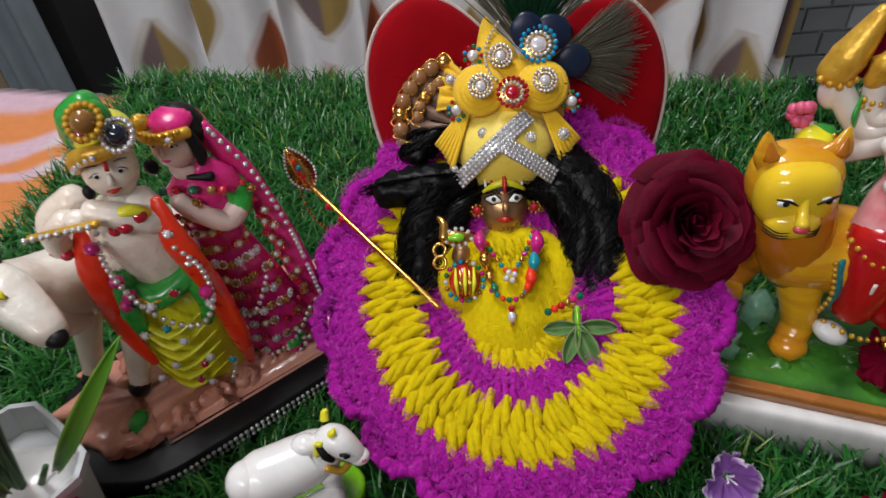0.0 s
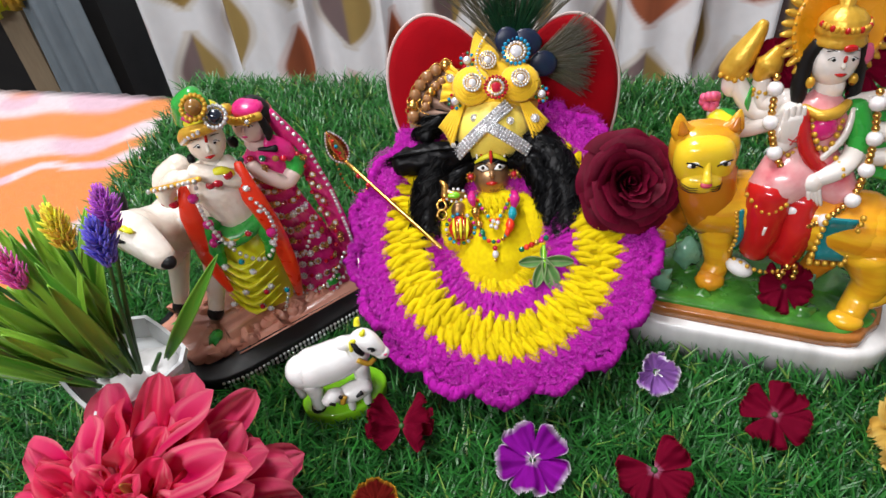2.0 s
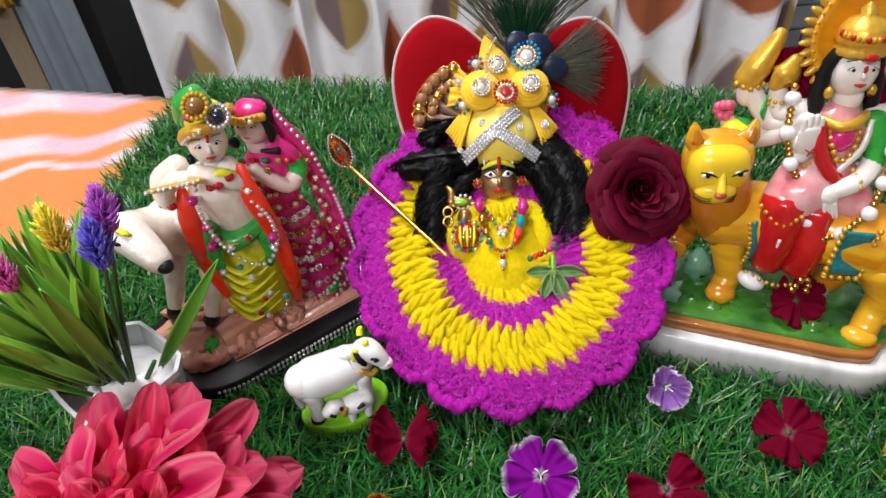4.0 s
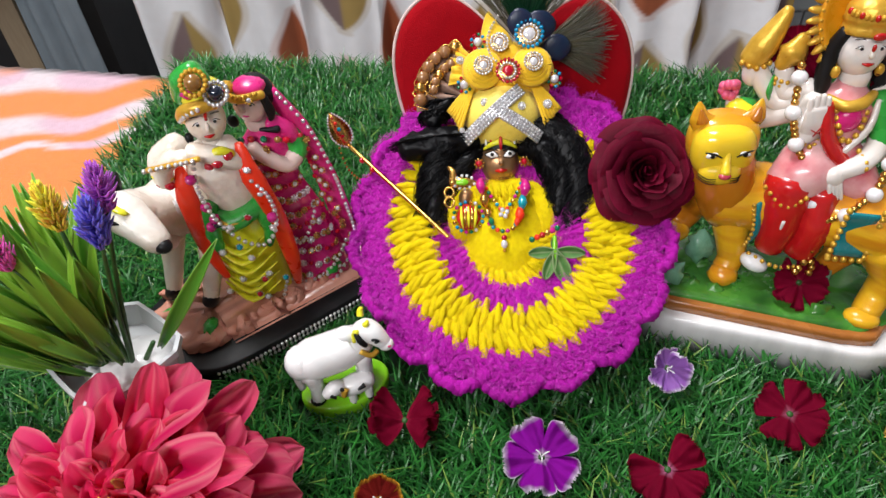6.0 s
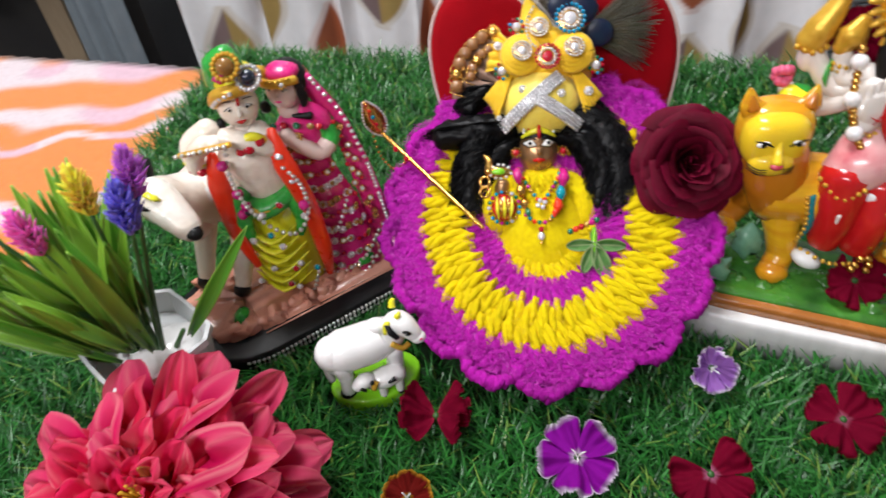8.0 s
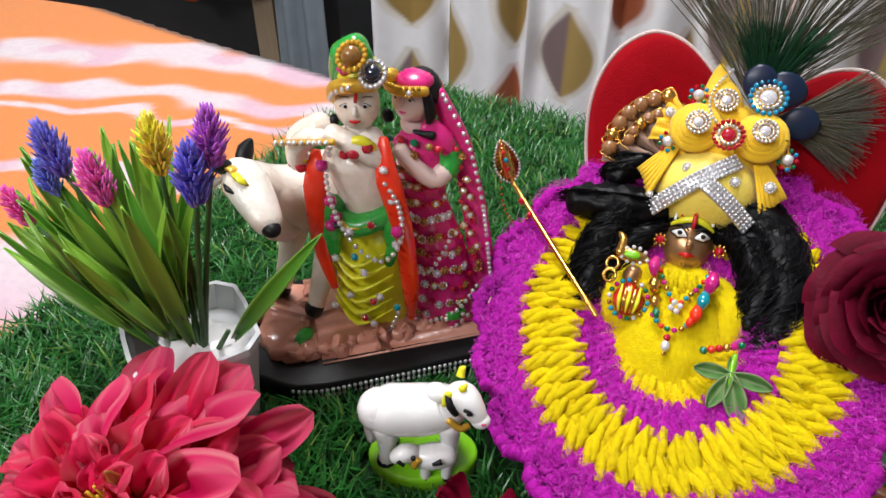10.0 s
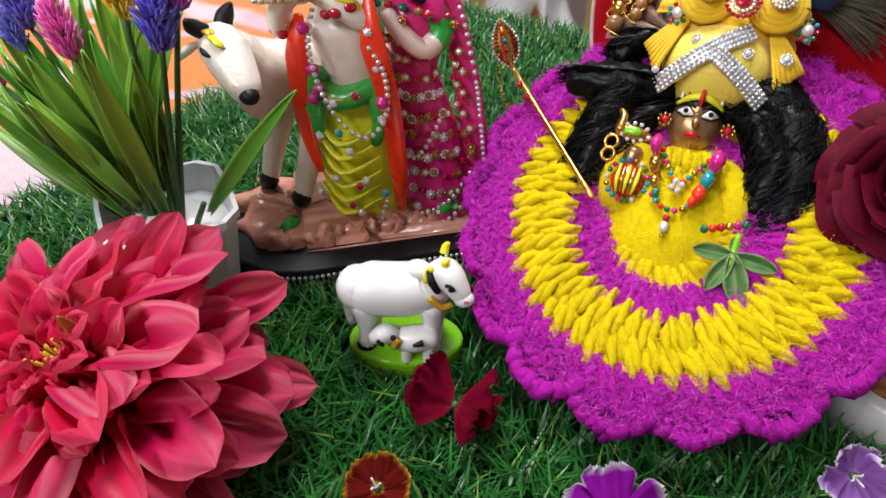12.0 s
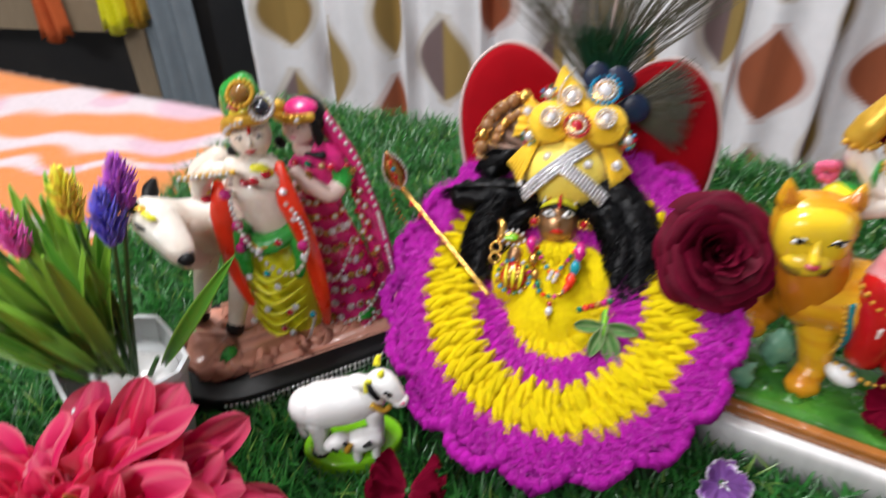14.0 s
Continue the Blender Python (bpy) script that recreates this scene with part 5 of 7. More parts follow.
    s.ball(hg + Vector((-0.001, -0.0112, 0.0108)), (0.0032, 0.0012, 0.0018), "redp")
    halo = Vector((0.203, 0.3005, 0.141))
    ax = Vector((0.1, -0.96, 0.26)).normalized()
    s.lathe(halo, ax, [(-0.0015, 0.0), (-0.0015, 0.0215), (0.0, 0.0230), (0.002, 0.0235), (0.002, 0.0206), (0.0008, 0.0190), (0.0008, 0.0)], "halop", seg=40)
    ra = ax.orthogonal().normalized()
    rb = ax.cross(ra)
    for k in range(34):
        ph = 2 * math.pi * k / 34
        d0 = ra * math.cos(ph) + rb * math.sin(ph)
        s.tube([halo + d0 * 0.0215, halo + d0 * 0.0250, halo + d0 * 0.0282], [0.0021, 0.0019, 0.0007], "goldp", seg=7, smooth=2)
        s.ball(halo + d0 * 0.0226 + ax * 0.0015, 0.0011, "goldp", seg=6, rings=4)
    s.ball((0.2145, 0.2925, 0.1290), (0.0036, 0.0024, 0.0058), "pinkflower", lump=0.2)
    s.v = s.v[:base_count] + [(x - 0.004, y - 0.0055, z + 0.006) for x, y, z in s.v[base_count:]]
    thing("goddess_statue", s, "glossy painted statue of a crowned goddess riding a tiger, marble base", "statue")


M["marble"] = mat("white_marble", (0.86, 0.85, 0.84), 0.2, second=(0.42, 0.41, 0.4), scale=16, mix=0.55, coat=0.4, stretch=(5.0, 0.5, 0.5), bump=0.1, bump_scale=60)
M["tigerface"] = mat("tiger_face_paint", (0.90, 0.64, 0.03), 0.18, second=(0.86, 0.50, 0.015), scale=60, coat=0.5)
M["rosep"] = mat("rose_paint", (0.56, 0.05, 0.09), 0.22, second=(0.84, 0.58, 0.56), scale=42, coat=0.5, mix=0.95, bump=0.3, bump_scale=150)
M["whitep"] = mat("ivory_paint", (0.84, 0.80, 0.76), 0.2, second=(0.74, 0.63, 0.56), scale=60, coat=0.5, bump=0.35, bump_scale=170)
M["halop"] = mat("halo_paint", (0.78, 0.34, 0.01), 0.25, second=(0.7, 0.24, 0.01), scale=80, coat=0.5)
M["pinkflower"] = mat("pink_flower_paint", (0.75, 0.12, 0.24), 0.35, scale=120)
build_goddess()


def build_garland():
    """White and gilt beads hung round the goddess."""
    RAISE = Vector((-0.004, -0.0055, 0.006))
    root = thing("bead_garland", None, "string of white and gold beads hung round the goddess", "garland")
    white = Shape()
    white.ball((0, 0, 0), 0.0037, "pearl", seg=14, rings=9)
    gilt = Shape()
    gilt.ball((0, 0, 0), 0.0019, "gold", seg=10, rings=6)
    mw, mg = white.mesh("white_bead"), gilt.mesh("gold_bead")
    left = [(0.1745, 0.2870, 0.1180), (0.1735, 0.2810, 0.1035), (0.1765, 0.2750, 0.0900), (0.1825, 0.2690, 0.0795), (0.1875, 0.2625, 0.0640), (0.1890, 0.2570, 0.0495), (0.1905, 0.2530, 0.038)]
    right = [(0.2140, 0.2705, 0.1165), (0.2155, 0.2655, 0.1010), (0.2145, 0.2610, 0.0865), (0.2105, 0.2565, 0.0725), (0.2006, 0.2555, 0.0615), (0.1905, 0.2575, 0.0560)]
    for pts in (left, right):
        for i, p in enumerate(pts):
            if i < len(pts) - 1:
                ob = part("white_bead", None, root, mesh=mw)
                ob.location = Vector(p) + RAISE
                q = pts[i + 1]
                for f in (0.34, 0.52, 0.70):
                    ob = part("gold_bead", None, root, mesh=mg)
                    ob.location = Vector(p).lerp(Vector(q), f) + RAISE
    for k, (x, y, z) in enumerate(((0.1880, 0.2525, 0.0345), (0.1862, 0.2520, 0.0310), (0.1848, 0.2515, 0.0290), (0.1915, 0.2525, 0.0345), (0.1925, 0.252, 0.0312), (0.1920, 0.2515, 0.0280), (0.1745, 0.2885, 0.1232), (0.2140, 0.2720, 0.1215))):
        ob = part("gold_bead", None, root, mesh=mg)
        ob.location = Vector((x, y, z)) + RAISE


build_garland()


# ---- the seated doll and what it wears ----
DOLL_O = Vector((0.037, 0.282, 0.051))
D_R, D_U, D_F = Vector((1, 0, 0)), Vector((0.02, 0.67, 0.74)).normalized(), Vector((0.0, -0.74, 0.67)).normalized()


def D(a, b, c=0.0):
    return DOLL_O + D_R * a + D_U * b + D_F * c


def build_doll():
    s = Shape()
    s.tube([D(0.001, -0.024, -0.004), D(0.001, -0.008, -0.004), D(0.001, 0.008, -0.006), D(0.000, 0.018, -0.008)], [0.021, 0.0195, 0.0165, 0.006], "brass", seg=20, flat=0.7, side=D_R, smooth=4)
    s.ball(D(0.0, 0.029, -0.0065), (0.0102, 0.0098, 0.0125), "brass", rot=(-42, 0, 0), seg=24, rings=16)
    s.ball(D(0.0005, 0.0365, -0.0075), (0.0106, 0.0100, 0.0085), "black", rot=(-42, 0, 0), seg=20, rings=12)
    # painted forehead, eyes and lips
    s.tube([D(-0.0088, 0.0352, -0.0005), D(-0.0045, 0.0372, 0.0028), D(0, 0.0382, 0.0036), D(0.0045, 0.0372, 0.0028), D(0.0088, 0.0352, -0.0005)], [0.0007, 0.0014, 0.0016, 0.0014, 0.0007], "yellowp", seg=7, flat=0.5, smooth=3)
    s.tube([D(0, 0.0405, 0.0040), D(0, 0.0372, 0.0052), D(0, 0.0338, 0.0044)], [0.0008, 0.0011, 0.0004], "redp", seg=7, smooth=3)
    for k in (-3, -2, 2, 3):
        s.tube([D(k * 0.0025, 0.0412 - abs(k) * 0.0004, 0.0030 - abs(k) * 0.0009), D(k * 0.0025, 0.0382 - abs(k) * 0.0004, 0.0040 - abs(k) * 0.0010)], 0.0006, "white" if k % 2 else "redp", seg=6)
    for k in range(5):
        a = k * 1.257
        s.ball(D(0.0015 * math.cos(a), 0.0445 + 0.0013 * math.sin(a), 0.0022), 0.0009, "white" if k else "redp", seg=7, rings=5)
    for sx in (-1, 1):
        s.tube([D(sx * 0.0014, 0.0305, 0.0032), D(sx * 0.0045, 0.0318, 0.0030), D(sx * 0.0082, 0.0325, -0.0005)], [0.0005, 0.0026, 0.0005], "black", seg=8, flat=0.5, smooth=4)
        s.tube([D(sx * 0.0018, 0.0306, 0.0040), D(sx * 0.0045, 0.0316, 0.0039), D(sx * 0.0076, 0.0322, 0.0006)], [0.0004, 0.0020, 0.0004], "white", seg=8, flat=0.6, smooth=4)
        s.ball(D(sx * 0.0046, 0.0316, 0.0048), 0.00105, "black", seg=8, rings=6)
        s.tube([D(sx * 0.0012, 0.0332, 0.0040), D(sx * 0.0045, 0.0350, 0.0034), D(sx * 0.0086, 0.0345, -0.0010)], [0.0003, 0.0006, 0.0003], "black", seg=6, smooth=4)
    s.tube([D(0, 0.0305, 0.0032), D(0, 0.0275, 0.0050), D(0, 0.0262, 0.0044)], [0.0008, 0.0015, 0.0011], "brass", seg=8, smooth=3)
    s.tube([D(-0.0028, 0.0232, 0.0024), D(0, 0.0230, 0.0038), D(0.0028, 0.0232, 0.0024)], [0.0005, 0.0014, 0.0005], "redp", seg=8, smooth=3)
    # small arms
    s.tube([D(-0.014, 0.008, -0.004), D(-0.0195, 0.004, 0.000), D(-0.0185, 0.012, 0.004)], [0.006, 0.005, 0.0035], "brass", seg=12, smooth=3)
    s.tube([D(0.015, 0.008, -0.004), D(0.022, -0.004, 0.000), D(0.0205, -0.0125, 0.004)], [0.006, 0.005, 0.0035], "brass", seg=12, smooth=3)
    thing("doll", s, "small brass seated doll with a painted face, leaning back", "doll")

    b = Shape()
    b.tube([D(0.001, -0.026, -0.003), D(0.001, -0.016, -0.001), D(0.001, 0.000, -0.003), D(0.001, 0.012, -0.006), D(0.0, 0.0175, -0.007)], [0.0245, 0.0240, 0.0215, 0.0175, 0.0085], "yellow", seg=28, flat=0.68, side=D_R, smooth=5, lump=0.10)
    for sx in (-1, 1):
        b.tube([D(sx * 0.0145, 0.011, -0.004), D(sx * 0.0215, 0.002, -0.001), D(sx * 0.0205, -0.0095, 0.001)], [0.0075, 0.0082, 0.0070], "yellow", seg=14, smooth=4, lump=0.15)
    bodice = thing("knitted_bodice", None, "fuzzy yellow wool bodice worn by the doll", "bodice")
    part("cloth", b, bodice)
    meshes = [stitch_shape(0.0095, 0.0024, "yellow", seed=40 + i).mesh("yellow_stitch") for i in range(3)]
    rnd = random.Random(77)
    for row in range(6):
        b0 = 0.011 - 0.0066 * row
        hw = 0.0165 + 0.0016 * row
        for k in range(9):
            x = (k - 4 + 0.5 * (row % 2)) / 4.7
            a0 = hw * x
            lift = 0.0152 * math.sqrt(max(0.0, 1 - x * x)) - 0.0055 + 0.0003 * row
            nrm = (D_F * math.sqrt(max(0.05, 1 - x * x)) + D_R * x * 0.8).normalized()
            up = (D_U + D_R * rnd.uniform(-0.18, 0.18) - nrm * D_U.dot(nrm)).normalized()
            rt = up.cross(nrm)
            c = D(a0 + 0.001, b0, lift)
            ob = part("yellow_stitch", None, bodice, mesh=meshes[(row + k) % 3])
            ob.matrix_world = Matrix(((rt.x, up.x, nrm.x, c.x), (rt.y, up.y, nrm.y, c.y), (rt.z, up.z, nrm.z, c.z), (0, 0, 0, 1)))
    rng = np.random.default_rng(21)
    f = Shape()
    vs, fs = [], []
    me = b.v
    for i in range(7000):
        p = Vector(me[rng.integers(len(me))]) + Vector(rng.normal(0, 0.0012, 3))
        d = (D_F * 0.5 - D_U * 0.7 + Vector(rng.normal(0, 0.6, 3))).normalized()
        e = d.cross(Vector(rng.normal(0, 1, 3))).normalized() * 0.00007
        ln = rng.uniform(0.002, 0.0048)
        k = len(vs)
        vs += [p - e, p + e, p + d * ln]
        fs.append((k, k + 1, k + 2))
    f.add(vs, fs, "yellow_fuzz")
    tagged(part("fuzz", f, bodice, "fine loose wool fibres"), kind="stuff")


build_doll()


def build_wig():
    wig = thing("doll_wig", None, "black curled wig falling in thick locks round the doll", "wig")
    rng = random.Random(17)
    locks = [
        ("lock", [D(-0.010, 0.054, -0.010), D(-0.022, 0.061, -0.010), D(-0.031, 0.060, -0.009), D(-0.036, 0.052, -0.008)], 0.0080, 70),
        ("lock", [D(-0.014, 0.040, -0.006), D(-0.024, 0.0405, -0.004), D(-0.038, 0.0400, -0.004), D(-0.0505, 0.0385, -0.005)], 0.0092, 110),
        ("lock", [D(-0.018, 0.044, -0.008), D(-0.029, 0.036, -0.005), D(-0.0345, 0.022, -0.003), D(-0.0365, 0.006, -0.002), D(-0.0355, -0.008, -0.002)], 0.0094, 140),
        ("lock", [D(-0.012, 0.034, -0.006), D(-0.021, 0.026, -0.004), D(-0.025, 0.014, -0.004)], 0.0062, 50),
        ("lock", [D(0.010, 0.042, -0.008), D(0.022, 0.046, -0.006), D(0.034, 0.036, -0.003), D(0.041, 0.018, 0.000), D(0.0395, 0.000, 0.001), D(0.035, -0.011, 0.001)], 0.0105, 150),
        ("lock", [D(0.012, 0.036, -0.006), D(0.024, 0.032, -0.002), D(0.031, 0.016, 0.001), D(0.030, 0.000, 0.002)], 0.0085, 90),
        ("lock", [D(0.020, 0.052, -0.012), D(0.030, 0.048, -0.009), D(0.042, 0.030, -0.006)], 0.0070, 60),
    ]
    for name, path, r, n in locks:
        core, s = Shape(), Shape()
        core.tube(path, [r * 0.6] + [r * 0.80] * (len(path) - 2) + [r * 0.66], "hair", seg=18, smooth=6, lump=0.45)
        for i in range(int(n * 4.0)):
            ph, rr = rng.uniform(0, 6.28), r * math.sqrt(rng.uniform(0.70, 1.25))
            tw = rng.uniform(0.4, 3.2)
            pts = []
            fine = [a0.lerp(b0, f) for a0, b0 in zip(path, path[1:]) for f in (0.0, 0.34, 0.67)] + [path[-1]]
            lo = rng.randrange(0, max(1, len(fine) - 2))
            for k, p in enumerate(fine[lo:lo + rng.randint(4, 7)]):
                a = ph + tw * 0.34 * k + rng.uniform(-0.5, 0.5)
                w = rr * rng.uniform(0.80, 1.12)
                pts.append(p + D_R * math.cos(a) * w + (D_F * 0.8 + D_U * 0.3) * math.sin(a) * w)
            s.tube(pts, [0.00016, *[0.00024] * (len(pts) - 2), 0.00010], "hair", seg=3, smooth=4, cap=False)
        lock = part(name, core, wig)
        tagged(part("strand_tuft", s, lock, "fine black hair strands"), kind="stuff")


build_wig()


def brooch(name, c, r, centre, ring, outer=None, face=None, label=""):
    """A stone with one or two rings of beads; a thing pinned to the turban."""
    root = thing(name, None, label, "brooch")
    f = (face or D_F).normalized()
    a = f.orthogonal().normalized()
    b = f.cross(a)
    c = Vector(c)
    back = Shape()
    back.lathe(c - f * 0.0008, f, [(0, 0.0), (0, r * 0.95), (0.0006, r), (0.0012, r * 0.9), (0.0012, 0)], "gold", seg=24)
    part("plate", back, root)
    g = Shape()
    g.lathe(c, f, [(0.0, r * 0.48), (0.0006, r * 0.46), (0.0014, r * 0.26), (0.0014, 0.0)], centre, seg=8)
    part("stone", g, root)
    n = 16
    bm_ = Shape()
    bm_.ball((0, 0, 0), r * 0.115, ring, seg=7, rings=5)
    me = bm_.mesh("bead")
    for k in range(n):
        ph = 2 * math.pi * k / n
        part("bead", None, root, mesh=me).location = c + (a * math.cos(ph) + b * math.sin(ph)) * r * 0.62 + f * 0.0008
    if outer:
        o = Shape()
        o.ball((0, 0, 0), r * 0.15, outer, seg=8, rings=6)
        mo = o.mesh("outer_bead")
        for k in range(18):
            ph = 2 * math.pi * (k + 0.5) / 18
            part("outer_bead", None, root, mesh=mo).location = c + (a * math.cos(ph) + b * math.sin(ph)) * r * 0.93 + f * 0.0006
    return root


M["satin"] = mat("yellow_satin", (0.94, 0.60, 0.006), 0.55, second=(0.90, 0.48, 0.004), scale=220, bump=0.5, bump_scale=900, sheen=0.3, stretch=(1, 1, 5))
M["paleyellow"] = mat("pale_yellow_satin", (0.93, 0.75, 0.13), 0.4, second=(0.91, 0.64, 0.06), scale=120, bump=0.35, bump_scale=700, sheen=0.2)


def pleat_fan(s, root, tip_l, tip_r, depth, m, folds=7):
    root, a, b = Vector(root), Vector(tip_l), Vector(tip_r)

    def fn(u, v):
        e = a.lerp(b, u) + D_U * 0.002 * math.sin(u * math.pi)
        p = root.lerp(e, v) + (a - b) * 0.16 * (0.5 - u) * (1 - v)
        return p + D_F * depth * (math.sin(u * folds * 2 * math.pi) * 0.35 * v + math.sin(v * math.pi * 0.8) * 0.9)
    s.grid(fn, folds * 6, 10, m, thick=0.0006)


def build_turban():
    t = thing("turban", None, "yellow satin turban with pleated fans, rosettes and beaded bands", "turban")
    cap = Shape()
    cap.ball(D(0.002, 0.0535, -0.0080), (0.0212, 0.0178, 0.0185), "paleyellow", rot=(-42, 0, 0), seg=28, rings=18)
    part("cap", cap, t, "pale yellow domed cap")
    wrap = Shape()
    wrap.tube([D(-0.0195, 0.068, -0.014), D(-0.012, 0.0690, -0.005), D(0.004, 0.0695, -0.001), D(0.018, 0.0690, -0.005), D(0.025, 0.068, -0.014)], [0.004, 0.0052, 0.0056, 0.0052, 0.004], "satin", seg=16, smooth=6, lump=0.12)
    wrap.tube([D(-0.017, 0.076, -0.013), D(-0.006, 0.080, -0.008), D(0.004, 0.083, -0.006), D(0.016, 0.080, -0.008), D(0.024, 0.076, -0.013)], [0.007, 0.009, 0.010, 0.009, 0.007], "satin", seg=16, smooth=6, lump=0.12)
    wrap.ball(D(0.003, 0.078, -0.016), (0.021, 0.012, 0.012), "satin", rot=(-42, 0, 0))
    part("wrap", wrap, t)
    peak = Shape()
    peak.tube([D(-0.001, 0.080, -0.001), D(-0.0015, 0.092, 0.000), D(-0.0035, 0.100, -0.001), D(-0.0042, 0.108, -0.003)], [0.0125, 0.0088, 0.0045, 0.0007], "satin", seg=14, flat=0.4, side=D_R, smooth=4)
    part("peak", peak, t)
    for sx, c0 in ((-1, -0.0085), (1, 0.0172)):
        r = Shape()
        for k in range(4):
            rad = 0.0076 - 0.0018 * k
            ring = [D(c0 + math.cos(a) * rad, 0.0760 + math.sin(a) * rad, 0.0055 + 0.0009 * k) for a in [i * 2 * math.pi / 12 + k for i in range(13)]]
            r.tube(ring, 0.0021, "satin", seg=8, flat=1.5, side=D_F, smooth=2, cap=False)
        part("rosette", r, t, "rolled satin rosette")
    f = Shape()
    pleat_fan(f, D(-0.013, 0.070, 0.001), D(-0.0275, 0.0560, -0.003), D(-0.0205, 0.0430, -0.002), 0.0035, "satin")
    part("fan", f, t, "pleated fan of satin")
    f = Shape()
    pleat_fan(f, D(0.017, 0.070, 0.001), D(0.0245, 0.0425, -0.001), D(0.0330, 0.0550, -0.003), 0.0035, "satin")
    part("fan", f, t, "pleated fan of satin")
    f = Shape()
    pleat_fan(f, D(-0.006, 0.073, -0.002), D(-0.0205, 0.091, -0.004), D(-0.0265, 0.070, -0.004), 0.003, "satin", folds=5)
    part("fan", f, t, "pleated fan of satin")
    f = Shape()
    pleat_fan(f, D(0.012, 0.073, -0.003), D(0.0315, 0.0665, -0.004), D(0.026, 0.088, -0.006), 0.003, "satin", folds=5)
    part("fan", f, t, "pleated fan of satin")

    # beaded bands crossing over the forehead
    def band(name, p0, p1, w, bow):
        s = Shape()
        p0, p1 = Vector(p0), Vector(p1)
        across = (p1 - p0).cross(D_F).normalized()
        n = int((p1 - p0).length / 0.00175)
        for j in range(4):
            for i in range(n + 1):
                u = i / n
                p = p0.lerp(p1, u) + across * (j - 1.5) * w / 3.4 + D_F * bow * math.sin(u * math.pi)
                s.ball(p, 0.00088, "silver", seg=6, rings=4)
        s.grid(lambda u, v: p0.lerp(p1, u) + across * (v - 0.5) * w * 1.15 + D_F * (bow * math.sin(u * math.pi) - 0.0007), 14, 3, "silver", thick=0.0004)
        part(name, s, t, "band of silver beads")
    band("bead_band", D(-0.0185, 0.0400, 0.0015), D(0.0105, 0.0640, 0.0085), 0.0060, 0.0068)
    band("bead_band", D(0.0005, 0.0520, 0.0128), D(0.0205, 0.0395, 0.0030), 0.0060, 0.0030)
    s = Shape()
    bead_row(s, [D(0.0005, 0.104, 0.0020), D(-0.0042, 0.096, 0.0040), D(-0.0058, 0.088, 0.0065), D(-0.0035, 0.081, 0.0080), D(-0.0005, 0.0785, 0.0085)], 0.0008, "silver")
    part("bead_string", s, t, "thin string of silver beads")
    brooch("brooch", D(0.0042, 0.0728, 0.0125), 0.0062, "gem_red", "silver", "gem_red", label="round brooch of clear stones edged with red beads")
    for a, b, c in ((-0.0083, 0.0762, 0.0125), (0.0172, 0.0768, 0.0125), (0.0005, 0.0892, 0.0060)):
        tagged(brooch("brooch", D(a, b, c), 0.0048, "gem_white", "silver", "silver", label="round brooch of clear rhinestones on yellow satin"), group="clear brooches")
    brooch("brooch", D(0.0160, 0.0925, 0.0070), 0.0074, "gem_white", "silver", "gem_blue", label="large clear brooch ringed with turquoise beads")
    for a, b, c, r in ((-0.0080, 0.0585, 0.0070, 0.0021), (0.0110, 0.0553, 0.0090, 0.0021), (0.0245, 0.0560, 0.0070, 0.0024), (-0.0200, 0.0820, 0.0020, 0.0022), (-0.0200, 0.0450, 0.0050, 0.0014)):
        s = Shape()
        stud(s, D(a, b, c), r, "gem_white", "silver", n=10, face=D_F)
        tagged(thing("rhinestone", s, "small clear rhinestone stuck on the turban", "rhinestone"), group="turban rhinestones")
    for a, b, c in ((-0.0180, 0.0690, 0.0030), (-0.0105, 0.0905, 0.0040), (0.0290, 0.0695, 0.0030)):
        root = thing("side_brooch", None, "small brooch with mixed coloured beads", "brooch", "coloured brooches")
        s = Shape()
        s.ball(D(a, b, c), 0.0024, "gem_white", seg=8, rings=6)
        part("stone", s, root)
        for k in range(9):
            ph = k * 0.7
            s = Shape()
            s.ball(D(a + 0.0034 * math.cos(ph), b + 0.0040 * math.sin(ph), c), 0.0010, ("gem_red", "gem_blue", "gem_green")[k % 3], seg=6, rings=5)
            part("bead", s, root)


build_turban()


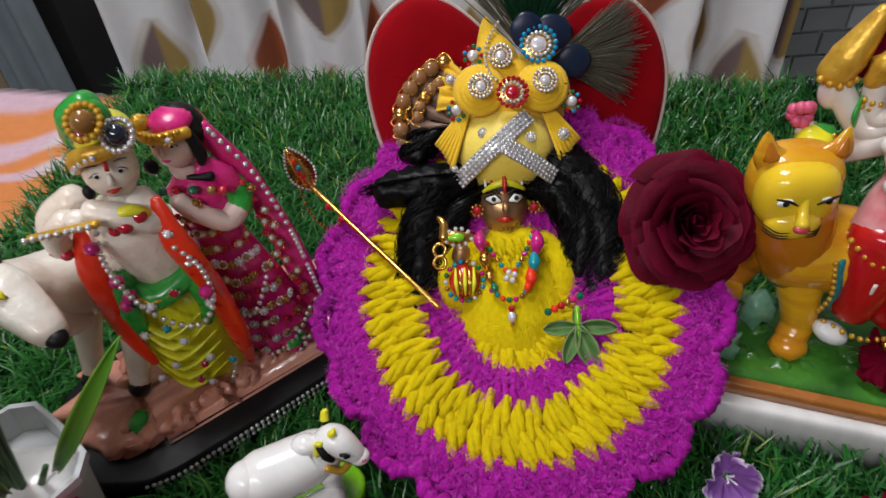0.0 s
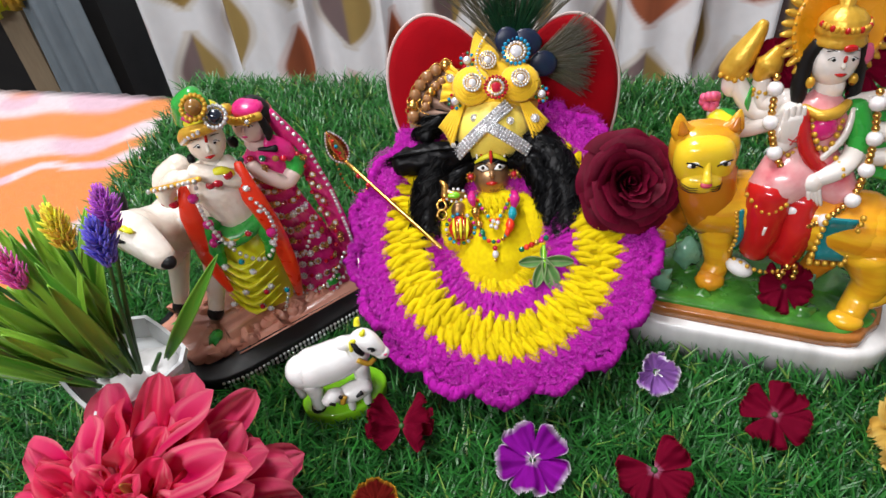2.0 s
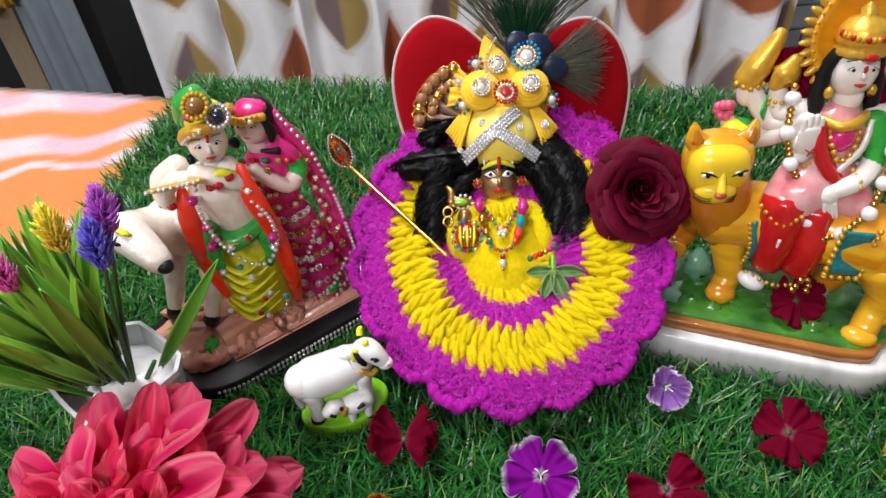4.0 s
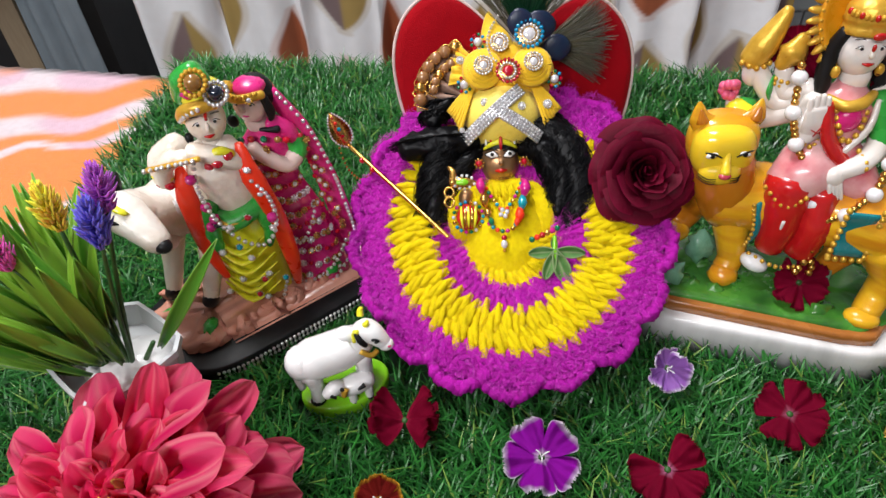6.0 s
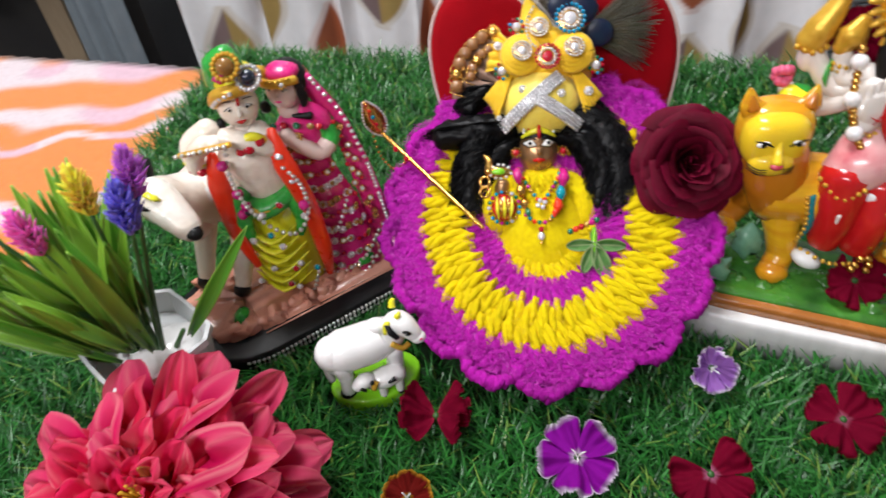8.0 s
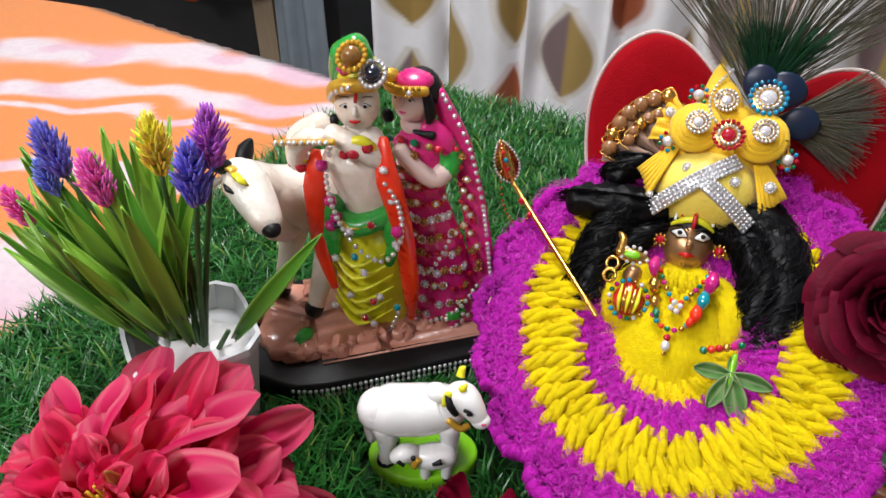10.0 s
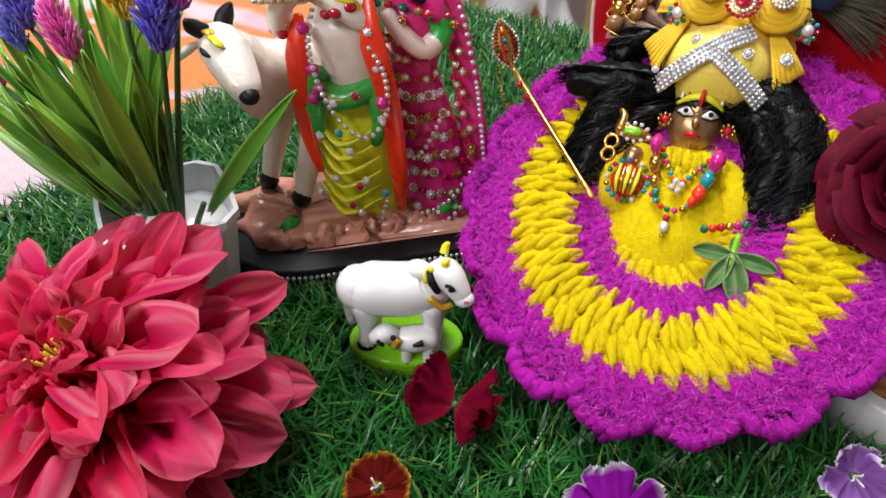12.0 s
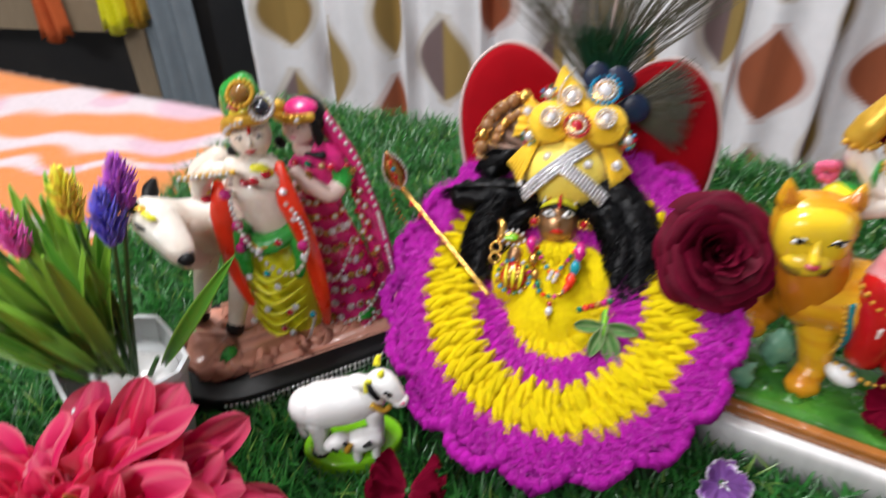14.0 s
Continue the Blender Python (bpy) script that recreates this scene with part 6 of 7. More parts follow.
def build_heart():
    h = thing("heart_backrest", None, "red velvet heart-shaped backrest with pale piping behind the doll", "backrest")
    O, R_, U_ = Vector((0.049, 0.3565, 0.092)), Vector((1, 0, -0.07)).normalized(), Vector((0, 0.28, 0.96)).normalized()
    F_ = R_.cross(U_) * -1 if R_.cross(U_).y > 0 else R_.cross(U_)
    half = [(0.0, -0.062), (0.024, -0.060), (0.046, -0.050), (0.061, -0.030), (0.0665, -0.006), (0.0660, 0.014), (0.0590, 0.031), (0.0460, 0.0415), (0.0320, 0.0405), (0.0190, 0.0320), (0.0085, 0.0205), (0.0, 0.0125)]
    loop = half + [(-x, y) for x, y in reversed(half[1:-1])]
    n = len(loop)
    fine = []
    for i in range(n):
        p = [Vector((*loop[(i + k) % n], 0)) for k in (-1, 0, 1, 2)]
        for k in range(5):
            t = k / 5
            fine.append(0.5 * ((2 * p[1]) + (p[2] - p[0]) * t + (2 * p[0] - 5 * p[1] + 4 * p[2] - p[3]) * t * t + (3 * p[1] - p[0] - 3 * p[2] + p[3]) * t ** 3))
    s = Shape()
    rows = [(-0.006, 0.985), (-0.004, 1.0), (0.000, 1.0), (0.0025, 0.985), (0.0045, 0.93), (0.006, 0.75), (0.0065, 0.4), (0.0066, 0.05)]
    vs = [O + R_ * p.x * k + U_ * ((p.y + 0.008) * k - 0.008) + F_ * d for d, k in rows for p in fine]
    m = len(fine)
    fs = [(i * m + k, i * m + (k + 1) % m, (i + 1) * m + (k + 1) % m, (i + 1) * m + k) for i in range(len(rows) - 1) for k in range(m)]
    fs.append(tuple(range((len(rows) - 1) * m, len(rows) * m)))
    fs.append(tuple(reversed(range(m))))
    s.add(vs, fs, "velvet")
    part("cushion", s, h)
    e = Shape()
    e.tube([O + R_ * p.x * 1.004 + U_ * p.y * 1.004 + F_ * 0.0008 for p in fine + fine[:1]], 0.0010, "piping", seg=7, smooth=1, cap=False)
    part("piping", e, h, "pale pink cord piping")


build_heart()

M["barb"] = mat("feather_barb", (0.055, 0.060, 0.022), 0.45, second=(0.095, 0.062, 0.03), scale=160, vary=0.4, island=True, sheen=0.3)
M["barb_green"] = mat("feather_green", (0.012, 0.07, 0.035), 0.3, metal=0.3, second=(0.02, 0.10, 0.03), scale=160, vary=0.3, island=True)
M["eye_navy"] = mat("feather_eye", (0.008, 0.012, 0.045), 0.35, second=(0.004, 0.03, 0.05), scale=200)


def build_feather():
    root = thing("peacock_feather", None, "peacock feather with dark blue eyes tucked behind the turban", "feather")
    rng = random.Random(5)

    def spray(name, base, axis, side, length, spread, n, m, w=0.00022):
        s = Shape()
        base, axis, side = Vector(base), Vector(axis).normalized(), Vector(side).normalized()
        nrm = axis.cross(side).normalized()
        for i in range(n):
            t = rng.uniform(-1, 1)
            o = base + axis * length * rng.uniform(0.0, 0.22)
            d = (axis * math.cos(t * spread) + side * math.sin(t * spread)).normalized()
            L_ = length * rng.uniform(0.75, 1.05)
            bend = side * t * L_ * 0.18 + nrm * rng.uniform(-0.004, 0.004)
            s.tube([o, o + d * L_ * 0.5 + bend * 0.25, o + d * L_ + bend], [w, w * 1.2, w * 0.5], m, seg=3, smooth=3, cap=False)
        return part(name, s, root)
    B = (0.052, 0.350, 0.112)
    tagged(spray("barb_fan", B, (0.10, 0.20, 0.97), (1, 0, 0), 0.085, 0.80, 260, "barb"), "fine olive brown feather barbs", kind="stuff")
    tagged(spray("inner_fan", (0.053, 0.348, 0.112), (0.08, 0.20, 0.97), (1, 0, 0), 0.036, 0.42, 200, "barb_green", 0.0003), "dark green inner barbs", kind="stuff")
    tagged(spray("side_fan", (0.058, 0.345, 0.112), (0.93, 0.10, 0.10), (0.1, 0.2, 0.97), 0.036, 0.50, 420, "barb", 0.0003), "short brown side barbs", kind="stuff")
    q = Shape()
    q.tube([(0.050, 0.351, 0.100), (0.054, 0.356, 0.14), (0.060, 0.366, 0.19)], [0.0009, 0.0008, 0.0005], "piping", seg=6, smooth=4)
    part("quill", q, root, "pale quill")
    for c, r in (((0.0505, 0.343, 0.1285), (0.0068, 0.0016, 0.0072)), ((0.0605, 0.343, 0.1265), (0.0085, 0.0016, 0.0075)), ((0.0700, 0.342, 0.1140), (0.0075, 0.0016, 0.0070))):
        s = Shape()
        s.ball(c, r, "eye_navy", rot=(-20, 0, 0), lump=0.1)
        part("eye", s, root, "dark navy eye spot")


build_feather()

M["amberbead"] = mat("amber_bead", (0.42, 0.2, 0.08), 0.12, second=(0.3, 0.13, 0.05), scale=300, trans=0.25, coat=0.8)
M["mesh_tulle"] = mat("brown_lace", (0.32, 0.19, 0.14), 0.5, second=(0.42, 0.28, 0.2), scale=400, bump=0.6, bump_scale=900)


def build_side_ornament():
    root = thing("lace_ornament", None, "brown lace fan with amber and gold beads beside the turban", "ornament")
    s = Shape()
    s.grid(lambda u, v: D(-0.017 - 0.027 * math.sin((0.08 + 0.92 * u) * 1.75) * v, 0.066 + 0.027 * math.cos((0.08 + 0.92 * u) * 1.75) * v - 0.004 * u, -0.006 + 0.002 * math.sin(u * 26)), 40, 8, "mesh_tulle", thick=0.0006)
    part("lace", s, root)
    rnd = random.Random(2)
    for k in range(13):
        u = 0.05 + 0.9 * (k % 7) / 6
        v = 0.93 if k < 7 else 0.66
        a = (0.08 + 0.92 * u) * 1.75
        b = Shape()
        b.ball(D(-0.017 - 0.0265 * math.sin(a) * v, 0.066 + 0.0265 * math.cos(a) * v, -0.003), 0.0036 if k < 7 else 0.0028, "amberbead" if k % 5 else "gold", seg=10, rings=7)
        part("bead", b, root)
        g = Shape()
        g.tube([D(-0.017 - 0.0265 * math.sin(a + j * 0.1) * v * (1 + 0.16 * math.sin(j * 1.26)), 0.066 + 0.0265 * math.cos(a + j * 0.1) * v * (1 + 0.16 * math.cos(j * 1.26)), -0.0015) for j in range(-3, 4)], 0.0004, "gold", seg=5, smooth=3)
        part("wire", g, root)


build_side_ornament()


def build_staff():
    root = thing("staff", None, "thin golden staff with a jewelled leaf head leaning on the dress", "staff")
    tip, head = Vector((0.0080, 0.2655, 0.0525)), Vector((-0.0455, 0.3245, 0.0715))
    s = Shape()
    s.tube([tip, tip.lerp(head, 0.5), head], 0.00115, "gold", seg=10, smooth=2)
    part("shaft", s, root)
    ax = (head - tip).normalized()
    up = Vector((-0.42, 0.30, 0.86)).normalized()
    side = up.cross(FRONT).normalized()
    base = head - up * 0.001
    leaf = Shape()
    prof = [(0, 0.0008), (0.15, 0.0042), (0.4, 0.0058), (0.65, 0.0048), (0.85, 0.0026), (1.0, 0.0004)]
    for sgn in (1,):
        vs, fs = [], []
        for t, w in prof:
            c = base + up * t * 0.021
            vs += [c - side * w, c + FRONT * 0.0012, c + side * w, c - FRONT * 0.001]
        for i in range(len(prof) - 1):
            for k in range(4):
                fs.append((i * 4 + k, i * 4 + (k + 1) % 4, (i + 1) * 4 + (k + 1) % 4, (i + 1) * 4 + k))
        leaf.add(vs, fs, "gold")
    part("leaf_head", leaf, root, "golden leaf-shaped plate")
    rim = Shape()
    for sg in (-1, 1):
        bead_row(rim, [base + up * t * 0.021 + side * sg * w + FRONT * 0.0006 for t, w in prof], 0.0007, "gem_white", step=0.0014)
    part("rim_stones", rim, root, "edge of tiny clear stones")
    for t, g, r in ((0.5, "gem_teal", 0.0013), (0.3, "gem_red", 0.001), (0.68, "orangered", 0.0011), (0.84, "gem_red", 0.0007)):
        b = Shape()
        b.ball(base + up * t * 0.021 + FRONT * 0.0014, r, g, seg=8, rings=6)
        part("stone", b, root)
    ch = Shape()
    bead_row(ch, [base + up * 0.006 - side * 0.004, head + Vector((-0.002, -0.004, -0.012)), head + Vector((0.006, -0.008, -0.0185)), head.lerp(tip, 0.27) + Vector((0, -0.002, 0))], 0.0008, "gold")
    part("bead_chain", ch, root, "hanging gold bead chain")
    for f in (0.16, 0.27):
        b = Shape()
        b.ball(head.lerp(tip, f) + Vector((-0.0005, -0.001, -0.0005)), 0.0017, "gem_red", seg=8, rings=6)
        part("red_bead", b, root)


build_staff()


def build_jewels():
    def D(a, b, c=0.0):
        """On the doll, lying on the wool."""
        return DOLL_O + D_R * a + D_U * b + D_F * (c + 0.0024)

    n = thing("necklace", None, "necklace of pink, orange and turquoise beads with a pendant", "necklace")
    cols = ["magenta", "gem_teal", "orangered", "gem_green", "magenta", "gold", "gem_teal", "orangered"]

    def strand(pts, r, step):
        out = bead_row(None, pts, r, None, step=step)
        for i, p in enumerate(out):
            s = Shape()
            s.ball(p, r, cols[i % len(cols)], seg=8, rings=6)
            part("bead", s, n)
    strand([D(-0.0105, 0.0185, 0.0045), D(-0.0065, 0.010, 0.0095), D(-0.0015, 0.0025, 0.0120)], 0.0011, 0.0022)
    strand([D(0.0105, 0.0175, 0.0045), D(0.0065, 0.0095, 0.0095), D(0.0015, 0.0025, 0.0120)], 0.0011, 0.0022)
    for side, spec in ((-1, ((0.0150, "magenta", 0.0026), (0.0078, "gold", 0.0024), (0.0010, "gold", 0.0020), (-0.0035, "gem_green", 0.0016))), (1, ((0.0130, "magenta", 0.0030), (0.0055, "gem_teal", 0.0026), (-0.0005, "orangered", 0.0026), (-0.0040, "orangered", 0.0016)))):
        for i, (b, m, r) in enumerate(spec):
            s = Shape()
            a = side * (0.0115 - 0.0016 * i)
            s.tube([D(a, b + r * 1.25, 0.0085 + 0.001 * i), D(a - side * 0.0002, b, 0.0102 + 0.0012 * i), D(a - side * 0.0008, b - r * 1.25, 0.0095 + 0.0012 * i)], [r * 0.5, r, r * 0.5], m, seg=10, smooth=3)
            part("long_bead", s, n)
    strand([D(-0.0075, -0.0045, 0.0128), D(-0.003, -0.0082, 0.0135), D(0.003, -0.0082, 0.0135), D(0.0065, -0.0045, 0.0128)], 0.0012, 0.0024)
    g = Shape()
    for k in range(4):
        a = k * 1.57 + 0.4
        g.ball(D(0.0018 * math.cos(a), 0.0005 + 0.0018 * math.sin(a), 0.0132), 0.0013, "gem_white", seg=7, rings=5)
    part("stone_flower", g, n, "cluster of four clear stones")
    p = Shape()
    p.ball(D(-0.0003, -0.0120, 0.0145), 0.0015, "gem_red", seg=8, rings=6)
    p.ball(D(-0.0003, -0.0152, 0.0145), (0.0017, 0.0013, 0.0022), "gem_white", rot=(-42, 0, 0))
    p.ball(D(-0.0003, -0.0184, 0.0140), 0.0009, "gold", seg=7, rings=5)
    part("pendant", p, n, "drop pendant with red and clear stones")
    for side in (-1, 1):
        s = Shape()
        stud(s, D(side * 0.0118 + 0.0004, 0.0275, -0.001), 0.0028, "gem_red", "gold", n=8, face=D_F)
        tagged(thing("earring", s, "small red stone earring set in gold", "earring"), group="earrings")
    fish = thing("fish_flute", None, "gilt fish-shaped ornament with green enamel and clear stones", "ornament")
    s = Shape()
    s.tube([D(-0.0265, 0.0165, 0.010), D(-0.0225, 0.0172, 0.011), D(-0.0175, 0.0168, 0.011), D(-0.0135, 0.0165, 0.010)], [0.0014, 0.0030, 0.0026, 0.0009], "gold", seg=10, flat=0.5, smooth=4)
    s.tube([D(-0.0255, 0.0172, 0.0110), D(-0.0255, 0.0230, 0.010), D(-0.0275, 0.0255, 0.009)], [0.0022, 0.0018, 0.0009], "gold", seg=8, smooth=3)
    part("body", s, fish)
    s = Shape()
    s.tube([D(-0.0235, 0.0170, 0.0128), D(-0.0200, 0.0172, 0.0132), D(-0.0180, 0.0170, 0.0128)], [0.0009, 0.0019, 0.0011], "lime", seg=8, flat=0.4, smooth=4)
    part("enamel", s, fish, "green enamel inlay")
    for k in range(9):
        b = Shape()
        u = k / 8
        b.ball(D(-0.0245 + 0.010 * u, 0.0172 + (0.0034 if k % 2 else -0.0034) * math.sin(math.pi * (0.15 + 0.75 * u)), 0.0115), 0.0009, "gem_white", seg=7, rings=5)
        part("stone", b, fish)
    for b0 in (0.0125, 0.0075):
        r = Shape()
        r.tube([D(-0.0275 + 0.0024 * math.cos(a), b0 + 0.0026 * math.sin(a), 0.010) for a in [i * 2 * math.pi / 10 for i in range(11)]], 0.0007, "gold", seg=6, smooth=2, cap=False)
        part("ring", r, fish, "small gold ring")
    pouch = thing("beaded_pouch", None, "small round red and gold pouch edged with beads", "pouch")
    s = Shape()
    s.ball(D(-0.0180, -0.0005, 0.0075), (0.0062, 0.0042, 0.0066), "redp", rot=(-42, 0, 0), lump=0.2)
    for k in range(5):
        s.tube([D(-0.0215 + 0.0018 * k, 0.0050, 0.010), D(-0.0215 + 0.0018 * k, -0.001, 0.0125), D(-0.0208 + 0.0014 * k, -0.0060, 0.0105)], [0.0004, 0.0009, 0.0004], "gold" if k % 2 else "yellowp", seg=6, smooth=3)
    part("body", s, pouch)
    for k in range(18):
        a = k * 2 * math.pi / 18
        b = Shape()
        b.ball(D(-0.0180 + 0.0076 * math.cos(a), -0.0005 + 0.0078 * math.sin(a), 0.0085), 0.0011, ("gem_teal", "magenta", "gem_green", "gem_white", "gold", "gem_blue")[k % 6], seg=7, rings=5)
        part("bead", b, pouch)
    br = thing("bracelet", None, "beaded bracelet in pink, red and green on the doll's wrist", "bracelet")
    for k in range(6):
        b = Shape()
        b.ball(D(0.0130 + 0.0026 * k, -0.0135 + 0.0010 * k, 0.0205 - 0.0004 * k * k * 0.3), 0.0016, ("gem_green", "orangered", "redp", "gold", "magenta", "gem_green")[k], seg=8, rings=6)
        part("bead", b, br)


build_jewels()


# ---- flowers, leaves and the potted plant ----
M["petal"] = mat("petal", (1, 1, 1), 0.7, second=(0.9, 0.88, 0.9), scale=260, attr="Col", bump=0.35, bump_scale=600, mix=0.7, vary=0.08, stretch=(3, 0.7, 1), spec=0.10, thin=0.36)
M["rose_petal"] = mat("rose_petal", (1, 1, 1), 0.6, second=(0.8, 0.78, 0.8), scale=140, attr="Col", bump=0.3, bump_scale=500, mix=0.8, spec=0.15)
M["leaf"] = mat("plastic_leaf", (1, 1, 1), 0.32, second=(0.8, 0.85, 0.75), scale=120, attr="Col", mix=0.7, coat=0.15, stretch=(4, 0.6, 1))
M["tulsi"] = mat("tulsi_leaf", (1, 1, 1), 0.5, second=(0.85, 0.85, 0.8), scale=200, attr="Col", bump=0.4, bump_scale=500)
M["pot"] = mat("white_plastic", (0.72, 0.74, 0.75), 0.22, second=(0.64, 0.66, 0.68), scale=50, trans=0.12, coat=0.2)
M["stem"] = mat("green_stem", (0.03, 0.10, 0.02), 0.45, scale=120)
M["pollen"] = mat("pollen", (0.7, 0.42, 0.03), 0.7, bump=0.8)
M["bloom"] = mat("plastic_bloom", (1, 1, 1), 0.4, second=(0.8, 0.8, 0.85), scale=300, attr="Col", mix=0.6)


def petal_mesh(name, length, width, outline, relief, colour, m, nu=8, nv=10, thick=0.0003):
    """A petal along +y from the origin; outline(v) is half-width, relief(u, v) height, colour(u, v) its tint."""
    s = Shape()
    s.grid(lambda u, v: Vector(((2 * u - 1) * outline(v) * width, v * length + relief(u, v)[1] * max(0.0, min(1.0, (v - 0.55) / 0.4)), relief(u, v)[0])), nu, nv, m, thick=thick)
    cols = [(*colour(2 * (i / nu) - 1, j / nv), 1.0) for j in range(nv + 1) for i in range(nu + 1)]
    s.col = cols + (cols if thick else [])
    return s.mesh(name)


def mixc(a, b, t):
    t = max(0.0, min(1.0, t))
    return tuple(x + (y - x) * t for x, y in zip(a, b))


def basis(c, normal, spin=0.0):
    n = Vector(normal).normalized()
    return Matrix.Translation(Vector(c)) @ n.to_track_quat("Z", "Y").to_matrix().to_4x4() @ Matrix.Rotation(spin, 4, "Z")


def build_dahlia():
    root = thing("dahlia", None, "large pink and coral dahlia bloom lying on the turf", "flower")
    rnd = random.Random(23)
    F0 = basis((-0.123, 0.135, 0.026), (-0.22, -0.36, 0.9)) @ Matrix.Scale(0.95, 4)
    deep, pink, pale = (0.58, 0.003, 0.055), (0.74, 0.007, 0.135), (0.86, 0.36, 0.36)
    red, gold = (0.68, 0.010, 0.012), (0.85, 0.30, 0.04)
    kinds = []
    for k in range(9):
        curl = 0.2 + 0.1 * k
        seedp = k * 3.3

        def outline(v, k=k):
            return 1.30 * (0.15 + v ** (0.72 + 0.03 * k)) * max(0.0, 1 - v) ** (0.36 + 0.03 * (k % 4)) + 0.012

        def relief(u, v, curl=curl, seedp=seedp):
            x = 2 * u - 1
            cup = (0.0050 * x * x - 0.0016 * (1 - abs(x)) ** 2) * (1 - 0.35 * v)
            back = -0.010 * curl * v * v * v
            wob = 0.0100 * noise.noise(Vector((x * 1.7, v * 2.6, seedp))) + 0.0009 * math.sin(x * 9 + 3 * v + seedp) * v + 0.0034 * noise.noise(Vector((x * 4, v * 5, seedp)))
            env = math.sqrt(max(0.0, 1 - v ** 3.2))
            return ((cup + wob) * env + back + 0.004 * math.sin(v * 2.4), 0.03 * math.sin(x * 3 + seedp) * env)

        def colour(x, v, k=k):
            vein = 0.5 + 0.5 * math.sin(x * 19 + 2 * math.sin(v * 5 + k) + k)
            c = mixc(red if k < 4 else deep, pink, v * (0.75 if k < 4 else 1.15))
            streak = max(0, noise.noise(Vector((x * 13.0, v * 1.2, k * 7.1))) - 0.12) * 1.7
            c = mixc(c, pale, min(0.75, streak * (0.1 + 0.9 * vein) * 0.8 + smooth01(0.86, 1.0, abs(x)) * 0.16 + max(0, v - 0.66) * 1.5 * (0.10 + 0.075 * k)))
            return mixc(gold, c, min(1, v * 3.2 + 0.12)) if k < 3 else c
        kinds.append(petal_mesh("petal", 1.0, 1.0, outline, relief, colour, "petal", nu=14, nv=20, thick=0.0))
    rings = [(0.007, 7, 0.017, 0.0060, 62), (0.008, 10, 0.030, 0.0088, 42), (0.008, 12, 0.040, 0.0110, 28), (0.010, 15, 0.048, 0.0126, 20), (0.011, 17, 0.054, 0.0136, 12), (0.012, 18, 0.057, 0.0145, 6), (0.010, 18, 0.060, 0.0150, -2), (0.008, 16, 0.060, 0.0160, -12)]
    for j, (r0, n, ln, w, el) in enumerate(rings):
        for i in range(n):
            a = 2 * math.pi * (i + 0.5 * (j % 2) + rnd.uniform(-0.25, 0.25)) / n
            L_ = ln * rnd.uniform(0.80, 1.08)
            ob = part("petal", None, root, mesh=kinds[min(8, max(0, j + rnd.choice((-1, 0, 1, 2))))])
            m = F0 @ Matrix.Rotation(a, 4, "Z") @ Matrix.Translation((0, r0, 0.010 - 0.0030 * j)) @ Matrix.Rotation(radians(el + rnd.uniform(-15, 15)), 4, "X") @ Matrix.Rotation(rnd.uniform(-0.6, 0.6), 4, "Y")
            ob.matrix_world = m @ Matrix.Diagonal((w * rnd.uniform(0.92, 1.28), L_, rnd.uniform(0.8, 1.3), 1))
    c = Shape()
    for k in range(26):
        a, r = k * 2.4, 0.0011 * math.sqrt(k)
        p = F0 @ Vector((math.cos(a) * r, math.sin(a) * r, 0.010))
        q = F0 @ Vector((math.cos(a) * r * 1.5, math.sin(a) * r * 1.5, 0.0205 + 0.0015 * math.sin(k)))
        c.tube([p, q], [0.0009, 0.0005], "pollen", seg=5)
    c.ball(F0 @ Vector((0, 0, 0.004)), 0.008, "pollen")
    tagged(part("centre", c, root, "yellow stamens"), kind="stuff")
    d = Shape()
    d.tube([F0 @ Vector((0.006, 0.012, 0.016)), F0 @ Vector((0.008, 0.016, 0.030)), F0 @ Vector((0.009, 0.017, 0.036))], [0.0012, 0.0022, 0.0006], "brownrim", seg=7, flat=0.5, smooth=3)
    part("withered_petal", d, root, "small withered brown petal")


build_dahlia()


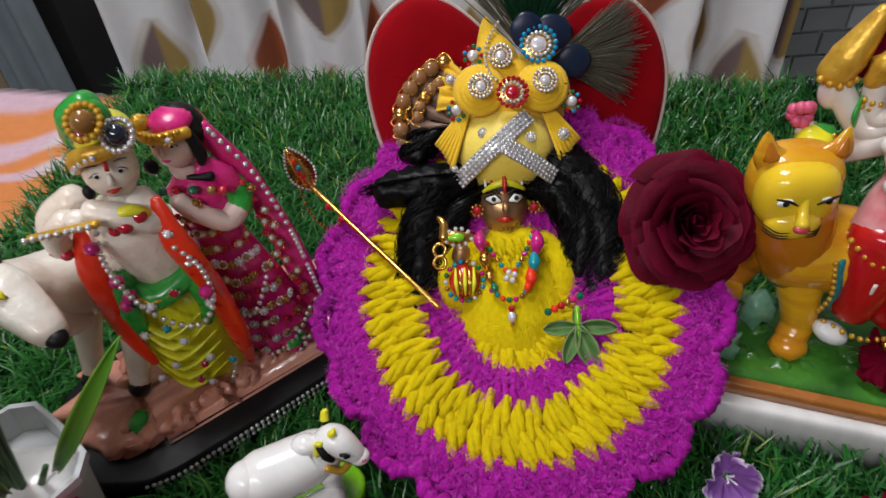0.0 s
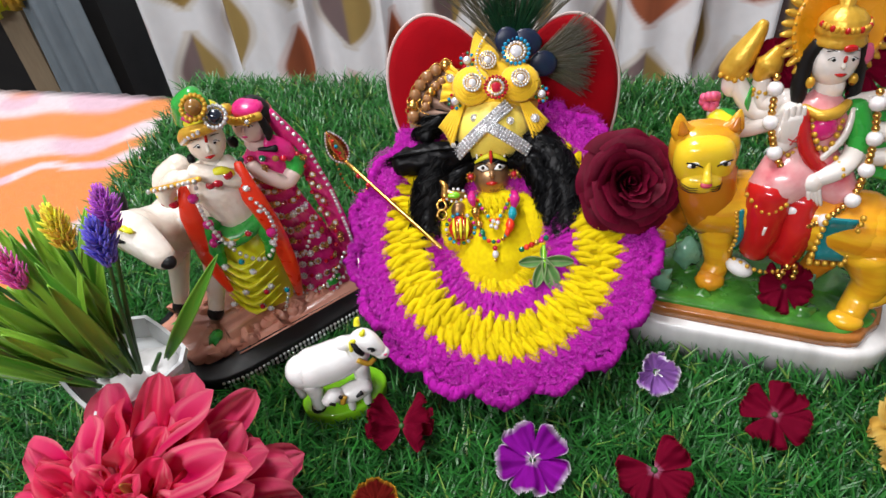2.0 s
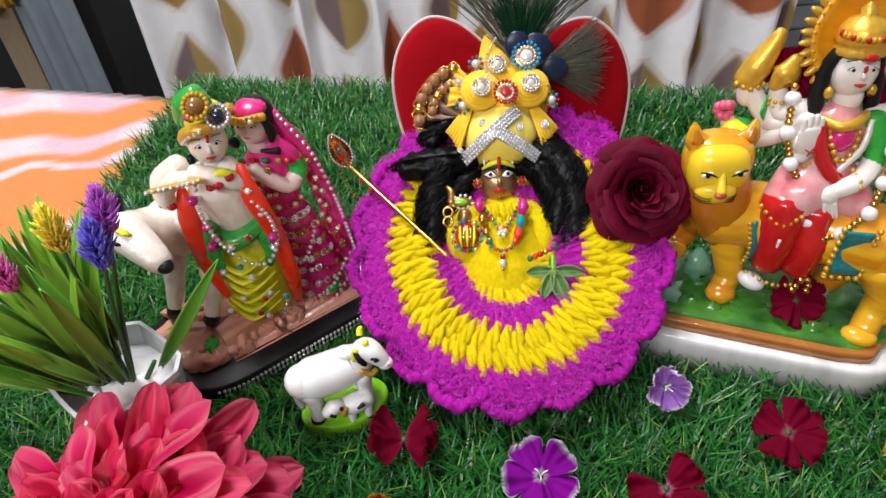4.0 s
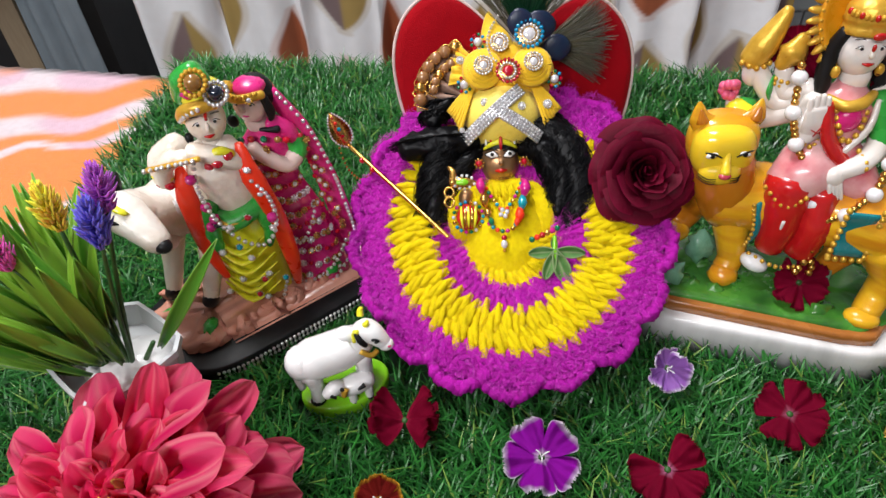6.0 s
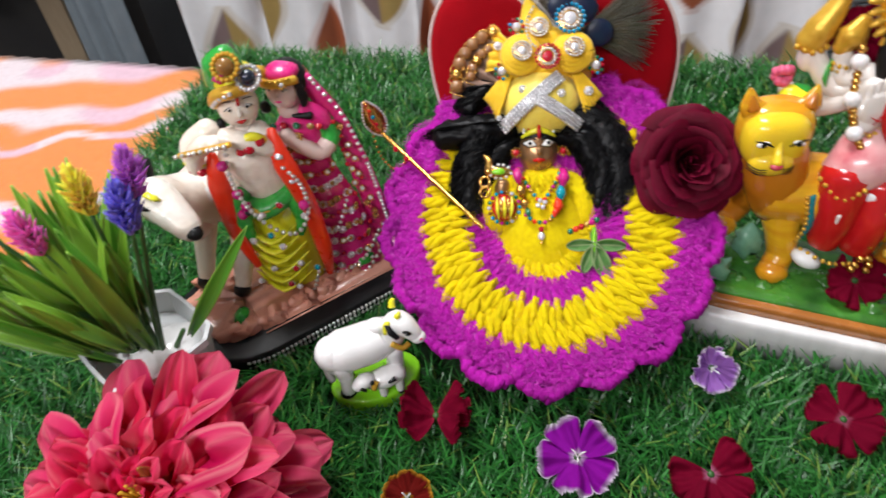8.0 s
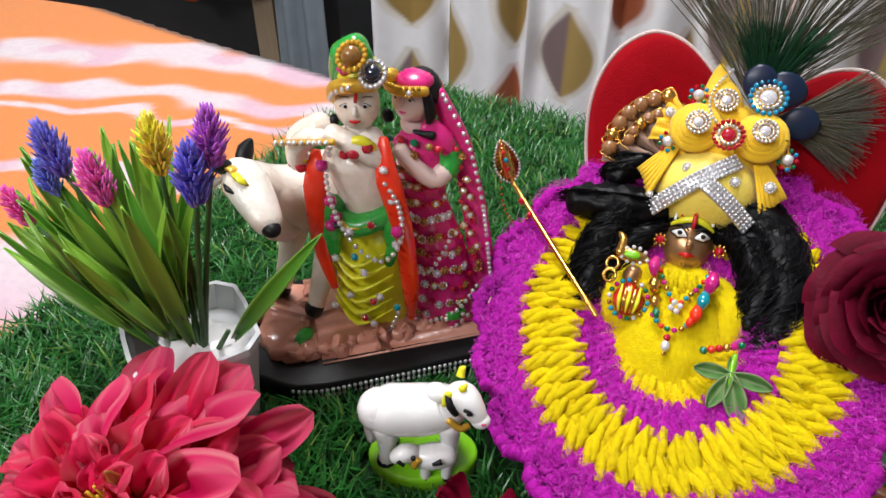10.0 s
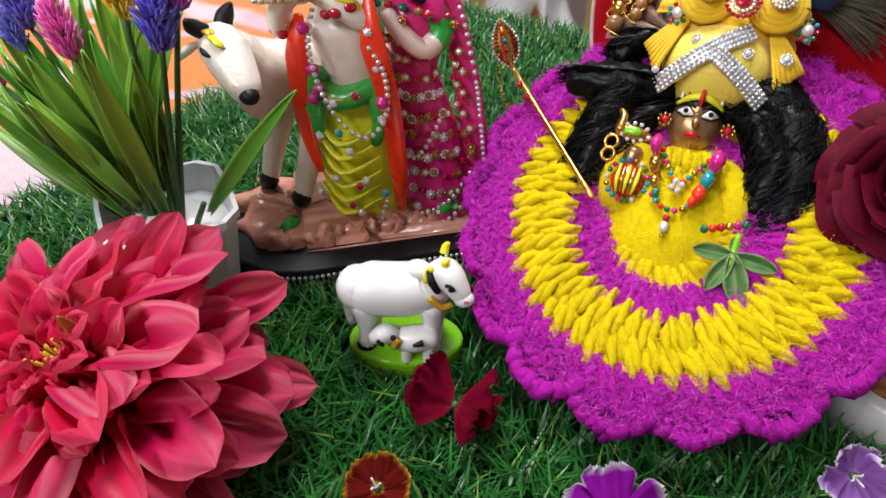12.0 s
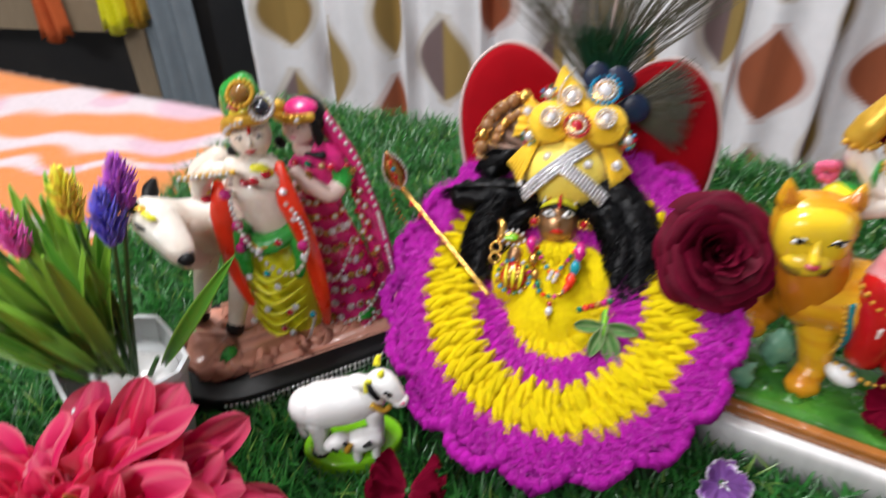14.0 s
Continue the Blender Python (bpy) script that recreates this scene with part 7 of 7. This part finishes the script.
def frilled(name, c, normal, radius, n, inner, body, edge, label, group="", spin=0.0, cup=0.25, drop=(), fold=0.0, pull=0.0):
    """A pink-family flower with fringed petals."""
    root = thing(name, None, label, "flower", group)
    F0 = basis(c, normal, spin)
    rnd = random.Random(int(spin * 100) + n)
    for i in range(n):
        if i in drop:
            continue

        def outline(v):
            return (0.08 + 0.92 * v ** 0.75) * (1.0 if v < 0.72 else math.sqrt(max(0.0, 1 - ((v - 0.72) / 0.32) ** 2)))

        def relief(u, v, i=i):
            x = 2 * u - 1
            fr = 0.075 * (abs((u * 10.5) % 1 - 0.5) * 2 - 0.5) if v > 0.95 else 0
            return (0.15 * v * math.sin(x * 3.6 + i) + 0.09 * v * v * math.sin(x * 9 + i * 2) + cup * v * v * 0.6 + 0.05 * noise.noise(Vector((x * 2, v * 3, i))), fr)

        def colour(x, v):
            ring = max(smooth01(0.88, 0.97, v), smooth01(0.90, 1.0, abs(x)) * smooth01(0.55, 0.75, v))
            cc = mixc(inner, body, (v - 0.02) * 9)
            return mixc(cc, edge, ring)
        me = petal_mesh("petal", 1.0, 0.82 if n == 4 else 0.66, outline, relief, colour, "petal", nu=42, nv=12, thick=0.0)
        ob = part("petal", None, root, mesh=me)
        tilt = rnd.uniform(-0.15, 0.2) + fold
        ob.matrix_world = F0 @ Matrix.Rotation(2 * math.pi * i / n + rnd.uniform(-0.1, 0.1) + pull * (1 if i % 2 else -1), 4, "Z") @ Matrix.Translation((0, radius * 0.06, 0)) @ Matrix.Rotation(tilt, 4, "X") @ Matrix.Scale(radius, 4)
    for k in range(3 if body != WINE2 else 0):
        s = Shape()
        a = k * 2.1
        s.tube([F0 @ Vector((0, 0, 0)), F0 @ Vector((0.0015 * math.cos(a), 0.0015 * math.sin(a), 0.005)), F0 @ Vector((0.22 * radius * math.cos(a), 0.22 * radius * math.sin(a), 0.0055))], [0.0005, 0.0004, 0.0002], "pearl", seg=5, smooth=3)
        part("stamen", s, root, "thin white stamen")
    g = Shape()
    g.tube([F0 @ Vector((0, 0, -0.012)), F0 @ Vector((0, 0, -0.004)), F0 @ Vector((0, 0, 0.0))], [0.0018, 0.0022, 0.0016], "stem", seg=8)
    part("calyx", g, root, "short green calyx")
    return root


VIOLET, LILAC, WHITE_ = (0.29, 0.005, 0.35), (0.40, 0.17, 0.58), (0.80, 0.75, 0.82)
WINE, WINE2 = (0.15, 0.001, 0.014), (0.20, 0.001, 0.022)
frilled("dianthus", (0.046, 0.166, 0.006), (0.0, -0.30, 0.95), 0.0160, 5, (0.72, 0.6, 0.72), VIOLET, WHITE_, "violet dianthus with white fringed edges lying on the turf", "dianthus blooms", spin=0.35)
frilled("dianthus", (0.1130, 0.2105, 0.008), (0.05, -0.75, 0.62), 0.0112, 6, (0.6, 0.45, 0.7), LILAC, WHITE_, "half-closed lilac dianthus with white fringed edges", "dianthus blooms", spin=1.3, cup=0.6, fold=0.30)
frilled("dianthus", (0.1635, 0.1835, 0.005), (0.05, -0.35, 0.93), 0.0146, 4, (0.45, 0.12, 0.2), WINE2, WINE, "dark wine-red dianthus with four velvety petals", "red dianthus blooms", spin=0.78)
frilled("dianthus", (0.1000, 0.1570, 0.007), (-0.05, -0.45, 0.9), 0.0155, 5, (0.6, 0.2, 0.35), WINE2, WINE, "dark wine-red dianthus with a pink centre, petals uneven", "red dianthus blooms", spin=2.9, drop=(3,))
frilled("dianthus", (-0.0165, 0.1895, 0.004), (0.0, -0.25, 0.95), 0.0168, 4, (0.3, 0.02, 0.05), WINE2, WINE, "folded dark wine-red dianthus with two upright petal pairs", "red dianthus blooms", spin=2.35, fold=0.55, cup=0.5, pull=0.5)
frilled("dianthus", (0.1850, 0.2455, 0.0275), (0.0, -0.65, 0.75), 0.0129, 4, (0.3, 0.02, 0.05), WINE2, WINE, "dark red dianthus laid at the goddess's feet", "red dianthus blooms", spin=1.0)
frilled("dianthus", (0.1785, 0.3005, 0.1255), (-0.3, -0.85, 0.3), 0.0125, 5, (0.3, 0.02, 0.05), WINE2, WINE, "dark red dianthus tucked behind the goddess's shoulder", "red dianthus blooms", spin=0.2)
frilled("dianthus", (0.2165, 0.2930, 0.1250), (0.3, -0.85, 0.3), 0.0150, 5, (0.3, 0.02, 0.05), WINE2, WINE, "dark red dianthus tucked behind the goddess's shoulder", "red dianthus blooms", spin=0.6)
frilled("marigold", (-0.0270, 0.1490, 0.004), (0.0, -0.3, 0.95), 0.0100, 7, (0.75, 0.4, 0.02), (0.16, 0.008, 0.006), (0.72, 0.36, 0.03), "small maroon marigold with golden petal edges", "", spin=0.4, cup=0.5)
frilled("yellow_flower", (0.2290, 0.1640, 0.008), (-0.15, -0.3, 0.93), 0.0260, 7, (0.75, 0.30, 0.08), (0.80, 0.50, 0.10), (0.82, 0.58, 0.16), "soft yellow ruffled flower at the mat's edge", "", spin=0.2, cup=0.5)


def build_rose():
    root = thing("rose", None, "dark red rose bloom resting on the dress edge", "rose")
    F0 = basis((0.1073, 0.2800, 0.0765), (-0.02, -0.78, 0.62)) @ Matrix.Scale(0.99, 4)
    rnd = random.Random(31)
    rings = [(0.0018, 0.0115, 2, 1.9, 0.0002), (0.0042, 0.0125, 3, 1.35, 0.0006), (0.0070, 0.0130, 3, 1.3, 0.0010), (0.0102, 0.0130, 4, 1.05, 0.0016), (0.0138, 0.0118, 4, 1.05, 0.0024),
             (0.0175, 0.0092, 5, 0.86, 0.0032), (0.0208, 0.0055, 5, 0.86, 0.0040), (0.0230, 0.0010, 6, 0.74, 0.0046)]
    for j, (rim, top, n, span, curl) in enumerate(rings):
        for i in range(n):
            a = 2 * math.pi * (i + 0.37 * j + rnd.uniform(-0.12, 0.12)) / n
            k, h = rnd.uniform(0.92, 1.08), rnd.uniform(-0.0012, 0.0012)

            def place(u, v, a=a, k=k, h=h, rim=rim, top=top, span=span, curl=curl, j=j, i=i):
                x = 2 * u - 1
                an = a + x * span * (0.55 + 0.45 * v)
                w = noise.noise(Vector((x * 1.6, v * 2, j * 5.3 + i * 1.7)))
                lip = smooth01(0.72, 1.0, v)
                r = (0.0012 + (rim * k - 0.0012) * v ** 0.7) * (1 + 0.10 * x) + lip * curl * (1 - 0.4 * x * x) + w * 0.0022 * v
                z = -0.006 + (top + h + 0.006) * (v - 0.30 * v * v * abs(x) ** 2.6) - lip * lip * curl * 0.9 + w * 0.0018 * v
                return F0 @ Vector((r * math.cos(an), r * math.sin(an), z))
            s = Shape()
            nu, nv = 16, 12
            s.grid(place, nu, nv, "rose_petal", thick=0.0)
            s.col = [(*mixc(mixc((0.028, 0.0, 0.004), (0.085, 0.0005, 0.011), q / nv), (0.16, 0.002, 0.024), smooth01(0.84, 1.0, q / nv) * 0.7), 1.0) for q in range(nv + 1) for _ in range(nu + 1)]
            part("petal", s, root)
    s = Shape()
    s.ball(F0 @ Vector((0, 0, -0.0105)), 0.005, "stem")
    part("calyx", s, root, "green calyx")


build_rose()


def blade_mesh(name, length, width, bend, light):
    def outline(v):
        return math.sin(math.pi * min(1.0, 0.06 + 0.94 * v)) ** 0.8 if v < 0.995 else 0.0

    def relief(u, v):
        x = 2 * u - 1
        return (0.35 * width * x * x + bend * v * v, 0)

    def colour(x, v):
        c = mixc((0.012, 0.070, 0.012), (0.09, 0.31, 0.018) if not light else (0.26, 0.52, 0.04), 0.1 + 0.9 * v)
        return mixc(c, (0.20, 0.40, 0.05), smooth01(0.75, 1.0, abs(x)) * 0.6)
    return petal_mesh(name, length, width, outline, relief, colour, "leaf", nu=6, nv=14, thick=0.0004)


def build_plant():
    root = thing("potted_plant", None, "artificial lavender plant in a small white square plastic pot", "potted plant")
    C = Vector((-0.1500, 0.2090, 0.0))
    pot = Shape()
    rot = radians(-40)

    def ring(h, z):
        pts = []
        for k in range(4):
            for t in (-0.36, -0.12, 0.12, 0.36):
                a = rot + math.pi / 2 * k
                x, y = h, h * 2 * t
                q = 1.0 if abs(t) < 0.3 else 0.97
                pts.append(C + Vector(((x * math.cos(a) - y * math.sin(a)) * q, (x * math.sin(a) + y * math.cos(a)) * q, z)))
        return pts
    rows = [ring(0.0185, -0.0135), ring(0.0245, 0.0385), ring(0.0258, 0.0390), ring(0.0258, 0.0425), ring(0.0240, 0.0425), ring(0.0225, 0.0300), ring(0.001, 0.0295)]
    vs = [p for r in rows for p in r]
    n = 16
    fs = [(i * n + k, i * n + (k + 1) % n, (i + 1) * n + (k + 1) % n, (i + 1) * n + k) for i in range(len(rows) - 1) for k in range(n)] + [tuple(reversed(range(n)))]
    pot.add(vs, fs, "pot")
    pot_part = part("pot", pot, root, "white translucent plastic pot", smooth=False)
    foam = Shape()
    foam.ball(C + Vector((0, 0, 0.029)), (0.020, 0.020, 0.006), "white", lump=0.5)
    part("foam", foam, pot_part, "white foam filling")
    rnd = random.Random(41)
    base = C + Vector((0.004, 0.0, 0.028))
    tips = [(-0.088, 0.205, 0.096), (-0.158, 0.21, 0.128), (-0.170, 0.205, 0.121), (-0.206, 0.205, 0.112), (-0.215, 0.20, 0.095), (-0.222, 0.20, 0.080), (-0.236, 0.205, 0.056), (-0.205, 0.21, 0.082),
            (-0.143, 0.20, 0.120), (-0.140, 0.205, 0.108), (-0.150, 0.195, 0.112), (-0.180, 0.195, 0.100), (-0.190, 0.20, 0.105), (-0.165, 0.23, 0.12), (-0.19, 0.235, 0.11), (-0.160, 0.225, 0.112), (-0.225, 0.225, 0.085), (-0.23, 0.215, 0.07), (-0.20, 0.19, 0.07), (-0.212, 0.185, 0.088), (-0.175, 0.185, 0.09)]
    for i, t in enumerate(tips):
        for k in range((2 if t[0] > -0.15 else 3) if i else 1):
            d = Vector(t) + Vector((rnd.uniform(-0.016, 0.016 if t[0] < -0.15 else 0.002), rnd.uniform(-0.012, 0.012), rnd.uniform(-0.026, 0.003))) * (1 if k else 0.2) - base
            start = base + d * (rnd.uniform(0.12, 0.45) if i else 0.25) + Vector((rnd.uniform(-0.006, 0.006), rnd.uniform(-0.006, 0.006), 0))
            ln = (Vector(t) - start).length * rnd.uniform(0.92, 1.04)
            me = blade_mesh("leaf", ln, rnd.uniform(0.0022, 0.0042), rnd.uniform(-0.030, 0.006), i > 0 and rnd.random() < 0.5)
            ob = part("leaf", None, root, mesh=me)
            y = (Vector(t) + Vector((0, 0, 0.006)) - start).normalized()
            z = (FRONT - y * FRONT.dot(y)).normalized()
            z = (z + y.cross(z) * rnd.uniform(-0.8, 0.8)).normalized()
            x = y.cross(z)
            ob.matrix_world = Matrix(((x.x, y.x, z.x, start.x), (x.y, y.y, z.y, start.y), (x.z, y.z, z.z, start.z), (0, 0, 0, 1)))
        s = Shape()
        if i % 3 == 0:
            s.tube([base + Vector((rnd.uniform(-0.006, 0.006), rnd.uniform(-0.006, 0.006), -0.006)), base + (Vector(t) - base) * 0.3], [0.0016, 0.0011], "stem", seg=6)
            part("stem", s, root)
    blooms = [((-0.1885, 0.207, 0.116), (0.10, 0.10, 0.42), 1.0), ((-0.169, 0.205, 0.109), (0.75, 0.08, 0.36), 1.0), ((-0.1404, 0.207, 0.127), (0.75, 0.50, 0.02), 1.0), ((-0.1255, 0.205, 0.120), (0.10, 0.09, 0.45), 1.1), ((-0.1215, 0.212, 0.131), (0.34, 0.07, 0.42), 1.0), ((-0.2149, 0.205, 0.087), (0.62, 0.05, 0.28), 0.8), ((-0.193, 0.205, 0.105), (0.12, 0.16, 0.5), 0.7)]
    for c, tint, k in blooms:
        s = Shape()
        c = Vector(c)
        ax = (c - base).normalized()
        ax = (ax + Vector((0, 0, 0.8))).normalized()
        a0 = ax.orthogonal().normalized()
        b0 = ax.cross(a0)
        cols = []
        for lv in range(10):
            r = 0.0058 * k * math.sin(math.pi * (0.20 + 0.80 * (lv + 0.5) / 10.6)) ** 0.9
            for q in range(12):
                a = q * 0.524 + lv * 0.37 + rnd.uniform(-0.3, 0.3)
                d = a0 * math.cos(a) + b0 * math.sin(a)
                p = c + ax * ((lv - 4.0) * 0.0020 + rnd.uniform(-0.0006, 0.0006)) * k
                rr = r * rnd.uniform(0.7, 1.15)
                n0 = len(s.v)
                s.tube([p + d * rr * 0.1, p + d * rr * 0.7 + ax * 0.0016, p + d * rr * 1.1 + ax * 0.0050 * k], [0.0005, 0.00075 * k, 0.0002], "bloom", seg=4, smooth=2)
                f = rnd.uniform(1.1, 2.1)
                cols += [(min(1, tint[0] * f + 0.05), min(1, tint[1] * f + 0.04), min(1, tint[2] * f + 0.05), 1.0)] * (len(s.v) - n0)
        s.col = cols
        bloom = part("bloom", s, root, "spike of tiny plastic florets")
        st = Shape()
        st.tube([c - ax * 0.008, base + (c - base) * 0.55, base + Vector((0, 0, -0.004))], [0.0009, 0.0011, 0.0013], "stem", seg=6, smooth=3)
        part("stem", st, bloom)


build_plant()


def build_sprig():
    LIFT = 0.008
    root = thing("leaf_sprig", None, "fresh green basil sprig with four leaves on the dress", "leaf sprig")
    hub = D(0.0245, -0.0200, 0.0205)
    for (a, b, c), w in (((0.0115, -0.0205, 0.0125), 0.22), ((0.0190, -0.0335, 0.0135), 0.20), ((0.0305, -0.0365, 0.0140), 0.23), ((0.0395, -0.0215, 0.0125), 0.19), ((0.0240, -0.0130, 0.0125), 0.25)):
        tip = D(a, b, c + LIFT)
        ln = (tip - hub).length

        def outline(v):
            return math.sin(math.pi * min(1.0, 0.04 + 0.95 * v ** 1.15)) ** 0.7

        def relief(u, v):
            x = 2 * u - 1
            return (0.10 * x * x - 0.10 * v * v + 0.02 * math.sin(v * 14) * abs(x), 0)

        def colour(x, v):
            c0 = mixc((0.05, 0.17, 0.03), (0.13, 0.28, 0.07), noise.noise(Vector((x * 2, v * 3, a * 99))) + 0.4)
            return mixc(c0, (0.30, 0.36, 0.18), max(smooth01(0.86, 1.0, abs(x)), 1 - smooth01(0.0, 0.09, abs(x))) * 0.7)
        me = petal_mesh("leaf", 1.0, w, outline, relief, colour, "tulsi", nu=8, nv=12, thick=0.03)
        ob = part("leaf", None, root, mesh=me)
        y = (tip - hub).normalized()
        z = (D_F - y * D_F.dot(y)).normalized()
        x = y.cross(z)
        ob.matrix_world = Matrix(((x.x, y.x, z.x, hub.x), (x.y, y.y, z.y, hub.y), (x.z, y.z, z.z, hub.z), (0, 0, 0, 1))) @ Matrix.Scale(ln, 4)
    s = Shape()
    s.tube([hub + D_U * 0.008, hub, hub - D_U * 0.004], [0.001, 0.0013, 0.0009], "lime", seg=7)
    part("stem", s, root, "pale green stem")


build_sprig()


def build_cow_figurine():
    s = Shape()
    O = Vector((-0.0480, 0.2155, -0.0035))
    ax, ay = Vector((0.93, 0.37, 0)).normalized(), Vector((-0.37, 0.93, 0)).normalized()

    def P(a, b, z):
        return O + ax * a * 0.92 + ay * b + Vector((0, 0, z * (1.18 if z > 0 else 1)))
    out = [(P(0.0250 * math.cos(t), 0.0150 * math.sin(t), 0)).to_2d()[:] for t in [k * 2 * math.pi / 28 for k in range(28)]]
    s.slab(out, -0.0140, 0.0012, "lime", bevel=0.002)
    s.tube([P(-0.0195, 0, 0.026), P(-0.014, 0, 0.0255), P(0.000, 0, 0.0255), P(0.010, 0, 0.027), P(0.0145, -0.001, 0.030)], [0.0088, 0.0106, 0.0106, 0.0095, 0.0066], "white", seg=18, smooth=4)
    s.ball(P(-0.0190, 0, 0.0258), (0.0085, 0.0086, 0.0094), "white")
    s.ball(P(0.0145, -0.001, 0.030), 0.0066, "white")
    s.ball(P(-0.0165, 0, 0.0225), (0.0070, 0.0085, 0.0095), "white")
    s.ball(P(0.006, 0, 0.0335), (0.0055, 0.0045, 0.0040), "white")
    s.tube([P(0.0130, -0.001, 0.031), P(0.0165, -0.0035, 0.0355), P(0.0195, -0.0065, 0.0345), P(0.0235, -0.0095, 0.0305)], [0.0058, 0.0058, 0.0054, 0.0036], "white", seg=14, smooth=4)
    s.ball(P(0.0240, -0.0100, 0.0298), (0.0040, 0.0036, 0.0032), "white")
    s.ball(P(0.0245, -0.0125, 0.0305), (0.0016, 0.0010, 0.0010), "pinkflower")
    s.tube([P(0.0115, -0.0052, 0.0370), P(0.0125, -0.0075, 0.0345), P(0.0140, -0.0085, 0.0310)], [0.0022, 0.0026, 0.0012], "black", seg=8, flat=0.6, smooth=3)
    for b in (-0.004, 0.003):
        s.tube([P(0.0160, b, 0.0385), P(0.0168, b * 1.4, 0.0408), P(0.0180, b * 1.2, 0.0422)], [0.0018, 0.0015, 0.0005], "yellowp", seg=7, smooth=3)
    s.tube([P(0.0115, -0.0062, 0.0385), P(0.0098, -0.0040, 0.0365), P(0.0090, -0.0055, 0.0325)], 0.0011, "yellowp", seg=7, smooth=3)
    s.tube([P(0.0105, -0.0080, 0.0285), P(0.0155, -0.0098, 0.0255), P(0.0195, -0.0085, 0.0260)], 0.0014, "goldp", seg=7, smooth=3)
    s.tube([P(0.0200, -0.0125, 0.0350), P(0.0185, -0.0122, 0.0362), P(0.0170, -0.0112, 0.0358)], 0.0007, "black", seg=6, smooth=3)
    s.ball(P(0.0188, -0.0120, 0.0345), (0.0010, 0.0006, 0.0007), "black")
    for a, b in ((-0.0165, -0.005), (-0.0150, 0.005), (0.011, -0.005), (0.012, 0.005)):
        s.tube([P(a, b, 0.022), P(a + 0.001, b, 0.012), P(a, b, 0.003)], [0.0050, 0.0036, 0.0034], "white", seg=10, smooth=3)
        s.ball(P(a, b, 0.0035), (0.0040, 0.0040, 0.0045), "black" if a < 0 else "white")
    s.tube([P(-0.0225, 0, 0.028), P(-0.0245, -0.001, 0.020), P(-0.0225, -0.002, 0.012)], [0.0018, 0.0014, 0.0020], "white", seg=7, smooth=3)
    # calf lying against the mother
    s.tube([P(-0.004, -0.0095, 0.0110), P(0.004, -0.0100, 0.0115), P(0.011, -0.0090, 0.0115)], [0.0042, 0.0056, 0.0050], "white", seg=12, smooth=3)
    s.tube([P(-0.0045, -0.0100, 0.0135), P(-0.0080, -0.0115, 0.0150), P(-0.0120, -0.0120, 0.0135)], [0.0036, 0.0040, 0.0028], "white", seg=12, smooth=3)
    s.tube([P(-0.0020, -0.0135, 0.0145), P(-0.0040, -0.0150, 0.0115)], [0.0018, 0.0014], "goldp", seg=7)
    s.tube([P(-0.0105, -0.0150, 0.0150), P(-0.0080, -0.0157, 0.0132)], [0.0010, 0.0008], "black", seg=6)
    s.ball(P(-0.0040, -0.0148, 0.0160), 0.0011, "black")
    s.tube([P(0.0040, -0.0155, 0.0132), P(0.0080, -0.0150, 0.0142)], [0.0006, 0.0013], "black", seg=6)
    for a in (0.001, 0.010):
        s.tube([P(a, -0.0115, 0.009), P(a, -0.0125, 0.0035)], [0.0026, 0.0020], "white", seg=8)
        s.ball(P(a, -0.0130, 0.003), 0.0018, "black", seg=7, rings=5)
    thing("cow_figurine", s, "small white glazed cow and calf figurine on a lime-green base", "figurine")


build_cow_figurine()
